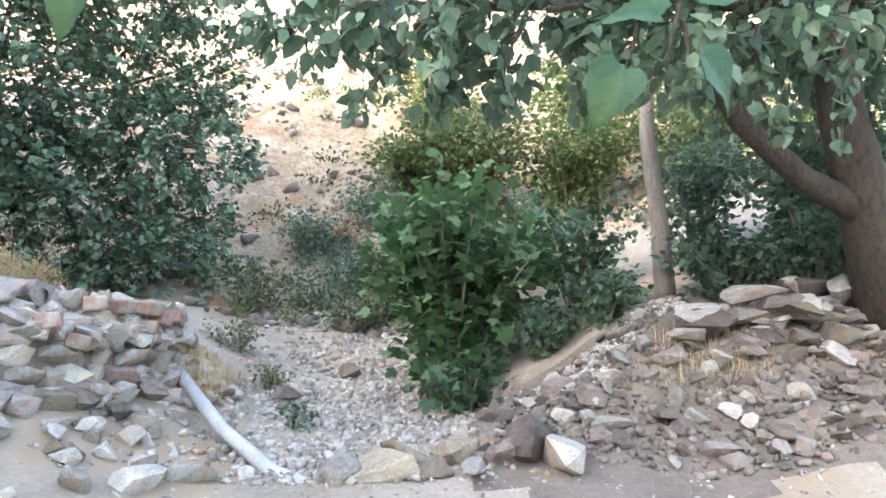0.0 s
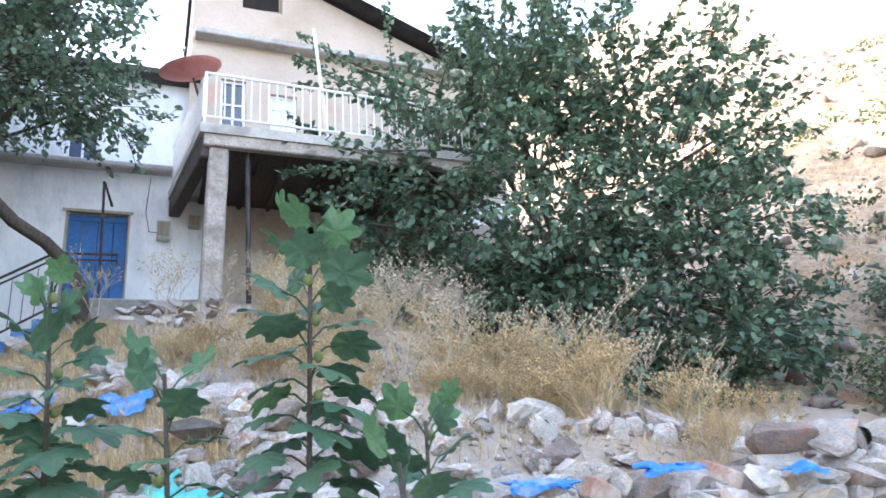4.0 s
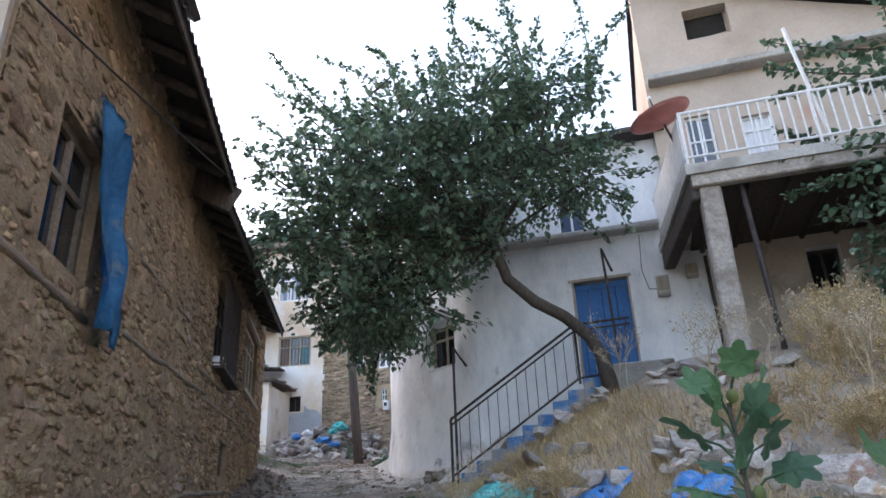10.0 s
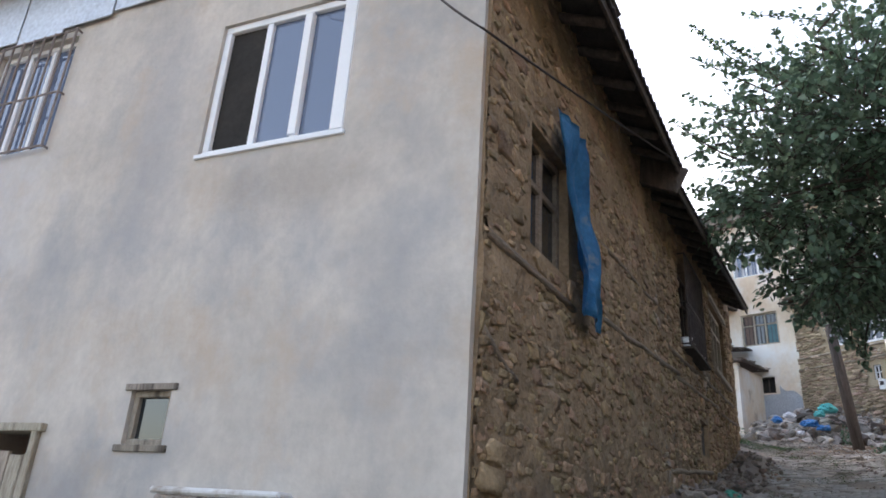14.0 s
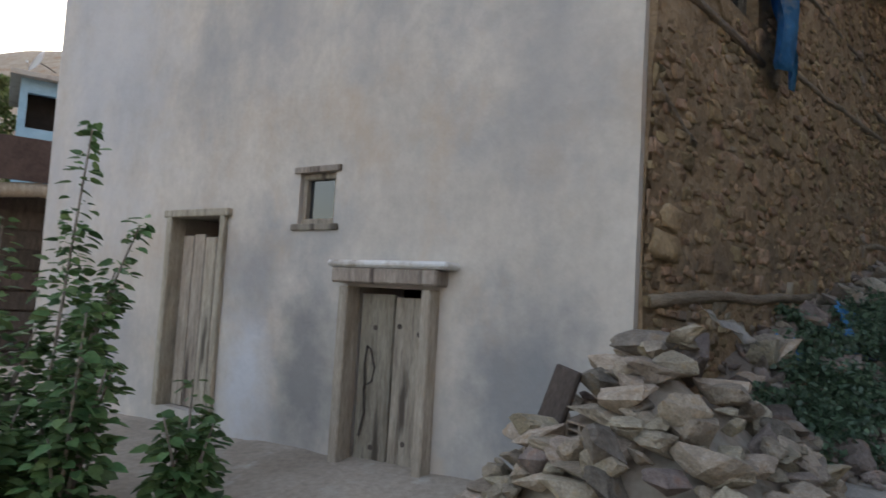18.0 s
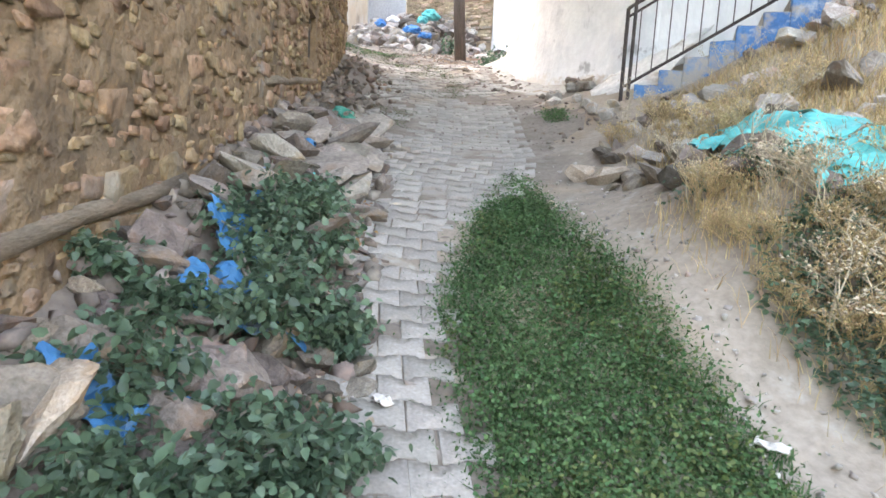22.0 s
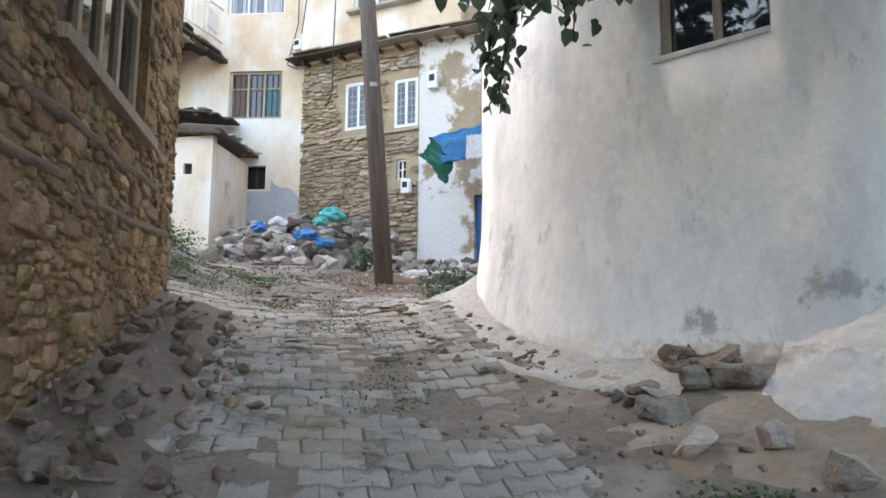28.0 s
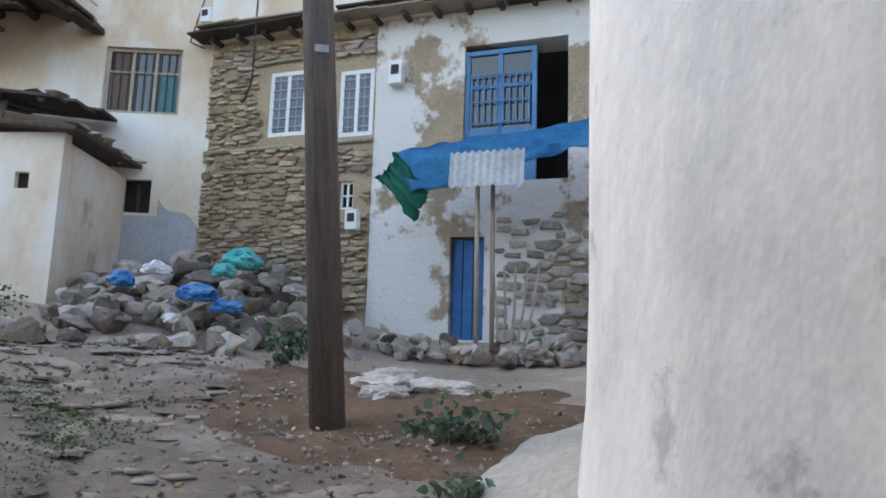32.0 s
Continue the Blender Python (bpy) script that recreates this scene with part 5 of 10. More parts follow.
plank_door(cream_house, -1.65, 5.95, 0.6, 1.75, 0.1, "door_brown", 3, "reddish brown plank door beside the shed", 3)
balc = thing("wooden_balcony", 0, 0, 0, 0, "sagging timber balcony with a white metal railing", "balcony")
balc.matrix_basis = cream_house.matrix_basis
for k in range(8):
    part("joist", tube(bmesh.new(), [(-4.4 + 0.55 * k, 0.1, 10.35), (-4.4 + 0.55 * k, -1.65, 10.33)], 0.075, 7), "wood_dark", balc)
for k in range(5):
    part("board", box(bmesh.new(), 4.3 + 0.1 * (k % 2), 0.34, 0.06, -2.55, -0.15 - 0.34 * k, 10.46 + 0.03 * (k % 2), 0.3 * k, 0.01), "wood_dark", balc)
_rb = random.Random(12)
for k in range(30):
    w, z = _rb.uniform(1.0, 2.6), 10.28 - 0.1 * (k % 7)
    part("plank", box(bmesh.new(), w, _rb.uniform(0.14, 0.3), _rb.uniform(0.035, 0.07), -0.55 - w / 2 - _rb.uniform(0, 2.0) + 0.1 * (k % 3), -1.7 + 0.1 * (k % 7) + _rb.uniform(-0.05, 0.12), z, _rb.uniform(-4, 4), 0.008, ry=_rb.uniform(-2, 2), rx=_rb.uniform(-8, 8)), _rb.choice(("wood_dark", "wood_old", "wood_dark")), balc)
for k in range(16):
    u = (k + 0.5) / 16
    w = _rb.uniform(0.35, 0.7)
    part("plank", box(bmesh.new(), _rb.uniform(0.2, 0.34), w, _rb.uniform(0.04, 0.07), -0.5 + 0.42 * u + _rb.uniform(-0.04, 0.06), -1.6 + 1.6 * u, 10.3 - 0.06 * (k % 4), _rb.uniform(-18, 0), 0.008, rx=_rb.uniform(-3, 3), ry=_rb.uniform(-6, 6)), _rb.choice(("wood_dark", "wood_old", "wood_dark")), balc)
part("fascia", boxed(4.3, 0.1, 0.1, -2.7, -1.74, 10.44, bevel=0.02), "wood_old", balc)
part("boarding", boxed(3.2, 0.04, 0.42, -2.6, -0.04, 12.72, bevel=0.008), "door_brown", balc, "red-brown boards")
part("top_rail", tube(bmesh.new(), [(-4.8, -1.6, 11.42), (-0.5, -1.6, 11.42), (-0.1, -0.02, 11.4)], 0.025, 7), "white_metal", balc)
part("bottom_rail", tube(bmesh.new(), [(-4.8, -1.6, 10.62), (-0.5, -1.6, 10.62), (-0.1, -0.02, 10.6)], 0.02, 7), "white_metal", balc)
for k in range(26):
    part("baluster", boxed(0.03, 0.03, 0.8, -0.5 - 0.16 * k, -1.6, 11.02, bevel=0), "white_metal", balc)
for k in range(9):
    part("baluster", boxed(0.03, 0.03, 0.8, -0.5 + 0.044 * k, -1.6 + 0.175 * k, 11.02, bevel=0), "white_metal", balc)
part("panel", boxed(0.03, 0.6, 0.45, -0.16, -0.45, 10.95, bevel=0.004), "plaster_cream", balc)
lean = thing("lean_to_roof", 0, 0, 0, 0, "ramshackle lean-to roof of planks and flat stones on posts", "roof")
lean.matrix_basis = cream_house.matrix_basis
for k in range(7):
    part("plank", box(bmesh.new(), 3.6, 0.28, 0.05, -1.35 + 0.06 * (k % 3), -0.2 - 0.27 * k, 8.72 - 0.05 * k, 0.8 * (k % 2), 0.008, ry=4), "wood_dark", lean)
for k in range(6):
    part("roof_beam", tube(bmesh.new(), [(-2.8 + 0.6 * k, 0.05, 8.72), (-2.8 + 0.6 * k, -1.9, 8.28)], 0.06, 6), "wood_dark", lean)
rs = stone_meshes("flat_stone", "rubble", 4, (1, 0.8, 0.25), 1, 77)
for k in range(14):
    piece("stone", rs[k % 4], lean, pose(-2.6 + 0.22 * k, -1.75 + 0.12 * (k % 3), 8.47 - 0.05, 0, 0, 40 * k) @ Matrix.Scale(0.3 + 0.1 * (k % 3), 4))
for s, x in ((-0.95, 0.1), (-0.72, 0.3)):
    part("post", tube(bmesh.new(), [(s, -1.75, 5.7), (s + x * 0.3, -1.75, 7.0), (s + x, -1.7, 8.35)], [0.11, 0.1, 0.08], 9), "bark_grey", lean, smooth=True)
shed = thing("shed", 0, 0, 0, 0, "small limewashed shed with a stone-weighted roof", "shed")
shed.matrix_basis = cream_house.matrix_basis @ pose(-0.34, -2.05, 0)
part("front_wall", wall_panel(1.0, 5.2, lambda s: 7.72 + 0.05 * s, 0.2, [(0.42, 0.6, 6.98, 7.2)], 0.02, 0.25, seed=2), "plaster_cream", shed)
part("side_wall", boxed(0.2, 1.85, 2.45, 0.9, 1.13, 6.45, bevel=0.02), "plaster_cream", shed)
part("window", boxed(0.18, 0.02, 0.22, 0.51, 0.1, 7.09), "unlit_inside", shed)
part("roof", box(bmesh.new(), 1.35, 2.3, 0.07, 0.55, 0.95, 7.85, 0, 0.015, rx=2, ry=3), "wood_dark", shed)
for k in range(12):
    piece("roof_stone", rs[k % 4], shed, pose(1.12 + 0.05 * (k % 2), -0.1 + 0.17 * k, 7.86, 5, 10, 50 * k) @ Matrix.Scale(0.28 + 0.08 * (k % 3), 4))

# ---- shuttered stone house ----
shuttered_house = house("shuttered_house", SB0, SU, "old stone house with white shuttered windows under a plastered upper storey")
HM = shuttered_house.matrix_basis
part("wall", wall_panel(3.0, 4.5, 10.0, 0.5, [(1.15, 1.82, 8.31, 9.38), (2.4, 2.97, 8.22, 9.28), (2.47, 2.71, 7.1, 7.53)], 0.05, 0.22), "mud_light", shuttered_house)
part("patched_wall", wall_panel(5.6, 4.5, 10.0, 0.5, [(1.4, 2.9, 7.4, 9.45), (1.25, 1.75, 5.2, 6.63)], 0.05, 0.22, seed=4), "patchy_plaster", shuttered_house).matrix_basis = pose(3.0, 0, 0)
part("upper_wall", wall_panel(4.0, 10.0, 13.3, 0.4, [(1.38, 2.99, 11.0, 12.5)], 0.02, seed=6), "plaster_cream", shuttered_house).matrix_basis = pose(0, -0.12, 0)
part("bare_wall", wall_panel(4.6, 10.0, 13.0, 0.4, [(0.9, 2.2, 10.3, 12.2)], 0.06, 0.25, seed=8), "mud_light", shuttered_house).matrix_basis = pose(4.0, 0.05, 0)
# core: near-black sheet added as the shade inside
part("core", boxed(8.4, 0.1, 8.5, 4.3, 1.5, 9.0), "unlit_inside", shuttered_house)
bm = bmesh.new()
vs = [bm.verts.new(p) for p in ((-0.3, -0.75, 13.35), (8.8, -0.75, 13.35), (8.8, 3.5, 14.3), (-0.3, 3.5, 14.3))]
bm.faces.new(vs)
bmesh.ops.solidify(bm, geom=bm.faces[:], thickness=0.12)
part("roof", bm, "roof_dark", shuttered_house)
for k in range(12):
    part("rafter", tube(bmesh.new(), [(-0.1 + 0.72 * k, -0.62, 13.2), (-0.1 + 0.72 * k, 0.1, 13.28)], 0.06, 7), "wood_dark", shuttered_house)
for s, w, z, h in ((1.15, 0.67, 8.31, 1.07), (2.4, 0.57, 8.22, 1.06)):
    win = framed_window(shuttered_house, s, z, w, h, 0.0, "pvc", "glass_dark", 2, 1, 0.07, "white framed window with pale slatted shutters")
    for q in range(2):
        part("shutter_leaf", boxed(w / 2 - 0.09, 0.02, h - 0.16, w * (0.27 + 0.46 * q), 0.022, h / 2, bevel=0.003), "shutter_blue", win)
        part("upright", boxed(0.022, 0.02, h - 0.18, w * (0.27 + 0.46 * q), 0.008, h / 2, bevel=0.003), "shutter_grey", win)
        for k in range(6):
            part("slat", boxed(w / 2 - 0.1, 0.02, 0.026, w * (0.27 + 0.46 * q), 0.004, 0.15 + (h - 0.3) * k / 5, bevel=0.003), "shutter_grey", win)
framed_window(shuttered_house, 2.47, 7.1, 0.24, 0.43, 0.05, "pvc", "unlit_inside", 2, 2, 0.035, "small broken white window")
framed_window(shuttered_house, 1.38, 11.0, 1.61, 1.5, -0.06, "pvc", "glass_sky", 3, 1, 0.065, "white plastic three-light window in the upper storey")
part("window_sill", boxed(1.8, 0.2, 0.07, 2.18, -0.2, 10.95, bevel=0.01), "concrete", shuttered_house)
porch = framed_window(shuttered_house, 4.4, 7.4, 1.05, 1.98, 0.05, "blue_light", "glass_dark", 2, 1, 0.07, "blue wooden porch window with iron bars", top_row=0.28)
part("panel", boxed(0.95, 0.03, 0.75, 0.52, 0.02, 0.42), "blue_light", porch)
iron_bars(porch, 0.1, 0.85, 0.85, 0.75, -0.02, 10, "blue_light")
plank_door(shuttered_house, 4.27, 5.2, 0.46, 1.42, 0.1, "blue_paint", 3, "narrow blue plank door at lane level", 5)
eave = thing("storey_eave", 0, 0, 0, 0, "weathered timber and earth eave between the storeys", "eave")
eave.matrix_basis = HM
for k in range(13):
    part("log_end", tube(bmesh.new(), [(0.15 + 0.48 * k, 0.1, 9.98), (0.17 + 0.48 * k, -0.3, 9.95)], 0.045, 8), "wood_dark", eave)
_re = random.Random(31)
for k in range(3):
    s = -0.2 + 0.1 * k
    while s < 6.0:
        w = _re.uniform(0.7, 1.7)
        part("board", box(bmesh.new(), w, 0.46 + 0.05 * k, 0.032, s + w / 2, -0.2 + _re.uniform(-0.05, 0.05), 10.03 + 0.036 * k + _re.uniform(-0.012, 0.012), _re.uniform(-1.5, 1.5), 0.008, ry=_re.uniform(-1.2, 1.2)), _re.choice(("wood_dark", "wood_old", "wood_dark")), eave)
        s += w + _re.uniform(-0.1, 0.05)
log(eave, (-0.3, -0.34, 13.12), (4.6, -0.34, 13.16), 0.07, "wood_old", "roof_log", 71, 0.03)
_p = HM @ Vector((4.6, -0.65, 10.46))
satellite_dish(_p.x, _p.y, _p.z, 0, 0, 0.37, "pvc", "white satellite dish on the upper wall").matrix_basis = Matrix.Translation(_p) @ pose(0, 0, 0, 0, 0, angle_of(SU)) @ pose(0, 0, 0, 68, 20, 0)
for s, z, w, h in ((3.38, 8.92, 0.22, 0.36), (2.78, 6.75, 0.2, 0.3), (-0.1, 10.35, 0.2, 0.26)):
    mb = thing("meter_box", 0, 0, 0, 0, "small pale electricity meter box on the wall", "meter box")
    mb.matrix_basis = HM @ pose(s, -0.12, z)
    part("case", boxed(w, 0.14, h, 0, 0, h / 2, bevel=0.012), "pvc", mb)
    part("dial", boxed(w * 0.55, 0.02, h * 0.4, 0, -0.075, h * 0.6, bevel=0.004), "black_metal", mb)
# the porch awning
awn = thing("porch_awning", 0, 0, 0, 0, "makeshift awning of blue tarpaulin and a corrugated sheet on poles", "awning")
awn.matrix_basis = HM
_t = sheet("tarp", [(4.12, -1.24, 6.98), (6.6, -1.2, 7.5), (6.6, -0.55, 8.02), (3.72, -0.95, 7.62)], 34, 14, -0.05, 0.13, "tarp_sky", "", "", 5)
_t.parent = awn
_t = sheet("tarp_end", [(4.1, -1.02, 6.66), (4.36, -1.22, 6.98), (3.86, -1.14, 7.56), (3.52, -0.92, 7.3)], 18, 16, 0.05, 0.13, "tarp_green", "", "", 8)
_t.parent = awn
tin_roof("corrugated_sheet", awn, 4.68, 5.6, -1.42, 6.98, -1.36, 7.42, "corrugated", 0.018, 0.09, 0.006)
for s, y in ((4.95, -1.1), (5.12, -1.0)):
    part("pole", tube(bmesh.new(), [(s + 0.03, y, 4.75), (s, y, 7.45)], 0.03, 8), "wood_old", awn, smooth=True)
for k in range(5):
    t = thing("leaning_stick", 0, 0, 0, 0, "weathered stick leaning beside the blue door", "stick", "sticks by the door")
    t.matrix_basis = HM @ pose(5.2 + 0.07 * k, -0.9, gz(*(HM @ Vector((5.2 + 0.07 * k, -0.9, 0))).xy), -14, 4 * k - 8, 0)
    part("shaft", tube(bmesh.new(), [(0, 0, 0), (0.02, 0, 0.6), (0, 0, 1.2)], 0.016, 6), "wood_old", t)

# ---- pole and wires ----
pole = thing("utility_pole", -22.15, 4.09, gz(-22.15, 4.09) - 0.2, 0, "weathered dark wooden utility pole standing beside the lane", "pole", rx=4.4, ry=-0.6)
part("shaft", tube(bmesh.new(), [(0, 0, 0), (0, 0, 4.5), (0, 0, 9.5)], [0.125, 0.108, 0.095], 14), "pole_wood", pole, smooth=True)
part("tin_plate", boxed(0.1, 0.01, 0.06, 0.118, -0.02, 2.9, 80), "corrugated", pole)
_pt = pole.matrix_basis @ Vector((0, 0, 9.2))
EAVE = stone_house.matrix_basis
cable("service_cable", [EAVE @ Vector((4.3, -0.55, 6.62)), (-7.45, -0.69, 5.43), (-7.6, -1.18, 6.02), (-7.68, -1.3, 6.1)], 0.009, "black service cable slung from the eave to the plaster wall", sag=0.02)
cable("loose_cable", [grey_house.matrix_basis @ Vector(p) for p in ((4.7, -0.03, 6.55), (4.95, -0.06, 6.22), (5.25, -0.08, 6.1), (5.6, -0.06, 6.28), (5.85, -0.03, 6.6))], 0.006, "thin black cable looped over the white window")
cable("service_cable", [_pt, HM @ Vector((0.2, -0.4, 10.6))], 0.012, "black cable drooping from the pole to the eave", sag=0.3)
cable("service_cable", [HM @ Vector((1.2, -0.5, 13.1)), HM @ Vector((1.1, -0.45, 10.2)), HM @ Vector((1.0, -0.3, 9.2)), HM @ Vector((0.7, -0.1, 8.9))], 0.014, "slack black cable hanging down the stone front", sag=0.05)
cable("service_cable", [cream_house.matrix_basis @ Vector(p) for p in ((1.7, -0.05, 13.2), (1.72, -0.06, 11.0), (1.5, -0.08, 10.0), (1.75, -0.08, 9.9))], 0.012, "black cable running down the cream corner")


# ---- plants ----
LEAF = np.array([(0, 0, 0), (0, 0.4, -0.03), (0, 1.0, -0.1), (0.2, -0.05, 0.05), (0.4, 0.25, 0.08), (0.27, 0.66, 0.03), (-0.2, -0.05, 0.05), (-0.4, 0.25, 0.08), (-0.27, 0.66, 0.03)])
LEAF_F = np.array([(0, 3, 4, 1), (1, 4, 5, 2), (0, 1, 7, 6), (1, 2, 8, 7)])
NARROW = LEAF * np.array([0.55, 1, 1])


def lobed_leaf():
    """A five-lobed fig leaf, 1 long: a ring round the vein's middle, slightly cupped."""
    rad = [0.3, 0.5, 0.6, 0.46, 0.62, 0.76, 0.7, 0.5, 0.68, 0.86, 0.94, 0.86, 0.68, 0.5, 0.7, 0.76, 0.62, 0.46, 0.6, 0.5]
    ang = [-88, -66, -44, -22, -4, 12, 28, 44, 62, 80, 90, 100, 118, 136, 152, 168, 184, 202, 224, 246]
    v = [(0, 0.3, 0.0)]
    for r, a in zip(rad, ang):
        v.append((r * 0.78 * math.cos(radians(a)), 0.3 + r * 0.76 * math.sin(radians(a)), -0.2 * r * r + 0.06 + 0.05 * math.cos(3 * radians(a))))
    n = len(rad)
    return np.array(v), np.array([(0, 1 + k, 1 + (k + 1) % n) for k in range(n)])


FIG, FIG_F = lobed_leaf()


def fine_leaf():
    """A fig leaf seen close: five scalloped lobes, ribs raised, edges wavy, cupped along the midrib."""
    n, rings = 60, 4
    v = [(0, 0.22, 0.0)]
    for i in range(1, rings + 1):
        q = i / rings
        for k in range(n):
            a = radians(-90 + 360 * k / n)
            lobe = 0.0
            for mid, wide, size in ((90, 28, 0.95), (34, 27, 0.88), (146, 27, 0.88), (-22, 30, 0.72), (202, 30, 0.72), (-62, 26, 0.5), (242, 26, 0.5)):
                d = (math.degrees(a) - mid + 180) % 360 - 180
                lobe = max(lobe, size * math.exp(-(d / wide) ** 2 * 0.55))
            r = max(lobe, 0.6) * (1 + 0.025 * math.sin(k * 2.6))
            r = q * r if q < 1 else r
            x, y = r * math.cos(a), 0.22 + r * math.sin(a) * 0.82
            rib = max(math.exp(-(((math.degrees(a) - m + 180) % 360 - 180) / 7) ** 2) for m in (90, 38, 142, -12, 192))
            v.append((x * 0.8, y, 0.1 * abs(x) - 0.26 * (x * x + (y - 0.3) ** 2) - 0.018 * rib * (1 - 0.4 * q) + 0.03 * q * q * math.sin(7 * a + 1.0)))
    f = [(0, 1 + k, 1 + (k + 1) % n) for k in range(n)]
    for i in range(rings - 1):
        b = 1 + i * n
        for k in range(n):
            f += [(b + k, b + n + k, b + n + (k + 1) % n), (b + k, b + n + (k + 1) % n, b + (k + 1) % n)]
    return np.array(v), np.array(f)


FIG_FINE, FIG_FINE_F = fine_leaf()


def frames_for(dirs, ups, sizes):
    """Rotation and scale for leaves: y along dirs, z near ups."""
    y = dirs / np.linalg.norm(dirs, axis=1, keepdims=True)
    x = np.cross(y, ups)
    x /= np.linalg.norm(x, axis=1, keepdims=True) + 1e-9
    z = np.cross(x, y)
    return np.stack([x, y, z], -1) * sizes[:, None, None]


def leaf_mesh(name, pos, dirs, ups, sizes, mat, tmpl=LEAF, faces=LEAF_F):
    R = frames_for(np.asarray(dirs, float), np.asarray(ups, float), np.asarray(sizes, float))
    v = np.einsum("nij,kj->nki", R, tmpl) + np.asarray(pos)[:, None, :]
    f = faces[None] + (np.arange(len(pos)) * len(tmpl))[:, None, None]
    return mesh_np(name, v.reshape(-1, 3), f.reshape(-1, faces.shape[1]), mat)


def limb_path(a, b, rnd, bend=0.15, n=5):
    a, b = Vector(a), Vector(b)
    L = (b - a).length
    o = Vector((rnd.uniform(-1, 1), rnd.uniform(-1, 1), rnd.uniform(0.0, 1))) * bend * L
    return [a.lerp(b, k / n) + o * math.sin(math.pi * k / n) for k in range(n + 1)]


def leafy_tree(name, label, trunk, trunk_r, clumps, leaves, size, leaf_mat, bark, seed, shoots=(), tmpl=LEAF, droop=0.3, category="tree"):
    """trunk: points; clumps: (x, y, z, radius); leaves a clump per cubic-ish measure; shoots: (base, tip) with leaves along."""
    rs = np.random.RandomState(seed)
    rnd = random.Random(seed)
    t = thing(name, *trunk[0], 0, label, category)
    inv = t.matrix_basis.inverted()

    def loc(p):
        return inv @ Vector(p)

    part("trunk", tube(bmesh.new(), [loc(p) for p in trunk], trunk_r, 12), bark, t, smooth=True)
    top = Vector(trunk[-1])
    P, D, S = [], [], []
    tw = bmesh.new()
    for cx, cy, cz, r in clumps:
        c = Vector((cx, cy, cz))
        pts = limb_path(top, c, rnd, 0.12)
        r0 = trunk_r[-1] * 0.42
        part("limb", tube(bmesh.new(), [loc(p) for p in pts], [r0 * (1 - 0.13 * k) for k in range(len(pts))], 7), bark, t, smooth=True)
        m = int(leaves * r * r)
        for _ in range(m):
            d = rs.normal(size=3)
            d /= np.linalg.norm(d)
            q = np.array(c) + d * r * np.array([1, 1, 0.8]) * rs.uniform(0.25, 1.0) ** 0.5
            out = q - np.array(c)
            tip = q + (out / (np.linalg.norm(out) + 1e-6) + np.array([0, 0, 0.25 - droop]) + rs.normal(size=3) * 0.35) * rs.uniform(0.2, 0.5) * min(1.0, r)
            tube(tw, [loc(Vector(q * 0.75 + np.array(c) * 0.25)), loc(q), loc(tip)], [0.014, 0.009, 0.004], 3, False)
            for k in range(14):
                u = rs.uniform(0, 1)
                P.append(q + (tip - q) * u + rs.normal(size=3) * 0.07)
                dd = (tip - q) * 0.8 + rs.normal(size=3) * 0.3 + np.array([0, 0, -droop * 0.6])
                D.append(dd)
                S.append(size * rs.uniform(0.6, 1.25))
    for a, b in shoots:
        a, b = np.array(a), np.array(b)
        L = np.linalg.norm(b - a)
        bend = rs.normal(size=3) * 0.08 * L
        path = [a + (b - a) * k / 8 + bend * math.sin(math.pi * k / 8) for k in range(9)]
        tube(tw, [loc(p) for p in path], [0.022 - 0.002 * k for k in range(9)], 5, False)
        for k in range(int(L * 70)):
            u = rs.uniform(0.05, 1)
            P.append(a + (b - a) * u + bend * math.sin(math.pi * u) + rs.normal(size=3) * 0.09 * (1.3 - u))
            D.append(rs.normal(size=3) * 0.7 + (b - a) / L * 0.7 + np.array([0, 0, -0.25]))
            S.append(size * rs.uniform(0.6, 1.15) * (1.15 - 0.35 * u))
    tagged(part("twig_spray", tw, bark, t), kind="stuff")
    P = np.array(P) - np.array(trunk[0])
    ups = np.array([0, 0, 1.0]) + rs.normal(size=(len(P), 3)) * 0.45
    me = leaf_mesh("crown", P, np.array(D), ups, np.array(S), leaf_mat, tmpl)
    ob = new("crown", me)
    ob.parent = t
    tagged(ob, kind="stuff")
    return t


# the tree leaning from the stairs over the lane
_b = (-13.5, 6.38, gz(-13.5, 6.38) - 0.15)
_rs = np.random.RandomState(5)
_cl = [(-13.6, 4.4, 8.0, 1.25), (-14.6, 3.6, 7.6, 1.35), (-15.6, 3.2, 7.3, 1.2), (-14.3, 2.4, 7.2, 1.15), (-13.4, 3.0, 7.9, 1.2), (-15.2, 4.6, 8.5, 1.2), (-13.2, 5.4, 8.4, 1.1), (-12.9, 6.1, 8.0, 0.8), (-14.4, 3.2, 8.9, 1.15), (-13.6, 1.9, 7.9, 0.9), (-15.0, 2.6, 6.3, 0.85), (-15.8, 3.1, 6.2, 0.8), (-16.6, 3.4, 6.6, 0.85), (-17.3, 3.5, 6.6, 0.6), (-14.2, 1.4, 7.0, 0.75), (-13.0, 4.2, 9.2, 0.9), (-12.4, 5.3, 9.3, 0.7), (-16.3, 4.6, 8.6, 0.9), (-14.6, 3.4, 6.3, 0.9), (-15.4, 2.2, 7.7, 0.8)]
_sh = [((-14.0 + _rs.uniform(-1.6, 1.6), 3.8 + _rs.uniform(-1.8, 1.8), 8.8), (-13.9 + _rs.uniform(-2.2, 2.0), 3.7 + _rs.uniform(-2.8, 2.6), _rs.uniform(9.2, 10.8))) for _ in range(26)]
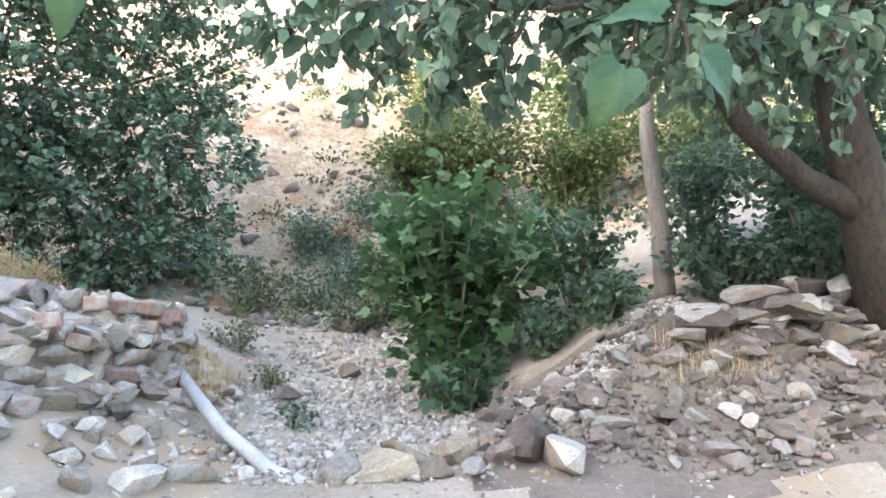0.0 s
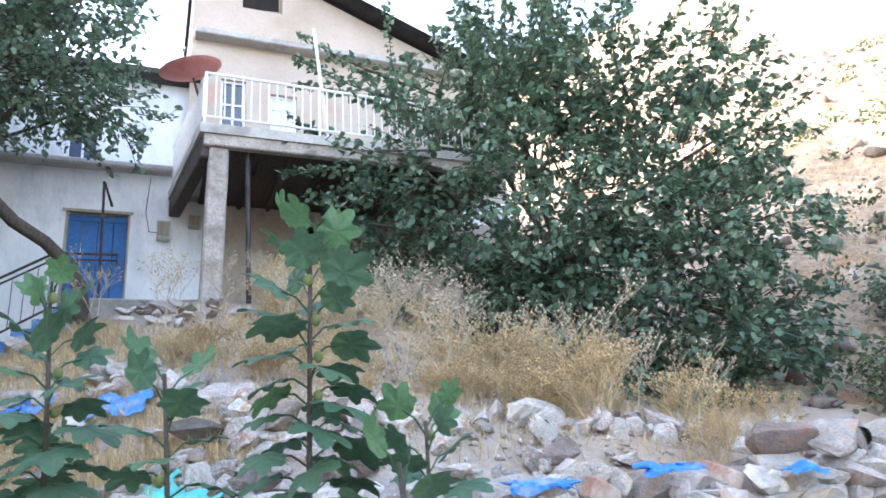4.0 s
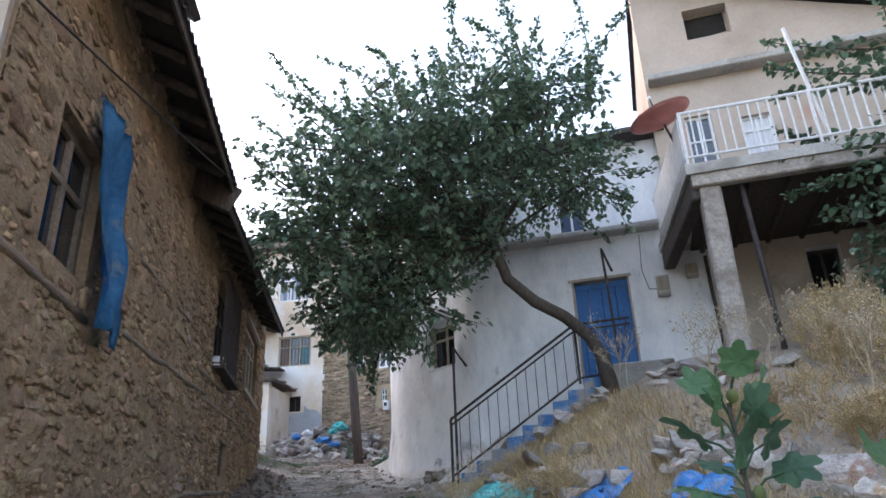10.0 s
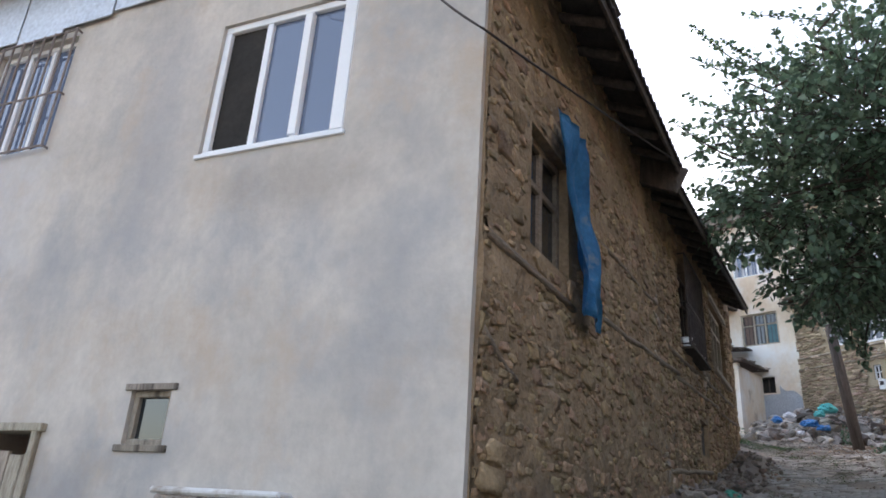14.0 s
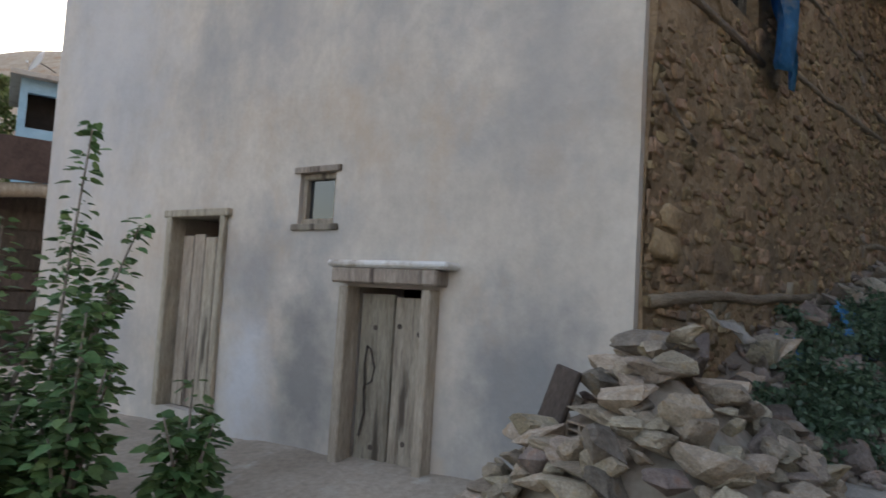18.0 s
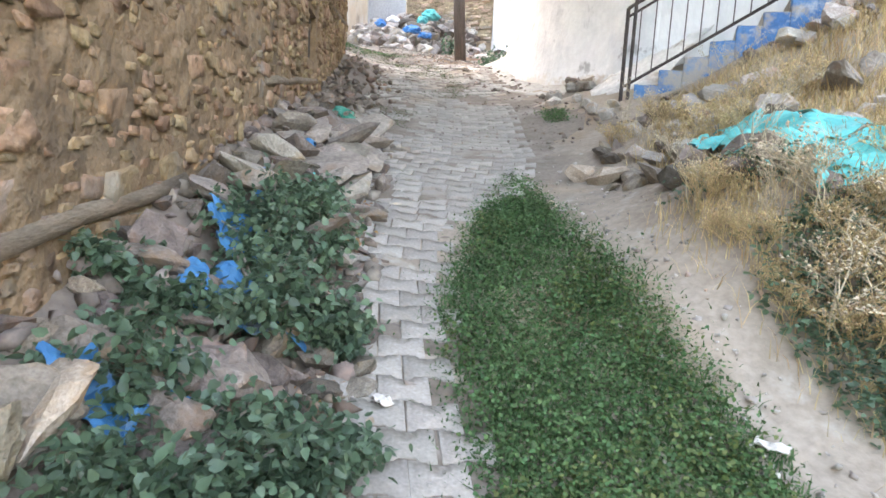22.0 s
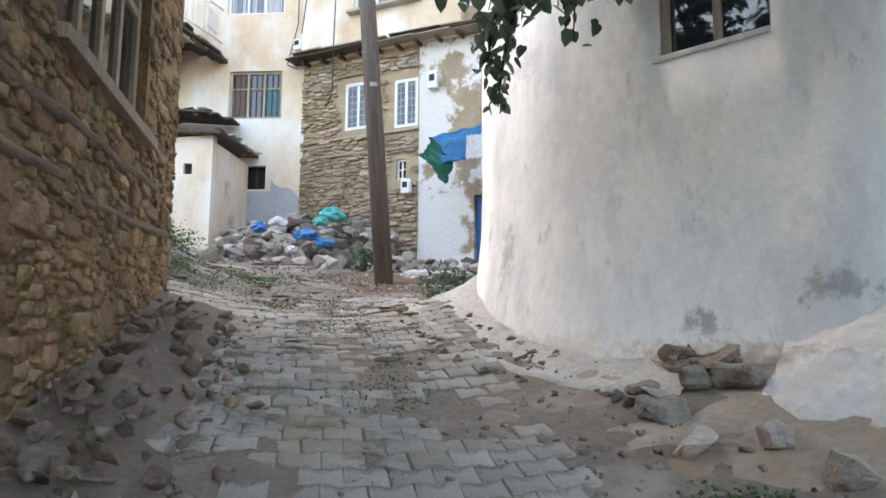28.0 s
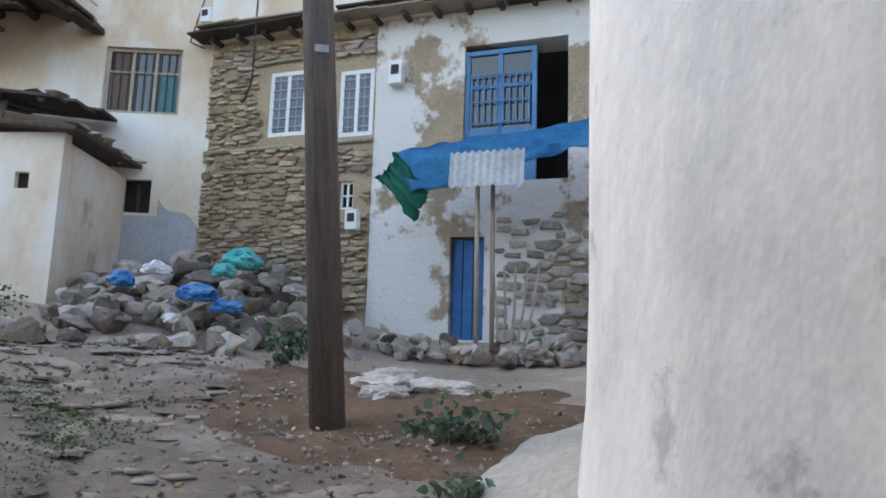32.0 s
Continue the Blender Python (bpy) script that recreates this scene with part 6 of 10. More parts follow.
_sh += [((-15.5, 3.4, 7.8), (-16.2 - 0.25 * k, 2.2 + 0.35 * k, 8.6 + 0.25 * (k % 4))) for k in range(9)]
_sh += [((-16.6, 3.5, 6.5), (-17.45, 3.45, 5.55)), ((-17.2, 3.6, 6.5), (-17.5, 3.5, 5.9)), ((-17.1, 3.7, 6.5), (-17.0, 3.65, 5.85)), ((-17.2, 3.6, 6.3), (-17.38, 3.4, 5.28)), ((-13.9, 1.6, 7.6), (-13.4, 0.5, 8.2)), ((-14.3, 1.6, 7.2), (-14.3, 0.7, 7.5)), ((-15.8, 3.0, 6.2), (-16.2, 3.0, 5.4)), ((-15.2, 2.7, 6.2), (-15.2, 2.7, 5.2)), ((-13.5, 5.2, 8.0), (-12.9, 6.3, 6.9)), ((-13.2, 5.6, 8.0), (-12.5, 6.6, 7.4))]
_sh += [((-13.5, 5.0, 9.4), (-13.78, 4.19, 12.2)), ((-13.3, 5.6, 9.4), (-13.4, 5.07, 12.1)), ((-13.0, 6.0, 9.3), (-12.75, 6.25, 11.7)), ((-12.9, 6.3, 9.3), (-12.25, 6.95, 11.2)), ((-14.4, 2.6, 9.3), (-14.42, 0.95, 10.7)), ((-14.2, 3.5, 9.4), (-14.22, 2.66, 11.0)), ((-14.0, 4.2, 9.5), (-13.92, 3.81, 11.0)), ((-14.5, 2.2, 8.9), (-14.42, 0.75, 9.3)), ((-14.5, 2.2, 8.0), (-14.42, 0.7, 8.1)), ((-14.5, 1.9, 7.2), (-14.42, 0.7, 6.8)), ((-14.3, 2.6, 8.6), (-14.4, 0.9, 10.0)), ((-13.55, 5.2, 9.3), (-13.7, 4.4, 11.6)), ((-13.3, 5.5, 9.3), (-13.45, 5.2, 11.4)), ((-14.4, 2.8, 9.2), (-14.4, 1.4, 10.3))]
leafy_tree("lane_tree", "leafy green tree leaning out over the lane from the stairs", [_b, (-13.62, 6.32, 5.2), (-13.72, 6.2, 5.52), (-13.74, 5.8, 5.84), (-13.72, 5.3, 6.05), (-13.95, 4.95, 6.5), (-13.9, 4.7, 7.1)], [0.14, 0.112, 0.104, 0.098, 0.098, 0.094, 0.082], _cl, 84, 0.102, "leaf_tree", "bark", 3, _sh)

# the dense tree below the balcony
_bt = [(-8.0, 11.2, 4.2, 1.5), (-9.4, 10.4, 5.2, 1.6), (-6.6, 11.4, 4.6, 1.6), (-7.6, 10.6, 6.2, 1.7), (-9.2, 9.6, 6.9, 1.4), (-6.0, 12.0, 6.4, 1.6), (-8.0, 11.6, 8.2, 1.7), (-5.4, 12.6, 4.2, 1.2), (-9.9, 9.0, 6.0, 1.0), (-6.6, 12.0, 8.4, 1.5), (-5.0, 12.8, 7.4, 1.2), (-9.2, 11.0, 9.0, 1.3), (-7.0, 10.4, 3.6, 1.2), (-8.6, 10.0, 4.4, 1.1), (-5.4, 11.8, 3.4, 1.0), (-7.8, 11.0, 10.0, 1.2), (-6.0, 11.2, 3.1, 1.0), (-5.4, 11.7, 5.3, 1.3), (-7.4, 10.1, 5.0, 1.2), (-4.6, 12.4, 5.6, 1.0), (-4.7, 12.0, 3.8, 0.9), (-6.4, 11.0, 2.6, 0.7), (-5.2, 12.4, 8.6, 1.1)]
_rs = np.random.RandomState(8)
_sh = [((-7.6 + _rs.uniform(-2, 2), 11 + _rs.uniform(-1, 1), 7.5), (-7.6 + _rs.uniform(-3.2, 3.2), 10.6 + _rs.uniform(-2.0, 1), _rs.uniform(8.5, 11.5))) for _ in range(20)]
_sh += [((-9.0, 9.8, 6.6 + 0.35 * k), (-10.6 - 0.1 * k, 7.6 + 0.2 * k, 6.6 + 0.65 * k)) for k in range(6)]
_sh += [((-6.2, 12, 6.0), (-4.0 + 0.2 * k, 12.2, 6.4 + 0.5 * k)) for k in range(4)]
leafy_tree("dense_tree", "dense dark green tree filling the gap below the balcony", [(-7.6, 11.6, gz(-7.6, 11.6) - 0.2), (-7.5, 11.5, 3.8), (-7.6, 11.3, 5.2)], [0.22, 0.19, 0.15], _bt, 52, 0.122, "leaf_bush", "bark", 12, _sh)


def broad_leaf(d, up, size):
    """One large heart-shaped leaf, folded along its midrib, drooping, with a rippled edge."""
    d = Vector(d).normalized()
    side = d.cross(Vector(up)).normalized()
    nrm = side.cross(d)
    bm = bmesh.new()
    rows = []
    for i in range(13):
        u = i / 12
        half = 0.46 * math.sin(math.pi * min(1.0, u + 0.04) ** 0.62) ** 0.85 * (1 - 0.25 * u)
        row = []
        for j in range(-5, 6):
            v = j / 5
            z = 0.3 * abs(v) * half - 0.3 * u * u + 0.03 * math.sin(9 * u + 2 * v) * abs(v) + 0.012 * math.cos(26 * (u - 0.4 * abs(v)))
            row.append(bm.verts.new((d * (u - 0.1 * abs(v) * (1 - u)) + side * v * half + nrm * z) * size))
        rows.append(row)
    for a, b in zip(rows, rows[1:]):
        for j in range(10):
            bm.faces.new((a[j], a[j + 1], b[j + 1], b[j]))
    return bm


# the old tree at the head of the walk, its boughs across the view
_ob = [(3.2, 5.6, 4.9, 0.7), (1.8, 4.9, 4.4, 0.75), (0.7, 4.8, 4.25, 0.7), (-0.3, 4.9, 4.15, 0.55), (2.6, 6.4, 5.2, 0.9), (4.2, 6.4, 5.2, 0.9), (3.6, 7.4, 5.6, 1.0), (1.2, 6.2, 5.4, 0.8), (0.0, 5.8, 5.2, 0.7), (5.0, 5.6, 4.6, 0.9), (-1.2, 5.2, 4.5, 0.5), (4.6, 7.6, 4.4, 0.7)]
_sh = [((-0.2, 4.9, 4.2), (-0.75, 4.7, 3.35)), ((0.5, 4.8, 4.1), (0.4, 4.7, 3.5)), ((1.7, 4.8, 4.2), (1.65, 4.7, 3.45)), ((1.4, 4.9, 4.2), (1.1, 4.8, 3.5)), ((2.3, 4.9, 4.2), (2.4, 4.8, 3.3)), ((3.0, 5.2, 4.4), (2.9, 5.0, 3.3)), ((3.6, 5.2, 4.4), (3.5, 5.0, 3.2)), ((0.1, 5.0, 4.2), (-0.1, 5.0, 3.5))]
leafy_tree("old_tree", "old thick-trunked tree on the stone bank, boughs hanging low", [(4.3, 6.75, gz(4.3, 6.75) - 0.2), (3.95, 6.45, 3.1), (3.6, 6.15, 4.0), (3.5, 6.0, 5.0)], [0.32, 0.25, 0.2, 0.17], _ob, 75, 0.14, "leaf_tree", "bark", 21, _sh, droop=0.5)
_bough = part("bough", tube(bmesh.new(), [(3.95, 6.45, 3.1), (3.2, 6.2, 3.4), (2.6, 6.0, 3.85), (2.1, 5.7, 4.4)], [0.16, 0.12, 0.1, 0.07], 10), "bark", smooth=True)
_old = bpy.data.objects["old_tree"]
_bough.parent = _old
_bough.matrix_parent_inverse = _old.matrix_basis.inverted()
# twigs of the old tree that hang close over the walker's head
for twig, leaves in (([(1.8, 4.9, 4.6), (1.1, 3.0, 4.3), (0.65, 1.7, 3.3), (0.5, 1.36, 2.45), (0.42, 1.3, 2.2)], [(0.33, 1.27, 2.18, -0.5, 0.0, -0.9), (0.5, 1.3, 2.22, 0.5, 0.2, -0.5), (0.5, 1.32, 2.36, 0.9, 0.0, 0.3), (0.43, 1.34, 2.33, -0.6, 0.2, 0.2)]), ([(0.2, 4.8, 4.4), (-0.4, 3.0, 4.2), (-0.65, 1.6, 3.2), (-0.68, 1.28, 2.5), (-0.7, 1.2, 2.35)], [(-0.7, 1.2, 2.32, -0.4, 0, -0.8), (-0.78, 1.2, 2.4, -0.8, 0.1, -0.2), (-0.64, 1.2, 2.38, 0.8, 0.1, -0.3)])):
    _tw = part("branch", tube(bmesh.new(), twig, [0.03, 0.02, 0.01, 0.005, 0.003], 6), "bark", smooth=True)
    _tw.parent = _old
    _tw.matrix_parent_inverse = _old.matrix_basis.inverted()
    for x, y, z, dx, dy, dz in leaves:
        ob = part("leaf", broad_leaf((dx, dy, dz), (0.1, -0.9, 0.5), 0.135), "leaf_broad", smooth=True)
        ob.parent = _old
        ob.matrix_basis = _old.matrix_basis.inverted() @ Matrix.Translation((x, y, z))
# thin grey trunk behind the bank
leafy_tree("slim_tree", "slim pale-trunked tree standing behind the stone bank", [(2.5, 8.0, gz(2.5, 8.0) - 0.15), (2.45, 8.0, 3.3), (2.36, 8.05, 4.4), (2.4, 8.1, 5.4)], [0.13, 0.105, 0.095, 0.07], [(2.4, 8.1, 5.9, 0.8), (1.7, 8.4, 5.5, 0.6), (3.1, 8.5, 5.7, 0.7)], 24, 0.11, "leaf_yellow", "bark_grey", 31)


def bush(name, label, x, y, w, h, leaves, size, mat, seed, tmpl=LEAF, faces=LEAF_F, stems=9, bark="bark_grey", lift=0.0, up=0.0):
    """A shrub: stems fanning up from the ground, leaves in tiers along and around them, thinner outside."""
    rs = np.random.RandomState(seed)
    z = gz(x, y) - 0.05 + up
    t = thing(name, x, y, z, 0, label, "bush")
    P, D, S = [], [], []
    bm = bmesh.new()
    for s in range(stems):
        a = rs.uniform(0, 2 * math.pi)
        reach = w / 2 * rs.uniform(0.25, 1.0)
        top = np.array([reach * math.cos(a), reach * math.sin(a), h * (1 - 0.45 * (reach / (w / 2)) ** 2) * rs.uniform(0.75, 1.0)])
        base = top * np.array([0.12, 0.12, 0])
        pts = [base + (top - base) * k / 5 + np.array([0, 0, 0.1 * h * math.sin(math.pi * k / 5)]) for k in range(6)]
        tube(bm, pts, [(0.03 - 0.004 * k) * min(1.0, w / 1.8) for k in range(6)], 5, False)
        for k in range(leaves // stems):
            u = rs.uniform(0.06, 1.05) ** 0.85
            c = base + (top - base) * u + np.array([0, 0, 0.1 * h * math.sin(math.pi * min(1, u))])
            off = rs.normal(size=3) * np.array([0.16, 0.16, 0.12]) * (w / 2.2)
            P.append(c + off)
            D.append(off * 1.5 + rs.normal(size=3) * 0.25 + np.array([0, 0, -0.15 + lift]) + top * 0.1)
            S.append(size * rs.uniform(0.55, 1.2))
    tagged(part("stalk_spray", bm, bark, t), kind="stuff")
    P = np.array(P)
    P[:, 2] = np.maximum(P[:, 2], 0.06)
    me = leaf_mesh("foliage", P, np.array(D) + 1e-6, np.array([0, 0, 1.0]) + rs.normal(size=(len(P), 3)) * 0.5, np.array(S), mat, tmpl, faces)
    ob = new("foliage", me)
    ob.parent = t
    tagged(ob, kind="stuff")
    return t


bush("fig_bush", "bushy green fig growing in the stony gully", 0.05, 9.3, 2.6, 3.2, 2600, 0.19, "leaf_young", 41, FIG, FIG_F, 16)
bush("fig_bush", "low fig shoots at the foot of the gully bush", 0.25, 8.4, 1.3, 0.75, 160, 0.17, "leaf_fig", 42, FIG, FIG_F, 8)
bush("low_bush", "low green bush on the gully bank", 1.75, 9.4, 1.5, 1.8, 520, 0.13, "leaf_fig", 43, FIG, FIG_F, 8)
bush("low_bush", "grey-green shrub up the gully", -2.2, 13.4, 2.6, 1.3, 1300, 0.08, "leaf_bush", 44)
bush("low_bush", "grey-green shrub up the gully", -0.6, 13.6, 2.4, 1.4, 1300, 0.08, "leaf_bush", 45)
for k, (x, y, w, h, n) in enumerate([(0.4, 16.4, 4.2, 2.7, 5200), (2.7, 15.4, 3.2, 2.0, 3600), (1.6, 14.4, 2.2, 1.2, 1800), (-1.0, 17.4, 3.0, 1.6, 2400), (-0.6, 19.4, 4.0, 2.6, 3600), (5.2, 14.2, 4.0, 2.6, 4600), (3.6, 17.4, 4.6, 2.8, 4000), (7.2, 13.4, 3.0, 1.8, 2400), (8.8, 15.5, 4.6, 3.2, 3600), (7.0, 19.0, 4.6, 3.0, 3000)]):
    bush("hill_bush", "sunlit yellow-green bush on the hillside", x, y, w, h, n, 0.13, "leaf_yellow", 146 + k, stems=20)
bush("low_bush", "dusty green shrub in the gully bed", -3.4, 12.3, 2.0, 0.8, 1100, 0.07, "scrub", 171, stems=12)
bush("low_bush", "dusty green shrub in the gully bed", -1.2, 12.0, 2.4, 0.9, 1400, 0.08, "scrub", 172, stems=14)
bush("low_bush", "grey-green shrub up the gully", 0.4, 12.4, 2.0, 1.5, 1300, 0.09, "leaf_bush", 173, stems=12)
bush("low_bush", "leafy shrub on the gully bank", 1.6, 11.2, 1.8, 1.7, 900, 0.12, "leaf_bush", 174, stems=10)
bush("low_bush", "olive weed beside the wall end", -2.9, 9.6, 1.2, 0.5, 500, 0.05, "scrub", 175, stems=10)
bush("low_bush", "olive weed beside the wall end", -2.2, 8.8, 0.8, 0.4, 300, 0.05, "scrub", 176, stems=8)
bush("low_bush", "rust-brown dead weed on the gully side", -1.4, 14.6, 2.0, 0.6, 900, 0.07, "rust_weed", 177, stems=12)
bush("low_bush", "rust-brown dead weed on the gully side", -2.6, 15.6, 2.2, 0.6, 900, 0.07, "rust_weed", 178, stems=12)
for k, (x, y, w, h) in enumerate([(-2.1, 14.6, 2.4, 1.2), (-1.2, 13.9, 2.2, 1.1), (-3.0, 15.3, 2.2, 1.2), (-0.8, 15.4, 2.6, 1.4), (-1.9, 16.4, 2.4, 1.2)]):
    bush("low_bush", "dusty green bramble spreading up the gully side", x, y, w, h, 1300, 0.085, ("leaf_bush", "scrub")[k % 2], 300 + k, stems=13)
bush("bank_bush", "dark green bramble on top of the stone bank", 4.6, 8.3, 3.0, 1.6, 2600, 0.11, "leaf_bush", 49, stems=16)
bush("bank_bush", "dark green bramble on top of the stone bank", 3.4, 9.2, 2.4, 1.8, 1800, 0.1, "leaf_bush", 50)
for k, (x, y, w, h) in enumerate([(3.0, 7.5, 1.3, 0.8), (3.9, 7.4, 1.5, 1.0), (4.9, 7.2, 1.5, 1.0), (5.9, 7.4, 1.5, 1.0), (1.9, 8.6, 1.2, 0.9), (1.2, 9.0, 1.0, 0.8)]):
    bush("bank_bush", "dark green bramble on top of the stone bank", x, y, w, h, 900, 0.1, "leaf_bush", 180 + k, stems=12)
bush("low_bush", "small leafy weed beside the white pipe", -1.6, 7.4, 0.7, 0.4, 160, 0.06, "leaf_bush", 51, stems=6)
bush("lane_weed", "low leafy weed at the foot of the pole", -21.5, 4.75, 0.9, 0.35, 260, 0.07, "leaf_bush", 52, stems=7)
bush("lane_weed", "low leafy weed by the corner of the white house", -20.6, 4.2, 0.6, 0.22, 140, 0.06, "leaf_bush", 53, stems=6)
bush("lane_weed", "green weed growing by the rubble heap", -25.6, 1.4, 1.6, 0.5, 1200, 0.04, "grass_green", 54, stems=8)
bush("lane_weed", "green weed growing out of the rubble heap", -24.5, 4.3, 0.7, 0.6, 260, 0.07, "leaf_bush", 55, stems=6)
for k, (x, y, w, h, up) in enumerate([(-8.75, 0.0, 0.6, 0.25, 0.1), (-9.2, 0.1, 0.7, 0.3, 0.1), (-10.2, 0.28, 0.8, 0.4, 0.15), (-10.7, 0.35, 0.8, 0.42, 0.15), (-11.2, 0.45, 0.7, 0.4, 0.1), (-11.7, 0.5, 0.6, 0.32, 0.1), (-12.3, 0.6, 0.5, 0.25, 0.05), (-9.5, 0.42, 0.5, 0.2, 0), (-10.3, 0.52, 0.5, 0.22, 0), (-8.5, 0.15, 0.5, 0.2, 0.05), (-13.1, 0.65, 0.4, 0.2, 0.05), (-9.9, -0.05, 0.5, 0.25, 0.3), (-10.9, 0.1, 0.5, 0.25, 0.3), (-9.3, 0.05, 0.55, 0.3, 0.2), (-9.5, -0.1, 0.5, 0.25, 0.32), (-9.1, 0.2, 0.5, 0.28, 0.1), (-8.7, -0.1, 0.55, 0.25, 0.2), (-10.75, 0.42, 0.6, 0.45, 0.15), (-11.0, 0.35, 0.5, 0.5, 0.15), (-9.95, -0.28, 0.45, 0.22, 0.45), (-8.95, 0.15, 0.6, 0.28, 0.12), (-9.4, 0.3, 0.6, 0.26, 0.06), (-8.6, 0.05, 0.5, 0.22, 0.12), (-10.1, 0.4, 0.5, 0.3, 0.08), (-9.05, -0.02, 0.5, 0.26, 0.25)]):
    bush("wall_weed", "dark green creeping weed over the wall-foot rubble", x, y, w, h, 1500, 0.038, "leaf_bush", 60 + k, stems=9, up=up)


def fig_sapling(x, y, h, leaves, size, seed, lean=(0, 0), top=False):
    """A young fig: one stem, big lobed leaves on stalks, smaller to the top, a few green fruits."""
    rs = np.random.RandomState(seed)
    z = gz(x, y) - 0.05
    h = h - z if top else h
    t = thing("fig_sapling", x, y, z, 0, "young fig tree with large lobed green leaves", "plant")
    pts = [np.array([lean[0] * u * u, lean[1] * u * u, h * u]) for u in np.linspace(0, 1, 7)]
    part("stem", tube(bmesh.new(), pts, [0.015 - 0.0013 * k for k in range(7)], 7), "bark", t, smooth=True)
    for k in range(leaves):
        u = 0.28 + 0.72 * (k + rs.uniform(0, 0.6)) / leaves
        u = min(u, 1.0)
        a = k * 2.4 + rs.uniform(-0.4, 0.4)
        c = np.array([lean[0] * u * u, lean[1] * u * u, h * u])
        up = 0.35 + 0.9 * max(0, (u - 0.75) / 0.25)
        d = np.array([math.cos(a), math.sin(a), up])
        L = 0.17 * (1.25 - u * 0.75)
        e = c + d * L
        part("stalk", tube(bmesh.new(), [c, c + d * L * 0.5 + np.array([0, 0, 0.02]), e], 0.004, 4), "leaf_fig", t)
        s = size * rs.uniform(0.75, 1.15) * (1.0 - 0.35 * max(0, (u - 0.7) / 0.3))
        me = leaf_mesh("leaf", np.zeros((1, 3)), np.array([d * np.array([0.8, 0.8, 0.5]) + np.array([0, 0, -0.45 + 1.1 * max(0, u - 0.75) * 4])]), np.array([[0.75 * d[0] + 0.25 * rs.normal(), 0.75 * d[1] + 0.25 * rs.normal(), 0.8]]), np.array([s]), "leaf_young" if u > 0.93 or k % 9 == 0 else "leaf_fig", FIG_FINE, FIG_FINE_F)
        me.polygons.foreach_set("use_smooth", [True] * len(me.polygons))
        ob = new("leaf", me)
        ob.parent = t
        ob.matrix_basis = Matrix.Translation(Vector(e))
        if k % 5 == 2:
            bm = bmesh.new()
            bmesh.ops.create_icosphere(bm, subdivisions=2, radius=0.018, matrix=Matrix.Translation(Vector(c + d * 0.03)) @ Matrix.Diagonal((1, 1, 1.25, 1)))
            part("fruit", bm, "leaf_yellow", t, smooth=True)
    return t


fig_sapling(-4.98, 2.55, 3.0, 60, 0.172, 71, (0.12, -0.1), top=True)
fig_sapling(-5.9, 2.15, 2.85, 48, 0.172, 72, (0.15, -0.15), top=True)
fig_sapling(-5.35, 2.3, 2.55, 26, 0.17, 73, (0.03, -0.1), top=True)
fig_sapling(-4.75, 2.95, 2.35, 30, 0.175, 74, top=True)
fig_sapling(-4.4, 2.4, 2.2, 16, 0.17, 75, (-0.1, 0.05), top=True)
fig_sapling(-6.5, 2.5, 2.4, 18, 0.17, 76, top=True)


def sapling(x, y, h, seed):
    """A bushy young mulberry: whippy stems with pointed leaves in two ranks."""
    rs = np.random.RandomState(seed)
    z = gz(x, y) - 0.05
    t = thing("mulberry_sapling", x, y, z, 0, "whippy mulberry sapling with heart-shaped leaves", "plant")
    P, D, S = [], [], []
    for s in range(7):
        a = rs.uniform(0, 6.28)
        L = h * (1.0 if s == 0 else rs.uniform(0.4, 0.8))
        lean_ = 0.06 if s == 0 else 0.26
        tip = np.array([math.cos(a) * L * lean_, math.sin(a) * L * lean_, L])
        pts = [tip * u * np.array([u ** 0.3, u ** 0.3, 1]) for u in np.linspace(0.001, 1, 7)]
        part("stem", tube(bmesh.new(), pts, [0.014 - 0.0015 * k for k in range(7)], 5), "bark_grey", t)
        for k in range(int(L * 115)):
            u = rs.uniform(0.1, 1.03)
            c = tip * u * np.array([u ** 0.3, u ** 0.3, 1])
            b = rs.uniform(0, 6.28)
            d = np.array([math.cos(b), math.sin(b), -0.1])
            P.append(c + d * rs.uniform(0.02, 0.2) * (1.25 - u))
            D.append(d + rs.normal(size=3) * 0.2)
            S.append(0.078 * rs.uniform(0.6, 1.3) * (1.25 - 0.4 * u))
    me = leaf_mesh("foliage", np.array(P), np.array(D), np.array([0, 0, 1.0]) + rs.normal(size=(len(P), 3)) * 0.4, np.array(S), "leaf_sapling")
    ob = new("foliage", me)
    ob.parent = t
    tagged(ob, kind="stuff")


sapling(-6.35, -3.6, 2.15, 81)
sapling(-6.2, -3.1, 1.15, 82)
sapling(-6.15, -3.9, 1.6, 83)
sapling(-5.95, -3.4, 1.0, 84)
sapling(-6.65, -2.75, 0.75, 85)
sapling(-5.75, -3.8, 0.8, 86)


# grass and dry stalks
def inside(px, py, poly):
    n, hit = len(poly), np.zeros(len(px), bool)
    for i in range(n):
        (x1, y1), (x2, y2) = poly[i], poly[(i + 1) % n]
        hit ^= ((y1 > py) != (y2 > py)) & (px < (x2 - x1) * (py - y1) / (y2 - y1 + 1e-12) + x1)
    return hit


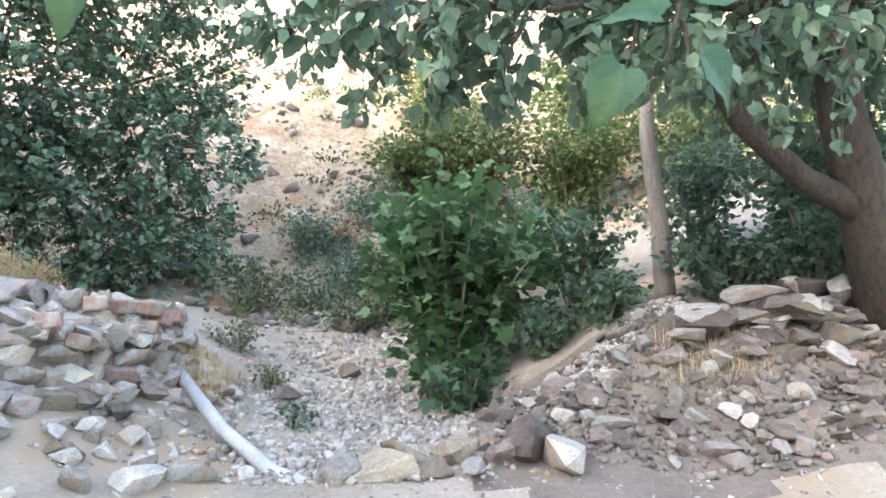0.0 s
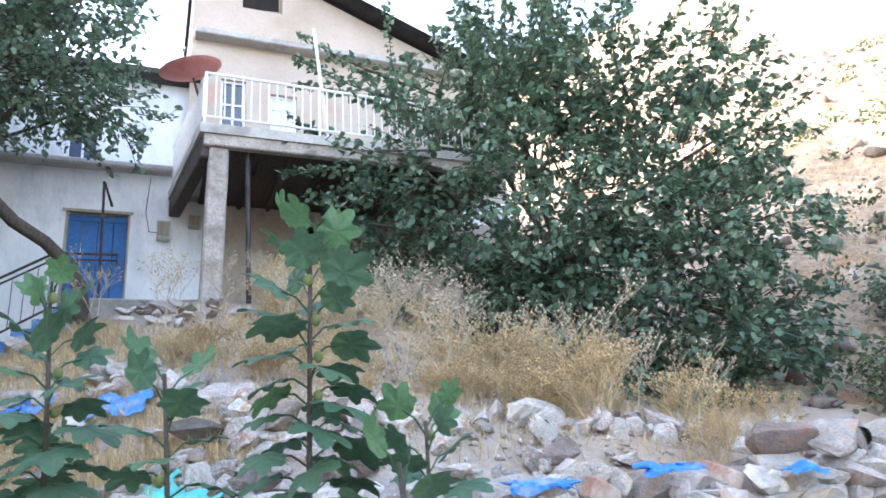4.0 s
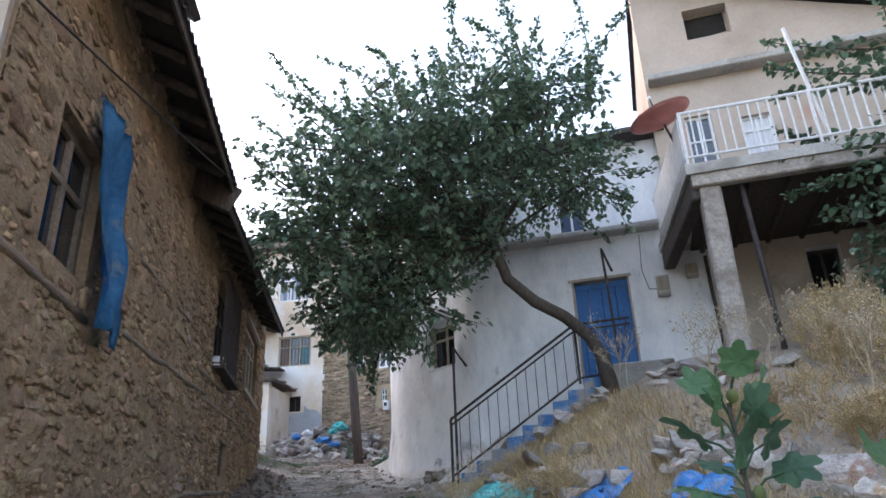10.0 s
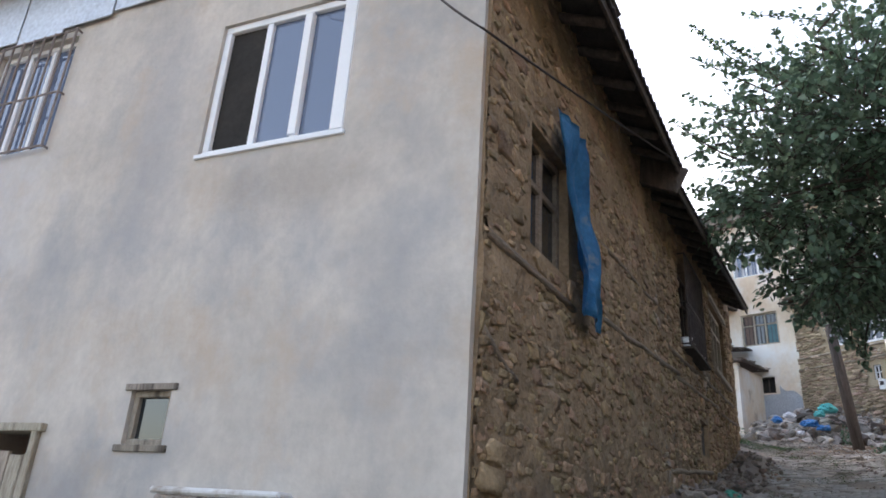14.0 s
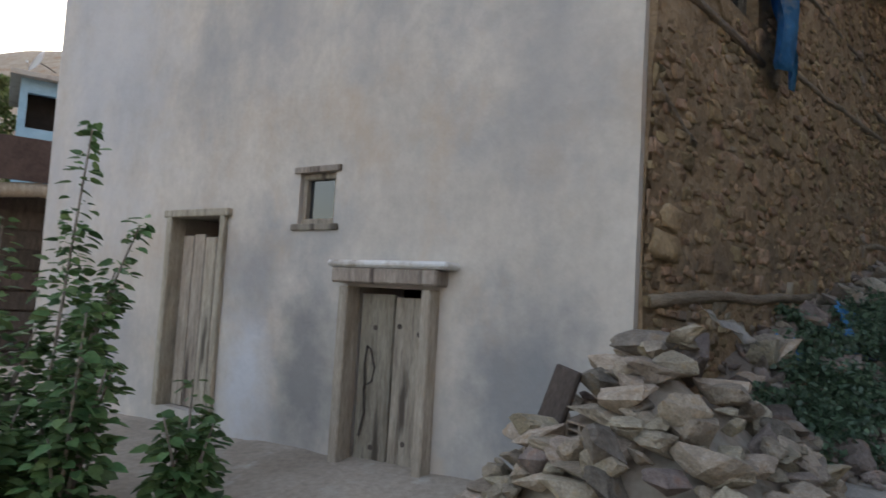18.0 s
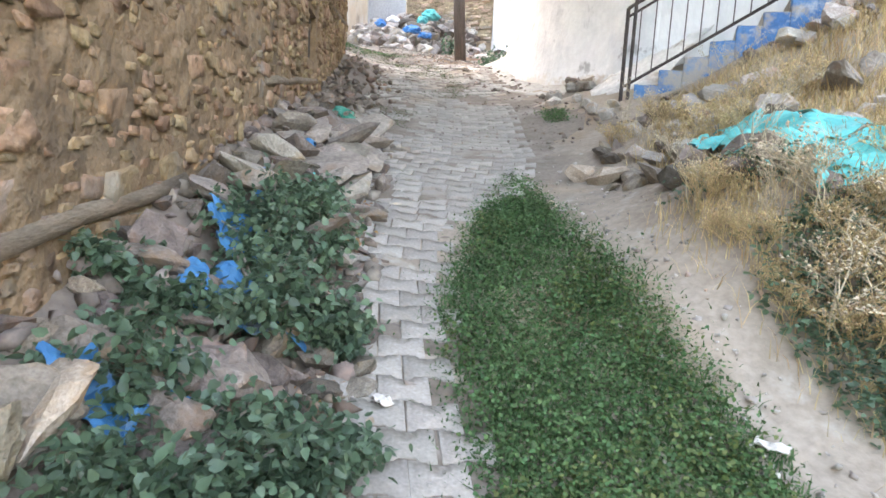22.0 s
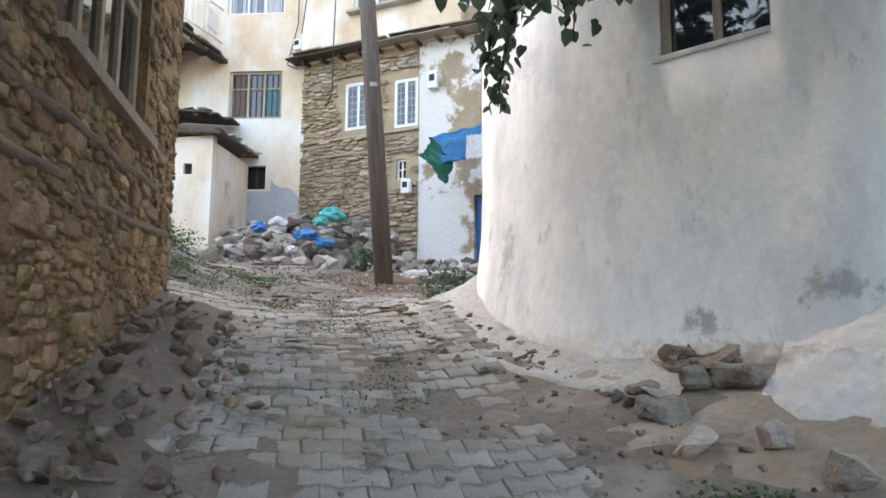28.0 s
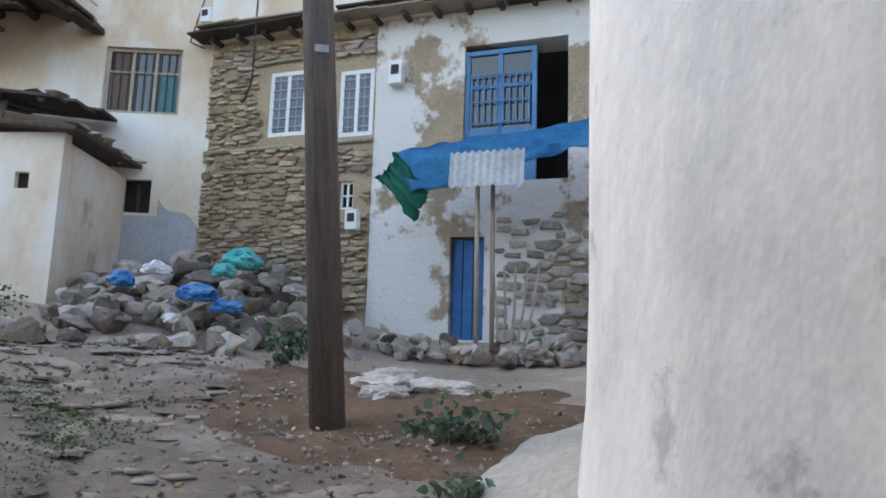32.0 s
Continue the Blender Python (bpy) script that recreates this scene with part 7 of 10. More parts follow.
def blades(name, label, category, poly, count, h, w, mat, seed, spread=0.5, clumpy=0.0, ragged=0.12):
    rs = np.random.RandomState(seed)
    xs, ys = [p[0] for p in poly], [p[1] for p in poly]
    px, py = rs.uniform(min(xs) - 0.2, max(xs) + 0.2, count * 3), rs.uniform(min(ys) - 0.2, max(ys) + 0.2, count * 3)
    k = inside(px + rs.normal(size=len(px)) * ragged, py + rs.normal(size=len(px)) * ragged, poly)
    if clumpy:
        k &= np.array([noise.noise(Vector((a * 1.4, b * 1.4, seed))) > -0.35 + clumpy * 0.5 * rs.uniform(-1, 1) for a, b in zip(px, py)])
    px, py = px[k][:count], py[k][:count]
    n = len(px)
    pz = heights(px, py)
    a = rs.uniform(0, 2 * np.pi, n)
    L = h * rs.uniform(0.45, 1.15, n)
    dx, dy = np.cos(a), np.sin(a)
    lean_ = rs.uniform(0.1, spread, n) * L
    base = np.stack([px, py, pz - 0.02], -1)
    side = np.stack([-dy, dx, np.zeros(n)], -1) * w / 2
    mid = base + np.stack([dx * lean_ * 0.35, dy * lean_ * 0.35, L * 0.6], -1)
    tip = base + np.stack([dx * lean_, dy * lean_, L], -1)
    v = np.stack([base - side, base + side, mid + side * 0.8, mid - side * 0.8, tip], 1).reshape(-1, 3)
    i = np.arange(n) * 5
    f = np.concatenate([np.stack([i, i + 1, i + 2], -1), np.stack([i, i + 2, i + 3], -1), np.stack([i + 3, i + 2, i + 4], -1)])
    return tagged(new(name, mesh_np(name, v, f, mat)), label, category, kind="stuff")


STRIP = [(-6.9, 1.0), (-6.9, 1.55), (-8.3, 1.75), (-9.5, 2.0), (-10.5, 2.05), (-11.6, 2.1), (-13.4, 2.4), (-12.2, 1.75), (-10.8, 1.15), (-9.4, 0.95), (-8.4, 0.88)]
blades("grass", "patch of short green grass between the paving and the path", "grass", STRIP, 36000, 0.055, 0.008, "grass_green", 91, 1.5, ragged=0.09)
def leaf_carpet(name, label, category, poly, count, size, mat, seed, ragged=0.1, high=0.05, patchy=None):
    """Small leaves lying close over the ground."""
    rs = np.random.RandomState(seed)
    xs, ys = [p[0] for p in poly], [p[1] for p in poly]
    px, py = rs.uniform(min(xs), max(xs), count * 3), rs.uniform(min(ys), max(ys), count * 3)
    k = inside(px + rs.normal(size=len(px)) * ragged, py + rs.normal(size=len(px)) * ragged, poly)
    if patchy is not None:
        k &= np.array([noise.noise(Vector((a * 1.1, b * 1.1, seed))) > patchy for a, b in zip(px, py)])
    px, py = px[k][:count], py[k][:count]
    n = len(px)
    P = np.stack([px, py, heights(px, py) + rs.uniform(0.01, high, n)], -1)
    return tagged(new(name, leaf_mesh(name, P, rs.normal(size=(n, 3)) * np.array([1, 1, 0.4]) + 1e-3, np.array([0, 0, 1.0]) + rs.normal(size=(n, 3)) * 0.5, size * rs.uniform(0.6, 1.3, n), mat)), label, category, kind="stuff")


leaf_carpet("clover", "small clover leaves among the short grass", "clover", STRIP, 46000, 0.017, "grass_green", 191, 0.07)
leaf_carpet("clover", "paler clover leaves in patches of the short grass", "clover", STRIP, 9000, 0.02, "leaf_yellow", 196, 0.07, 0.055, 0.0)
leaf_carpet("verge_weeds", "low green weeds along the foot of the bank", "weeds", [(-7.0, 2.5), (-7.0, 3.0), (-9.5, 3.1), (-11.2, 2.95), (-11.2, 2.7), (-9.0, 2.6)], 6500, 0.032, "leaf_bush", 92, 0.1, 0.13, 0.06)
leaf_carpet("lane_grass", "sparse grass tufts among the far paving stones", "grass", [(-20.5, 2.0), (-25, 0.8), (-25, 2.0), (-21, 3.2)], 7000, 0.018, "grass_green", 93, 0.15, 0.05, 0.15)
leaf_carpet("lane_grass", "sparse grass tufts among the far paving stones", "grass", [(-20.6, 1.5), (-22, 0.6), (-24, 0.4), (-22, 1.9)], 6000, 0.018, "grass_green", 94, 0.15, 0.06, 0.1)
TERR = [(-4.2, 6.3), (-5.2, 4.9), (-7.5, 4.2), (-10.5, 5.2), (-11.0, 6.6), (-9.5, 9.0), (-6.0, 9.4), (-4.2, 8.6)]
blades("dry_grass", "dry golden grass on the terrace", "dry grass", TERR, 7000, 0.2, 0.006, "dry_grass", 95, 2.2, 2.6)
blades("dry_grass", "short dry straw on the bank", "dry grass", [(-9.5, 3.2), (-10.5, 3.0), (-12.8, 3.3), (-14.4, 4.4), (-13.4, 6.0), (-11, 5.6), (-8.5, 4.4)], 13000, 0.16, 0.006, "dry_grass", 96, 1.6, 2.0)
blades("dry_grass", "dry straw along the bank edge", "dry grass", [(-7.4, 3.0), (-8.5, 3.1), (-10.5, 3.0), (-11.2, 3.1), (-9.0, 4.4), (-7.0, 4.2)], 9000, 0.17, 0.006, "dry_grass", 97, 1.4, 1.6)
blades("dry_grass", "dry straw on the gully slope", "dry grass", [(-4, 14), (6, 11), (9, 18), (-6, 22)], 12000, 0.16, 0.014, "dry_grass", 98, 1.4, 2.2)
blades("dry_grass", "pale straw on the stone bank", "dry grass", [(2.0, 6.4), (2.9, 6.2), (2.9, 7.0), (2.0, 7.0)], 600, 0.22, 0.006, "dry_grass", 99, 0.8)
blades("dry_grass", "dead straw hanging at the wall end", "dry grass", [(-3.3, 7.4), (-2.6, 7.2), (-2.5, 8.2), (-3.2, 8.3)], 1500, 0.3, 0.006, "dry_grass", 100, 0.9)


def thistle(x, y, h, seed, mat="thistle", stems=2, depth=4, r0=0.006, label="tall dead branching thistle, pale and dry", wide=0.2):
    """A dead branching weed: wiry stems that fork, with small seed heads."""
    rnd = random.Random(seed)
    z = gz(x, y) - 0.03
    t = thing("dead_weed", x, y, z, 0, label, "weed", "dead weeds on the terrace")
    bm, heads = bmesh.new(), []

    def grow(p, d, L, r, left):
        q = p + d * L
        tube(bm, [p, p.lerp(q, 0.5) + Vector((rnd.uniform(-1, 1), rnd.uniform(-1, 1), 0)) * 0.06 * L, q], [r, r * 0.85, r * 0.7], 3, False)
        if left == 0:
            heads.append(q)
            return
        for k in range(3):
            a = rnd.uniform(0, 6.28)
            nd = (d + Vector((math.cos(a), math.sin(a), rnd.uniform(0.0, 0.5))) * rnd.uniform(0.5, 0.9)).normalized()
            grow(p.lerp(q, rnd.uniform(0.35, 1.0)), nd, L * rnd.uniform(0.5, 0.75), r * 0.68, left - 1)

    for _ in range(stems):
        grow(Vector((rnd.uniform(-0.1, 0.1), rnd.uniform(-0.1, 0.1), 0)), Vector((rnd.uniform(-wide, wide), rnd.uniform(-wide, wide), 1)).normalized(), h * 0.42, r0, depth)
    tagged(part("stalk_spray", bm, mat, t), kind="stuff")
    hv = np.array([(1, 0, 0), (-0.5, 0.87, 0), (-0.5, -0.87, 0), (0, 0, 1.4), (0, 0, -1.0)])
    hf = np.array([(0, 1, 3), (1, 2, 3), (2, 0, 3), (1, 0, 4), (2, 1, 4), (0, 2, 4)])
    sz = np.array([rnd.uniform(0.006, 0.014) for _ in heads])
    hv = hv[None] * sz[:, None, None] + np.array([tuple(q) for q in heads])[:, None, :]
    ob = new("seed_spray", mesh_np("seed_spray", hv.reshape(-1, 3), (hf[None] + (np.arange(len(heads)) * 5)[:, None, None]).reshape(-1, 3), mat))
    ob.parent = t
    tagged(ob, kind="stuff")
    return t


_made = [thistle(-6.0, 6.6, 1.3, 1), thistle(-6.9, 6.9, 1.1, 2), thistle(-8.0, 6.4, 1.45, 3)]
for k, (x, y) in enumerate([(-5.6, 7.6), (-7.4, 7.4), (-8.6, 5.9), (-9.4, 6.5), (-10.2, 6.3), (-9.9, 5.4), (-12.7, 6.1), (-5.0, 8.4)]):
    copy_thing(_made[k % 3], pose(x, y, gz(x, y) - 0.03, 0, 0, 77 * k))
GOLD = "bushy tangle of golden dead weed"
_gold = [thistle(-5.6, 6.5, 0.95, 11, "dry_grass", 7, 4, 0.006, GOLD, 0.7), thistle(-6.4, 7.2, 0.8, 12, "dry_grass", 7, 4, 0.006, GOLD, 0.9), thistle(-4.9, 7.0, 0.85, 13, "dry_grass", 7, 4, 0.006, GOLD, 0.8)]
_r = random.Random(44)
for k in range(34):
    x, y = _r.uniform(-10.6, -4.2), _r.uniform(5.9, 8.8)
    if y > 5.9 + 0.1 * max(0, -x - 6):
        tall = 0.6 + 1.1 * max(0.0, noise.noise(Vector((x * 0.8, y * 0.8, 3))) + 0.25)
        copy_thing(_gold[k % 3], pose(x, y, gz(x, y) - 0.05, 0, 0, 77 * k) @ Matrix.Diagonal((0.85 * tall, 0.85 * tall, tall * _r.uniform(0.9, 1.5), 1)))
for k in range(26):
    x = _r.uniform(-13.5, -7.2)
    y = (2.75 if x > -11.6 else 3.2) + _r.uniform(0, 0.9)
    copy_thing((_gold + _made[:1])[k % 4], pose(x, y, gz(x, y) - 0.03, 0, 0, 50 * k) @ Matrix.Scale(_r.uniform(0.4, 0.65), 4))["label"] = "pale dead weed on the bank beside the path"
for k in range(30):
    x = _r.uniform(-9.4, -5.2)
    y = 4.7 + 0.28 * (x + 9.4) + _r.uniform(0.0, 1.0)
    copy_thing(_gold[k % 3], pose(x, y, gz(x, y) - 0.05, 0, 0, 63 * k) @ Matrix.Scale(_r.uniform(0.4, 0.75), 4))
for k in range(34):
    x = _r.uniform(-10.9, -8.6)
    y = _r.uniform(2.5, 3.0)
    copy_thing((_gold + _made[:2])[k % 5], pose(x, y, gz(x, y) - 0.03, 0, 0, 50 * k) @ Matrix.Scale(_r.uniform(0.25, 0.5), 4))["label"] = "pale dead weed on the bank beside the path"
leaf_carpet("verge_weeds", "low green weeds between dead stems beside the path", "weeds", [(-8.5, 2.4), (-8.5, 3.0), (-11.0, 3.0), (-11.0, 2.45)], 5000, 0.03, "leaf_bush", 391, 0.1, 0.15, 0.0)
blades("dry_grass", "dry straw between the weeds beside the path", "dry grass", [(-8.5, 2.45), (-8.5, 3.1), (-11.0, 3.1), (-11.0, 2.5)], 3500, 0.16, 0.005, "dry_grass", 397, 1.4, 1.6)
for k, (x, y) in enumerate([(-7.3, 6.1), (-7.7, 6.7), (-6.5, 5.9), (-8.2, 6.4), (-7.0, 6.4), (-5.5, 6.7)]):
    copy_thing(_made[(k + 1) % 3], pose(x, y, gz(x, y) - 0.03, 0, 0, 41 * k) @ Matrix.Diagonal((1.3, 1.3, 1.1, 1)))
for k, (x, y) in enumerate([(-9.5, 2.85), (-9.7, 2.75), (-9.9, 2.9), (-9.2, 2.9), (-9.8, 2.6), (-10.2, 2.8)]):
    copy_thing(_made[k % 3], pose(x, y, gz(x, y) - 0.02, 12 * (k % 3) - 12, 10, 63 * k) @ Matrix.Diagonal((0.9, 0.9, 0.55, 1)))["label"] = "pale grey dead thistle leaning over the path's edge"


# ---- stones ----
def heap(name, label, spots, meshes, size, seed, group="", tilt=25, category="rubble heap", sink=0.25, part_name="stone", height=None):
    """A heap: one thing, each stone a part of its own on shared meshes. spots: (x, y, lift)."""
    rnd = random.Random(seed)
    x0, y0 = spots[0][0], spots[0][1]
    t = thing(name, x0, y0, gz(x0, y0), 0, label, category, group)
    inv = t.matrix_basis.inverted()
    for x, y, up in spots:
        s = size * rnd.choice((0.55, 0.7, 0.85, 1.0, 1.0, 1.25, 1.5))
        m = pose(x, y, gz(x, y) + up + s * (0.5 - sink) * 0.6, rnd.uniform(-tilt, tilt), rnd.uniform(-tilt, tilt), rnd.uniform(0, 360)) @ Matrix.Diagonal((s * rnd.uniform(0.8, 1.25), s * rnd.uniform(0.8, 1.2), s * rnd.uniform(0.8, 1.2), 1))
        piece(part_name, rnd.choice(meshes), t, inv @ m)
    return t


GREY = stone_meshes("stone", "rubble", 8, (1, 0.8, 0.62), 2, 100)
ROCK = stone_meshes("stone", "pale_rock", 8, (1, 0.78, 0.62), 2, 120)
FLAT = stone_meshes("stone", "rubble", 6, (1, 0.75, 0.34), 2, 140)
BANKS = stone_meshes("stone", "bankstone", 8, (1, 0.8, 0.6), 2, 160)
OCHRE = stone_meshes("stone", "ochre_stone", 6, (1, 0.8, 0.55), 2, 180) + stone_meshes("stone", "ochre_stone", 4, (1, 0.75, 0.3), 2, 190)
SLAB = stone_meshes("stone", "slab_stone", 6, (1, 0.7, 0.3), 2, 210)
rnd = random.Random(17)

# dry-stone retaining wall along the terrace
DRY = [Vector(p) for p in ((-7.4, 3.35), (-6.3, 3.6), (-5.3, 4.15), (-4.5, 4.85), (-3.7, 5.65), (-3.25, 6.7), (-3.05, 7.9))]
dry_wall = thing("dry_stone_wall", DRY[3].x, DRY[3].y, 1.0, 0, "loose dry-stone retaining wall of pale grey field stones", "stone wall")
_inv = dry_wall.matrix_basis.inverted()


def along(line, d):
    for a, b in zip(line, line[1:]):
        L = (b - a).length
        if d <= L:
            return a.lerp(b, d / L), (b - a).normalized()
        d -= L
    return line[-1].copy(), (line[-1] - line[-2]).normalized()


total = sum((b - a).length for a, b in zip(DRY, DRY[1:]))
d_ = 0.0
for row in range(8):
    d_ = rnd.uniform(0, 0.2)
    while d_ < total:
        w = rnd.uniform(0.16, 0.42)
        p, u = along(DRY, d_ + w / 2)
        low = Vector((u.y, -u.x))
        zt = 2.0 if p.x < -4.0 else 2.22
        h = 0.19
        z = 0.95 + row * 0.178
        if z < zt:
            q = p + low * (0.32 - 0.05 * row + rnd.uniform(-0.05, 0.05))
            zz = max(z, gz(q.x, q.y) + 0.05)
            m = pose(q.x, q.y, zz, rnd.uniform(-14, 14), rnd.uniform(-14, 14), math.degrees(math.atan2(u.y, u.x)) + rnd.uniform(-18, 18)) @ Matrix.Diagonal((w * 1.02, 0.34, h * 1.75, 1))
            piece("stone", rnd.choice(GREY + ROCK[:4] + BANKS[:2]), dry_wall, _inv @ m)
        d_ += w * 0.93
for k in range(110):
    p, u = along(DRY, rnd.uniform(0.3, total))
    q = p + Vector((u.y, -u.x)) * rnd.uniform(0.02, 0.26)
    m = pose(q.x, q.y, 2.03 - 0.9 * max(0, (q - p).length - 0.02) + rnd.uniform(-0.05, 0.05), rnd.uniform(-25, 25), rnd.uniform(-25, 25), rnd.uniform(0, 360)) @ Matrix.Diagonal((rnd.uniform(0.14, 0.34), 0.26, 0.28, 1))
    piece("stone", rnd.choice(GREY), dry_wall, _inv @ m)
# earth packed behind the stones, darkened for the shadow between them too
bm = bmesh.new()
pv = []
for k in range(25):
    p, u = along(DRY, total * k / 24)
    low = Vector((u.y, -u.x))
    row = []
    for o, z in ((0.42, 0.6), (0.26, 1.2), (0.08, 1.85), (-0.15, 2.03), (-0.6, 2.05)):
        q = p + low * o
        row.append(bm.verts.new((q.x + 0.04 * noise.noise(Vector((q.x * 3, q.y * 3, z))), q.y, z + 0.05 * noise.noise(Vector((q.x * 2, q.y * 2, 5))))))
    pv.append(row)
for a, b in zip(pv, pv[1:]):
    for j in range(4):
        bm.faces.new((a[j], b[j], b[j + 1], a[j + 1]))
_e = part("earth", bm, "dark_shaded_soil", dry_wall, smooth=True)
_e.matrix_parent_inverse = _inv
# bricks set in the wall head, and the mouth of a clay pipe
for k, (x, y, z, rz) in enumerate([(-3.34, 5.8, 1.96, 20), (-3.24, 6.34, 2.16, 30), (-3.12, 6.62, 2.15, 60), (-3.0, 6.95, 2.16, 70), (-2.98, 6.9, 1.98, 15), (-2.94, 7.12, 2.08, 80), (-3.2, 6.05, 1.8, 25), (-2.95, 7.5, 2.1, 95), (-2.98, 7.9, 1.9, 100), (-4.2, 5.0, 2.02, 40), (-4.75, 4.55, 1.98, 60)]):
    b = part("brick", boxed(0.2, 0.17, 0.13, 0, 0, 0, bevel=0.014), "brick", dry_wall)
    b.matrix_basis = _inv @ pose(x, y, z, 6, 4 * k - 12, rz)
bm = tube(bmesh.new(), [(0, 0, 0), (0.14, 0, 0)], 0.06, 14, False)
bmesh.ops.solidify(bm, geom=bm.faces[:], thickness=0.015)
box(bm, 0.01, 0.08, 0.08, 0.1, 0, 0)
b = part("pipe_mouth", bm, "wood_dark", dry_wall)
b.matrix_basis = _inv @ pose(-3.6, 6.1, 2.19, 0, 0, -60)
# loose rocks on the wall head and the terrace edge
EDGE = [Vector(p) for p in ((-7.6, 4.35), (-6.6, 4.75), (-5.9, 5.35), (-5.3, 5.95), (-4.9, 6.5), (-4.3, 7.2), (-4.0, 7.8))]
_el = sum((b - a).length for a, b in zip(EDGE, EDGE[1:]))
heap("loose_rocks", "pale broken rocks lying along the edge of the terrace", [(lambda p: (p.x + rnd.uniform(-0.12, 0.12), p.y + rnd.uniform(-0.12, 0.12), 0.04))(along(EDGE, _el * (k + 0.5) / 17)[0]) for k in range(17)] + [(lambda p: (p.x + rnd.uniform(-0.3, 0.3), p.y + rnd.uniform(-0.3, 0.3), 0.0))(along(EDGE, _el * rnd.random())[0]) for k in range(60)], ROCK + BANKS[:1], 0.24, 5, category="rocks", tilt=25, sink=0.2)
heap("loose_rocks", "broken rocks piled at the straw bank's shoulder", [(rnd.uniform(-9.9, -7.8), rnd.uniform(4.2, 4.9), 0.02) for k in range(26)], ROCK, 0.27, 27, category="rocks", sink=0.2)
heap("loose_rocks", "jumble of pale stones on the head of the retaining wall", [(lambda p, u, o: (p.x - u.y * o, p.y + u.x * o, rnd.uniform(0.0, 0.06)))(*along(DRY, rnd.uniform(0.4, total)), rnd.uniform(-0.1, 0.75)) for _ in range(170)], ROCK + BANKS[:2], 0.17, 25, category="rocks", tilt=40, sink=0.2)
heap("loose_rocks", "broken rocks tumbled below the fig saplings", [(rnd.uniform(-7.6, -4.6), rnd.uniform(3.0, 3.9), rnd.uniform(0, 0.1)) for _ in range(70)], ROCK + BANKS[:2], 0.2, 6, category="rocks")
heap("loose_rocks", "scattered rocks on the straw bank", [(rnd.uniform(-13.6, -8.0), rnd.uniform(3.1, 4.6), 0) for _ in range(40)] + [(-13.2 + rnd.uniform(-0.4, 0.6), 5.6 + rnd.uniform(-0.6, 0.3), 0.05) for _ in range(16)], GREY, 0.24, 7, category="rocks")
heap("loose_rocks", "flat stones below the balcony pillar", [(-11.4 + rnd.uniform(-0.6, 1.2), 6.2 + rnd.uniform(-0.4, 0.6), 0.03) for _ in range(22)], FLAT, 0.3, 8, category="rocks")
heap("loose_rocks", "stones tumbled along the foot of the retaining wall", [(lambda p, u, o: (p.x + u.y * o, p.y - u.x * o, 0.0))(*along(DRY, rnd.uniform(0.8, total)), rnd.uniform(0.4, 1.0)) for _ in range(90)], GREY + BANKS[:3], 0.2, 41, category="rocks", tilt=40)
heap("loose_rocks", "a few stones at the foot of the retaining wall", [(rnd.uniform(-4.0, -1.6), rnd.uniform(4.2, 6.4), 0) for _ in range(16)], GREY, 0.22, 9, category="rocks")

heap("loose_rocks", "stones and clods in the steep bank beside the path", [(rnd.uniform(-13.6, -6.8), 2.75 + rnd.uniform(0, 0.8), 0.0) for _ in range(110)], BANKS + OCHRE[:4], 0.2, 29, category="rocks", tilt=40)
heap("loose_rocks", "rubble banked against the side of the stairs", [(-14.9 + 1.7 * u + rnd.uniform(-0.25, 0.35), 4.1 + 2.4 * u + rnd.uniform(-0.4, 0.2), 0.0) for u in [rnd.random() for _ in range(24)]], BANKS + OCHRE, 0.17, 30, category="rocks", tilt=40, sink=0.6)
# the stone bank on the other side of the gully
def bank_spot():
    x = rnd.uniform(0.3, 6.6)
    return x, 5.45 + rnd.uniform(0, 1.5) + 0.3 * max(0, 2.2 - x), rnd.uniform(0, 0.05)


heap("stone_bank", "tumbled bank of brown-grey stones and earth", [bank_spot() for _ in range(290)], BANKS + GREY[:2], 0.19, 11, category="stone bank", tilt=35, sink=0.35)
_m = []
for _ in range(2200):
    x, y, up = bank_spot()
    s = rnd.choice((0.05, 0.07, 0.09, 0.12))
    _m.append(pose(x, y, gz(x, y) + 0.015, rnd.uniform(0, 360), rnd.uniform(0, 40), rnd.uniform(0, 360)) @ Matrix.Scale(s, 4))
tagged(new("bank_chips", joined_copies("bank_chips", stone_meshes("chip", "bankstone_joined", 4, (1, 0.8, 0.6), 1, 210), _m, "bankstone_joined")), "small brown stones and clods on the bank", "gravel", kind="stuff")
def slope_spot():
    u, v = rnd.random(), rnd.random()
    return 0.7 + 1.9 * u, 6.6 + 0.9 * u + (1.1 - 0.5 * u) * v, 0.0


heap("stone_bank", "broken stones lying on the gully side of the bank", [slope_spot() for _ in range(150)], BANKS + GREY[:3], 0.13, 71, category="stone bank", tilt=40, sink=0.3)
_m = []
for _ in range(1800):
    x, y, up = slope_spot()
    _m.append(pose(x, y, gz(x, y) + 0.012, rnd.uniform(0, 360), rnd.uniform(0, 40), rnd.uniform(0, 360)) @ Matrix.Scale(rnd.choice((0.03, 0.05, 0.07, 0.09)), 4))
for _ in range(2600):
    x, y = rnd.uniform(-10.5, -3.6), rnd.uniform(4.3, 8.0)
    _m.append(pose(x, y, gz(x, y) + 0.01, rnd.uniform(0, 360), rnd.uniform(0, 40), rnd.uniform(0, 360)) @ Matrix.Scale(rnd.choice((0.02, 0.03, 0.05, 0.08)), 4))
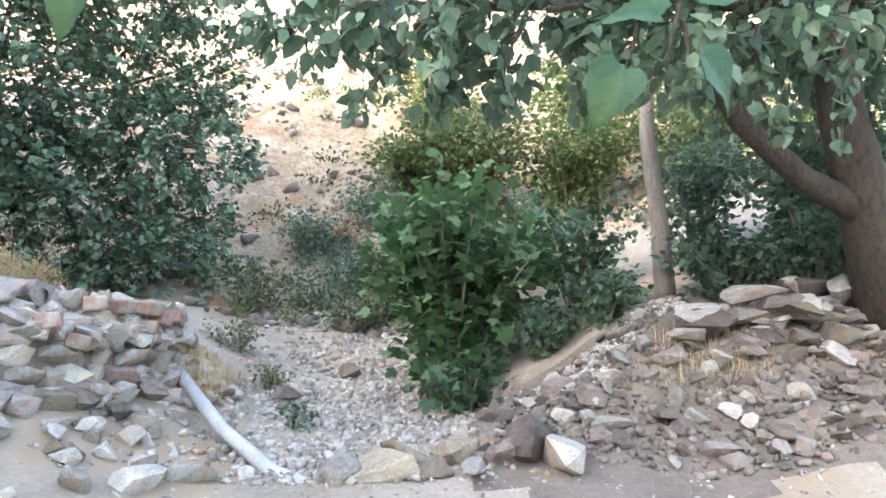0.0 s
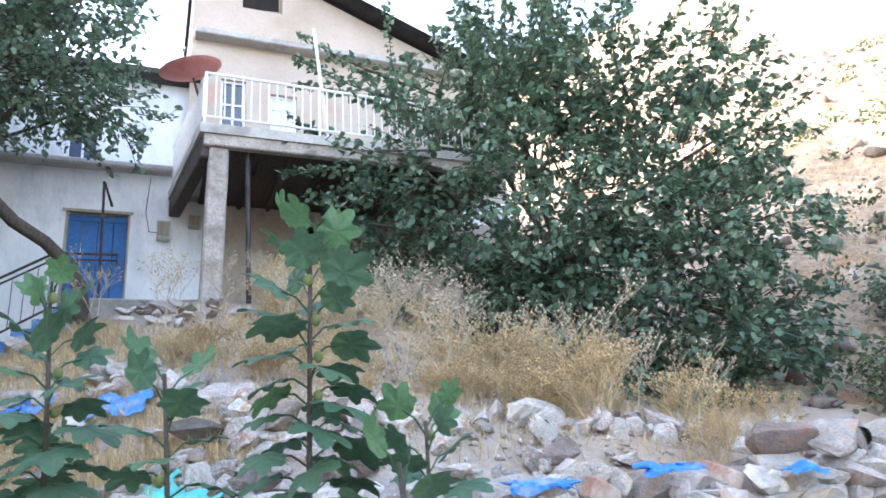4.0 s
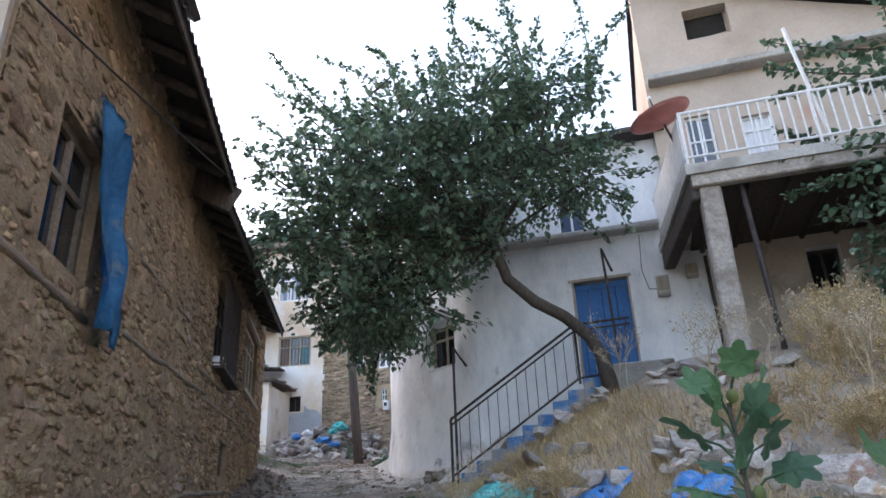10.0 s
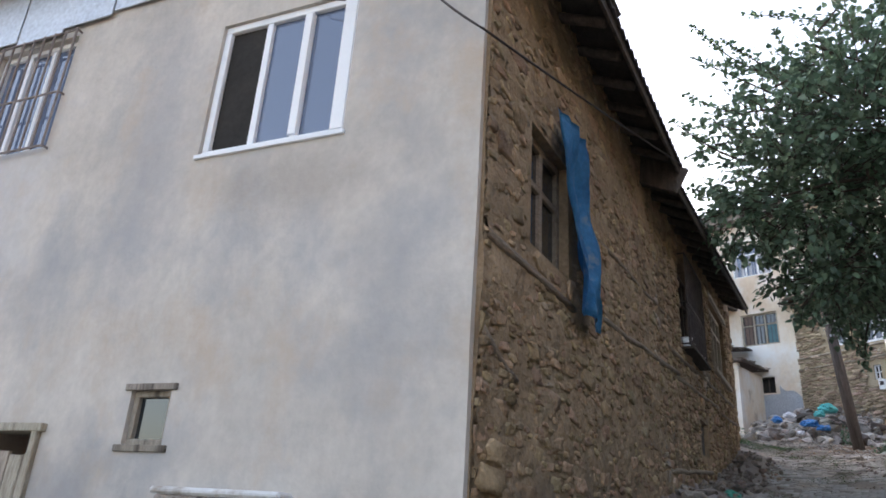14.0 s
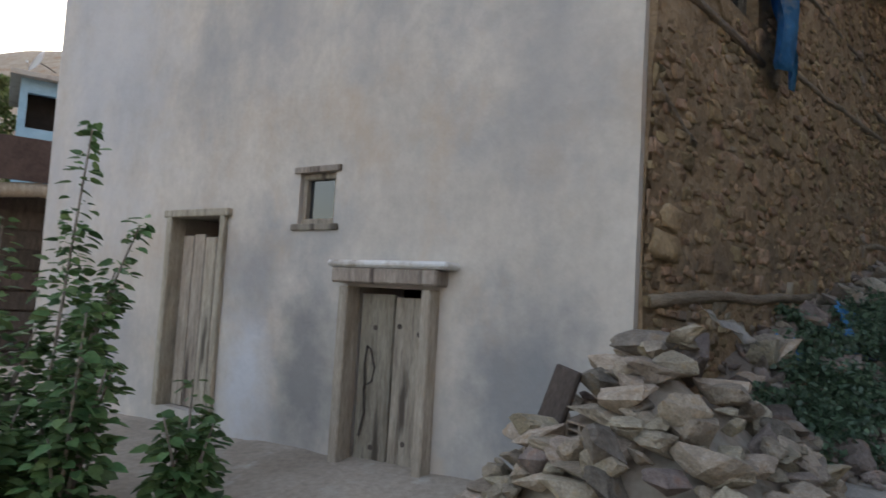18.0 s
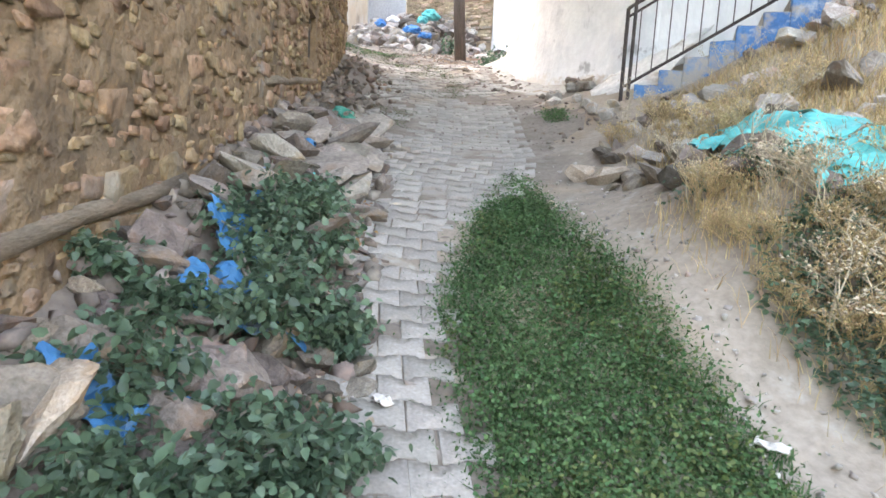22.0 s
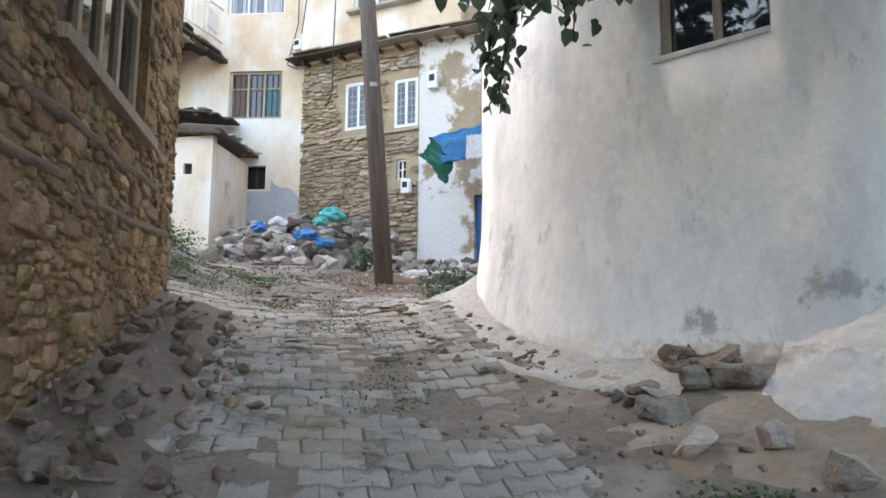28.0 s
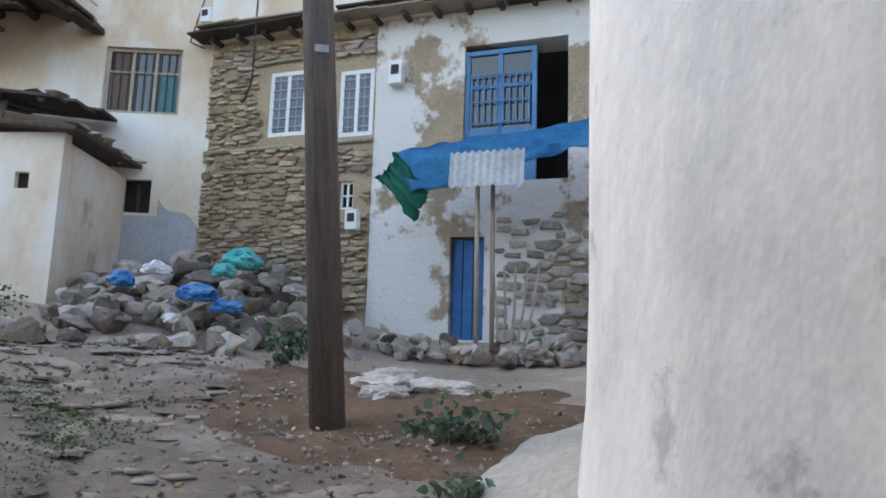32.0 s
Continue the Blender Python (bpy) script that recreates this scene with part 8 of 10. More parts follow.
tagged(new("slope_chips", joined_copies("slope_chips", stone_meshes("chip", "rubble_joined", 4, (1, 0.8, 0.6), 1, 215), _m, "rubble_joined")), "small stones and clods strewn over the bank and terrace", "gravel", kind="stuff")
tw_ = thing("bank_wall", 4.0, 6.5, gz(4.0, 6.5), 0, "rough dry-stone wall crowning the bank", "stone wall")
_iv = tw_.matrix_basis.inverted()
for row in range(4):
    x = 2.2 + rnd.uniform(0, 0.3) + 0.12 * row
    while x < 6.8:
        w = rnd.uniform(0.2, 0.5)
        m = pose(x + w / 2, 6.62 + 0.07 * row + rnd.uniform(-0.1, 0.1), 1.66 + 0.2 * row + 0.03 * x + rnd.uniform(-0.05, 0.05), rnd.uniform(-16, 16), rnd.uniform(-14, 14), rnd.uniform(-25, 25)) @ Matrix.Diagonal((w * 1.1, 0.4, rnd.uniform(0.22, 0.36), 1))
        # the top course takes paler stones, a sunlit patch put into the colour
        piece("stone", rnd.choice(FLAT + GREY[:2] if row == 3 else BANKS), tw_, _iv @ m)
        x += w * 0.92
# paler stone colour here stands for sunlight on the crest
heap("bank_crest", "flat stones laid along the crest of the bank, paled as if sunlit", [(rnd.uniform(2.3, 6.8), 6.72 + rnd.uniform(0, 0.4), rnd.uniform(0, 0.12)) for _ in range(70)], FLAT + GREY[:2] + BANKS[:2], 0.32, 31, category="stone bank", tilt=14, sink=0.1)
heap("gully_rocks", "large rust-stained rocks at the mouth of the gully", [(-0.85, 5.75, 0.0), (-0.45, 5.75, 0.0), (-0.1, 5.7, 0), (0.2, 5.6, 0.05), (0.45, 5.75, 0.1), (0.05, 5.95, 0.05), (-0.3, 6.05, 0), (0.75, 5.9, 0.05), (-0.65, 6.1, 0), (0.95, 5.75, 0), (-2.0, 5.6, 0), (-2.3, 5.5, 0), (-1.9, 8.4, 0.1), (-1.4, 10.0, 0.05)], BANKS + OCHRE[:5] + GREY[:3], 0.38, 12, category="rocks")
_m = []
for _ in range(3800):
    x, y = rnd.gauss(-1.1, 0.9), rnd.uniform(5.6, 14)
    x += 0.03 * (y - 9)
    s = rnd.choice((0.05, 0.06, 0.08, 0.1, 0.14))
    _m.append(pose(x, y, gz(x, y) + 0.01, rnd.uniform(0, 360), rnd.uniform(0, 40), rnd.uniform(0, 360)) @ Matrix.Scale(s, 4))
for _ in range(2000):
    x, y = rnd.uniform(-5, 7), rnd.uniform(3.6, 5.8)
    s = rnd.choice((0.02, 0.03, 0.04, 0.06))
    _m.append(pose(x, y, gz(x, y), rnd.uniform(0, 360), rnd.uniform(0, 40), rnd.uniform(0, 360)) @ Matrix.Scale(s, 4))
for _ in range(1200):
    x = rnd.uniform(-24, -6)
    y = float(np.interp(-x, [-v for v in PATH_X], PATH_Y)) + rnd.choice((-1, 1)) * rnd.uniform(0.5, 1.5)
    s = rnd.choice((0.015, 0.02, 0.03, 0.05))
    _m.append(pose(x, y, gz(x, y), rnd.uniform(0, 360), rnd.uniform(0, 40), rnd.uniform(0, 360)) @ Matrix.Scale(s, 4))
SMALL = stone_meshes("gravel", "rubble_joined", 4, (1, 0.8, 0.6), 1, 200)
tagged(new("gravel", joined_copies("gravel", SMALL, _m, "rubble_joined")), "loose gravel and stone chips in the gully and the lane", "gravel", kind="stuff")
# rocks, scrub and straw up the hillside
_m = []
for _ in range(3200):
    x, y = rnd.uniform(-9, 13), 11.5 + 22 * rnd.random() ** 1.5
    s = 0.07 + 0.5 * rnd.random() ** 5
    _m.append(pose(x, y, gz(x, y) + 0.02, rnd.uniform(-40, 40), rnd.uniform(-40, 40), rnd.uniform(0, 360)) @ Matrix.Scale(s, 4))
tagged(new("hill_stones", joined_copies("hill_stones", SMALL, _m, "bankstone_joined")), "broken stones scattered up the dry hillside", "stones", kind="stuff")
_rs = np.random.RandomState(77)
P, D, S = [], [], []
for _ in range(130):
    x, y = _rs.uniform(-7, 12), 11.5 + 18 * _rs.uniform() ** 1.3
    w = _rs.uniform(0.25, 0.8)
    for _k in range(int(170 * w)):
        o = _rs.normal(size=3) * np.array([0.4, 0.4, 0.3]) * w
        P.append((x + o[0], y + o[1], gz(x, y) + 0.05 + abs(o[2])))
        D.append(o + np.array([0, 0, 0.2]))
        S.append(0.085 * _rs.uniform(0.6, 1.3))
tagged(new("hill_scrub", leaf_mesh("hill_scrub", np.array(P), np.array(D), np.array([0, 0, 1.0]) + _rs.normal(size=(len(P), 3)) * 0.5, np.array(S), "scrub")), "low grey-green scrub dotted over the hillside", "scrub", kind="stuff")

# rubble at the corner of the stone house and along its foot
HX, HY, HH = -7.3, -0.52, 0.98


def heap_top(x, y):
    """How high the corner heap rises over the ground."""
    r = math.hypot((x - HX) / 0.95, (y - HY) / 0.85)
    return max(0.0, HH * (1 - r) ** 0.8) if r < 1 else 0.0


bm = bmesh.new()
bmesh.ops.create_grid(bm, x_segments=20, y_segments=20, size=1.0)
for v in bm.verts:
    x, y = HX + v.co.x * 0.95, HY + v.co.y * 0.85
    v.co = Vector((x, y, gz(x, y) + heap_top(x, y) * 0.86 - 0.06 + 0.05 * noise.noise(Vector((x * 5, y * 5, 0)))))
core = part("core", bm, "soil", smooth=True)
spots = []
while len(spots) < 260:
    x, y = HX + rnd.uniform(-0.6, 1.0), HY + rnd.uniform(-0.85, 0.9)
    if math.hypot((x - HX) / 0.95, (y - HY) / 0.85) < 1.03:
        spots.append((x, y, heap_top(x, y) * rnd.uniform(0.86, 1.0)))
_hp = heap("rubble_heap", "heap of broken tan flagstones and rubble against the house corner", spots, OCHRE[:6] + BANKS[:1], 0.15, 13, tilt=24, sink=0.2)
core.parent = _hp
core.matrix_parent_inverse = _hp.matrix_basis.inverted()
for k, (x, y, up, w, d, h, rz) in enumerate([(-7.0, -0.62, 0.62, 0.5, 0.4, 0.3, 70), (-6.95, -0.78, 0.5, 0.55, 0.4, 0.26, 100), (-7.2, -0.55, 0.82, 0.42, 0.36, 0.5, 60), (-6.75, -0.85, 0.28, 0.5, 0.36, 0.24, 95), (-6.6, -0.95, 0.18, 0.5, 0.4, 0.3, 80), (-6.6, -0.45, 0.2, 0.34, 0.3, 0.4, 30), (-6.5, -0.75, 0.06, 0.4, 0.34, 0.4, 130)]):
    piece("flagstone", (OCHRE[6:] + FLAT)[k], _hp, _hp.matrix_basis.inverted() @ pose(x, y, gz(x, y) + up, 6 * (k % 3) - 6, 14 - 5 * (k % 4), rz) @ Matrix.Diagonal((w * 0.72, d * 0.75, h * 0.8, 1)))
heap("rubble_heap", "angular tan stones spilled beside the corner heap", [(rnd.uniform(-8.3, -6.9), rnd.uniform(-0.45, 0.12), rnd.uniform(0.0, 0.25)) for _ in range(80)], OCHRE[:6] + BANKS, 0.17, 34, tilt=35)
# earth and small rubble banked against the wall, s along it and o out from it
def foot_top(s, o):
    return max(0.0, float(np.interp(s, [0.6, 1.5, 6.0, 8.0, 12.6], [0.3, 0.55, 0.5, 0.28, 0.2])) * (1 - o / 0.8))


bm = bmesh.new()
pv = []
for k in range(80):
    q = 0.6 + 12.0 * k / 79
    row = []
    for o in (0.0, 0.2, 0.4, 0.6, 0.8, 0.92):
        x, y = CORNER[0] - 0.985 * q + 0.1715 * o, CORNER[1] + 0.1715 * q + 0.985 * o
        row.append(bm.verts.new((x, y, gz(x, y) + foot_top(q, o) + 0.07 * noise.noise(Vector((x * 3, y * 3, 0))) - 0.02 - 0.1 * (o > 0.9))))
    pv.append(row)
for a, b in zip(pv, pv[1:]):
    for j in range(5):
        bm.faces.new((a[j], b[j], b[j + 1], a[j + 1]))
bmesh.ops.recalc_face_normals(bm, faces=bm.faces)
# the dark tone is part dirt, part painted shade of the wall
tagged(part("earth_bank", bm, "dark_shaded_soil", smooth=True), "earth banked along the foot of the stone wall", "earth bank", kind="structure")
foot, chips = [], []
for k in range(1300):
    q, o = rnd.uniform(0.8, 12.4), 0.95 * rnd.random()
    x, y = CORNER[0] - 0.985 * q + 0.1715 * o, CORNER[1] + 0.1715 * q + 0.985 * o
    if k < 190:
        q = 0.8 + 5.9 * (k / 190)
        x, y = CORNER[0] - 0.985 * q + 0.1715 * o, CORNER[1] + 0.1715 * q + 0.985 * o
        foot.append((x, y, foot_top(q, o) - 0.02))
    elif q < 7.2 or k % 5 == 0:
        chips.append(pose(x, y, gz(x, y) + foot_top(q, o) + 0.02, rnd.uniform(0, 360), rnd.uniform(0, 40), rnd.uniform(0, 360)) @ Matrix.Scale(rnd.choice((0.05, 0.07, 0.1, 0.15)), 4))
_big = []
for k in range(46):
    q, o = 0.75 + 1.9 * rnd.random(), 0.08 + 0.7 * rnd.random()
    _big.append((CORNER[0] - 0.985 * q + 0.1715 * o, CORNER[1] + 0.1715 * q + 0.985 * o, foot_top(q, o) - 0.02))
heap("rubble_heap", "big tan and grey blocks piled below the wall's corner", _big, OCHRE[:2] + BANKS, 0.18, 36, tilt=30, sink=0.15)
heap("rubble_heap", "loose tan rubble banked along the foot of the stone wall", foot, OCHRE[:3] + BANKS + BANKS, 0.15, 14, tilt=40)
_slabs = []
for k in range(34):
    q, o = 3.2 + 3.4 * (k + rnd.random()) / 34, 0.2 + 0.55 * rnd.random()
    _slabs.append((CORNER[0] - 0.985 * q + 0.1715 * o, CORNER[1] + 0.1715 * q + 0.985 * o, foot_top(q, o) + 0.03))
heap("rubble_heap", "flat broken slabs tipped along the foot of the stone wall", _slabs, SLAB, 0.36, 37, tilt=30, sink=0.15)
tagged(new("rubble_chips", joined_copies("rubble_chips", SMALL, chips, "bankstone_joined")), "small broken stones along the wall foot", "gravel", kind="stuff")
foot_x = [rnd.uniform(-19.6, -13.0) for _ in range(120)]
heap("rubble_heap", "dusty broken stones and clods along the foot of the upper wall", [(x, float(np.interp(-x, [13.0, 20.0], [0.35, 1.55])) + o, foot_top((CORNER[0] - x) / 0.985, o) + 0.04) for x, o in [(x, abs(rnd.gauss(0, 0.3))) for x in foot_x]], BANKS, 0.085, 81, tilt=40, sink=0.3)
for k in range(14):
    x = rnd.uniform(-18.8, -13.6)
    y = float(np.interp(-x, [13.0, 20.0], [0.7, 1.85])) + rnd.uniform(-0.2, 0.35)
    stick = thing("dead_stick", x, y, gz(x, y) + 0.07, rnd.uniform(0, 360), "dry broken stick lying in the dirt", "stick", "sticks along the lane")
    L = rnd.uniform(0.2, 0.55)
    part("shaft", tube(bmesh.new(), [(0, 0, 0), (L * 0.4, 0.03, 0.02), (L * 0.7, 0.0, 0.035), (L, 0.05, 0.015)], [0.009, 0.008, 0.006, 0.004], 6), "bark_grey", stick, smooth=True)
heap("loose_rocks", "tan stone blocks fallen beside the wall foot", [(-14.9, 1.35, 0.0), (-15.3, 1.1, 0.05), (-14.5, 1.25, 0.0), (-15.9, 1.15, 0.0), (-14.1, 1.05, 0.0)], BANKS, 0.2, 16, category="rocks")
board = thing("leaning_board", -7.1, -1.05, gz(-7.1, -1.05) + 0.2, 0, "dark weathered board leaning on the rubble", "board", rx=-16, ry=-8)
part("board", boxed(0.05, 0.12, 0.62, 0, 0, 0.31, bevel=0.008), "wood_dark", board)
hb = thing("hollow_brick", -6.72, -0.72, gz(-6.72, -0.72) + 0.42, 0, "broken hollow clay brick on the rubble", "brick", rx=8, ry=5)
hb.matrix_basis = pose(-7.08, -0.72, 1.76, 8, 5, 78) @ Matrix.Scale(0.75, 4)
bm = bmesh.new()
for i in range(4):
    box(bm, 0.012, 0.19, 0.1, -0.12 + 0.08 * i, 0, 0.05)
for z in (0.006, 0.05, 0.094):
    box(bm, 0.252, 0.19, 0.012, 0, 0, z)
part("body", bm, "clay_dull", hb)
grey_sheet = sheet("tin_sheet", [stone_house.matrix_basis @ Vector(p) for p in ((0.2, -0.42, 2.24), (0.8, -0.36, 2.15), (0.98, -0.2, 2.27), (0.4, -0.16, 2.37))], 8, 6, 0.02, 0.05, "sack_white", "bent pale grey sheet leaning on the wall above the rubble", "sheet", 3)


def draped(name, label, x, y, w, d, rz, mat, seed, category="plastic sheet", lift=0.03, fold=0.07):
    """A torn plastic sheet lying over the ground, ragged and creased."""
    bm = bmesh.new()
    n, g = 22, {}
    off = Vector((seed * 5.1, seed * 2.3, 0))
    m = pose(x, y, 0, 0, 0, rz)
    for i in range(n + 1):
        for j in range(n + 1):
            u, v = i / n * 2 - 1, j / n * 2 - 1
            k = 1 + 0.16 * noise.noise(Vector((u * 1.3, v * 1.3, 0)) + off) + 0.12 * noise.noise(Vector((u * 5, v * 5, 1)) + off)
            p = m @ Vector((u * w / 2 * k, v * d / 2 * k, 0))
            c = fold * (abs(noise.noise(p * 4 + off)) + 0.6 * abs(noise.noise(p * 9 + off)))
            g[i, j] = bm.verts.new((p.x, p.y, gz(p.x, p.y) + lift + c * 2.0))
    for i in range(n):
        for j in range(n):
            if noise.noise(Vector((i * 0.22, j * 0.22, 3)) + off) > -0.42:
                bm.faces.new((g[i, j], g[i + 1, j], g[i + 1, j + 1], g[i, j + 1]))
    bmesh.ops.delete(bm, geom=[v for v in bm.verts if not v.link_faces], context="VERTS")
    bmesh.ops.solidify(bm, geom=bm.faces[:], thickness=0.004)
    return tagged(part(name, bm, mat), label, category)


def crumpled(name, label, x, y, z, sx, sy, sz, mat, seed, category="tarp", rz=0.0):
    """A crumpled heap of plastic: a squashed ball with sharp folds, resting on the ground."""
    bm = bmesh.new()
    bmesh.ops.create_icosphere(bm, subdivisions=4, radius=0.5)
    off = Vector((seed * 3.7, seed * 1.3, 0))
    for v in bm.verts:
        k = 1 + 0.45 * noise.noise(v.co * 3 + off) + 0.3 * abs(noise.noise(v.co * 7 + off))
        v.co = Vector((v.co.x * sx * k, v.co.y * sy * k, max(v.co.z, -0.25) * sz * k))
    ob = part(name, bm, mat, smooth=False)
    ob.matrix_basis = pose(x, y, z + 0.2 * sz, 0, 0, rz)
    return tagged(ob, label, category)


# plastic sheets and sacks
draped("plastic_sheet", "torn turquoise plastic sheet lying on the straw bank", -11.25, 3.2, 1.35, 0.5, 168, "tarp_teal", 1, lift=0.1, fold=0.05)
draped("plastic_sheet", "torn turquoise plastic sheet lying on the straw bank", -10.4, 3.2, 0.5, 0.35, 60, "tarp_teal", 2, lift=0.08, fold=0.05)
draped("plastic_sheet", "faded turquoise plastic half buried in straw", -7.2, 3.3, 0.9, 0.5, 70, "tarp_teal", 3)
draped("plastic_sheet", "crumpled bright blue plastic sheet among rocks", -9.75, 3.8, 0.5, 0.4, 20, "tarp_bright", 4, fold=0.045, lift=0.06)
draped("plastic_sheet", "crumpled bright blue plastic sheet among rocks", -8.8, 4.15, 0.5, 0.4, 40, "tarp_bright", 5, fold=0.045, lift=0.08)


def wall_sheet(x, y, top, w, h, seed):
    """Torn plastic caught under the wall head and hanging down over the stones."""
    at_ = min((total * k / 200 for k in range(201)), key=lambda d: (along(DRY, d)[0] - Vector((x, y))).length)
    bm = bmesh.new()
    bmesh.ops.create_grid(bm, x_segments=24, y_segments=20, size=0.5)
    off = Vector((seed * 2.3, seed * 1.1, 0))
    for v in bm.verts:
        r = 1 + 0.5 * noise.noise(Vector((v.co.x * 2.6, v.co.y * 2.6, 1)) + off)
        drop = (0.5 - v.co.y) * h * r
        p, u = along(DRY, min(total, max(0.0, at_ + v.co.x * w * r)))
        low = Vector((u.y, -u.x))
        fold = 0.09 * abs(noise.noise(Vector((v.co.x * w * 9, drop * 4, 2)) + off)) + 0.03 * noise.noise(Vector((v.co.x * w * 24, drop * 16, 2)) + off)
        flat = min(drop, 0.12)
        q = p + low * (0.24 + flat * 1.2 + 0.28 * (drop - flat) + fold)
        v.co = Vector((q.x, q.y, top + 0.03 - 0.25 * flat - (drop - flat) * 0.95 + fold * 0.6))
    bmesh.ops.solidify(bm, geom=bm.faces[:], thickness=0.004)
    tagged(part("blue_sacking", bm, "tarp_bright"), "torn blue plastic sacking wedged between the wall stones", "bag")


for k, (x, y, z, w, h) in enumerate([(-5.0, 4.25, 2.05, 0.34, 0.16), (-4.52, 4.74, 2.08, 0.28, 0.13), (-3.97, 5.3, 2.02, 0.2, 0.12), (-5.35, 3.95, 1.92, 0.46, 0.26), (-5.75, 3.75, 1.75, 0.5, 0.3)]):
    wall_sheet(x, y, z, w, h, 6 + k)

def bank_sheet(label, x, y, w, d, rz, mat, seed):
    """Limp plastic sacking draped over the stones of the wall foot."""
    bm = bmesh.new()
    bmesh.ops.create_grid(bm, x_segments=26, y_segments=20, size=0.5)
    off = Vector((seed * 3.1, seed * 1.7, 0))
    c, sn = math.cos(math.radians(rz)), math.sin(math.radians(rz))
    for v in bm.verts:
        r = 1 + 0.45 * noise.noise(Vector((v.co.x * 3, v.co.y * 3, 4)) + off)
        u, k = v.co.x * w * r, v.co.y * d * r
        px, py = x + u * c - k * sn, y + u * sn + k * c
        q = -0.985 * (px - CORNER[0]) + 0.1715 * (py - CORNER[1])
        o = 0.1715 * (px - CORNER[0]) + 0.985 * (py - CORNER[1])
        z = gz(px, py) + foot_top(q, max(0.0, o)) + 0.06
        fold = abs(noise.noise(Vector((px * 7, py * 7, 0)) + off)) * 0.11 + 0.035 * abs(noise.noise(Vector((px * 19, py * 19, 0)) + off))
        v.co = Vector((px, py, z + fold))
    bmesh.ops.solidify(bm, geom=bm.faces[:], thickness=0.004)
    tagged(part("blue_sacking", bm, mat), label, "bag")


for k, (x, y, w, d, rz) in enumerate([(-10.1, 0.2, 0.46, 0.3, 110), (-10.6, 0.18, 0.34, 0.26, 20), (-11.35, 0.24, 0.26, 0.2, 10), (-9.35, -0.05, 0.34, 0.24, 130), (-12.6, 0.5, 0.2, 0.16, 0), (-10.95, 0.3, 0.2, 0.16, 60)]):
    bank_sheet("limp dusty blue plastic sacking in the weeds", x, y, w, d, rz, "sack_blue", 15 + k)
crumpled("green_sheet", "dusty green plastic sheet on the wall-foot rubble", -14.6, 0.95, gz(-14.6, 0.95) + 0.12, 0.42, 0.3, 0.26, "tarp_green", 22, rz=-10)
crumpled("green_sheet", "dusty green plastic scrap on the rubble", -12.0, 0.45, gz(-12.0, 0.45) + 0.2, 0.35, 0.25, 0.15, "tarp_teal", 23)

# white drain pipe in the gully
pp = thing("drain_pipe", -1.45, 6.0, gz(-1.45, 6.0), 0, "pale plastic drain pipe sloping down from the wall end", "pipe")
part("pipe", tube(bmesh.new(), [(-1.35, 1.35, 0.78), (-0.6, 0.55, 0.28), (0, 0, 0.0), (0.35, -0.3, -0.06)], 0.065, 14), "pvc_old", pp, smooth=True)

# rubble at the end of the lane
far = []
for k in range(290):
    a, b = rnd.random(), rnd.random() ** 0.8
    x, y = -25.0 - 3.2 * b, 1.9 + 3.4 * a + 0.6 * b
    far.append((x, y, max(0.0, 0.05 + 0.75 * b * (0.35 + 0.65 * a) - 0.08) * rnd.uniform(0.6, 1.0)))
heap("rubble_heap", "big heap of grey rubble stones below the far houses", far, GREY + BANKS[:3], 0.27, 18, tilt=40)
far = [(rnd.uniform(-25.8, -23.6), 0, 0) for k in range(70)]
heap("rubble_heap", "low line of grey stones along the far house wall", [(x, 5.6 + (x + 25.8) * 0.85 + rnd.uniform(-0.25, 0.35), rnd.uniform(0, 0.2)) for x, _, _ in far], GREY + BANKS[:2], 0.21, 19, tilt=40)
for k, (x, y, z, w, c) in enumerate([(-26.1, 2.9, 0.55, 0.5, "tarp_bright"), (-25.9, 3.7, 0.5, 0.6, "tarp_bright"), (-25.7, 4.0, 0.4, 0.45, "tarp_bright"), (-26.5, 4.3, 0.85, 0.75, "tarp_teal"), (-26.3, 4.05, 0.75, 0.5, "tarp_teal"), (-25.5, 3.4, 0.3, 0.3, "curtain"), (-26.6, 3.3, 0.65, 0.45, "curtain")]):
    crumpled("plastic_sack", {"tarp_bright": "crumpled blue plastic sack on the rubble", "tarp_teal": "crumpled green plastic netting on the rubble", "curtain": "dirty white plastic sack on the rubble"}[c], x, y, gz(x, y) + z * 0.85, w * 0.7, w * 0.5, w * 0.4, c, 30 + k, "sack", 40 * k)
for k, (x, y, w) in enumerate([(-23.3, 4.9, 0.75), (-23.0, 5.35, 0.6), (-23.7, 5.2, 0.5), (-22.8, 4.75, 0.45)]):
    crumpled("cement_sack", "flattened dirty white sack on the brown earth", x, y, gz(x, y) + 0.05, w, w * 0.6, 0.2, "sack_white", 40 + k, "sack", 35 * k)
# brown earth round the pole
bm = bmesh.new()
bmesh.ops.create_grid(bm, x_segments=44, y_segments=44, size=1.0)
for v in bm.verts:
    x, y = -22.6 + v.co.x * 2.3, 4.75 + v.co.y * 1.9
    r = math.hypot(v.co.x, v.co.y) * (1 + 0.35 * noise.noise(Vector((x * 0.8, y * 0.8, 2))))
    v.co = Vector((x, y, gz(x, y) + 0.17 * (0.62 - r * r) + 0.05 * noise.noise(Vector((x * 2.5, y * 2.5, 1))) + 0.02 * noise.noise(Vector((x * 8, y * 8, 1)))))
tagged(part("earth_mound", bm, "orange_soil", smooth=True), "low mound of dug brown earth round the pole", "earth mound", kind="structure")
_m = []
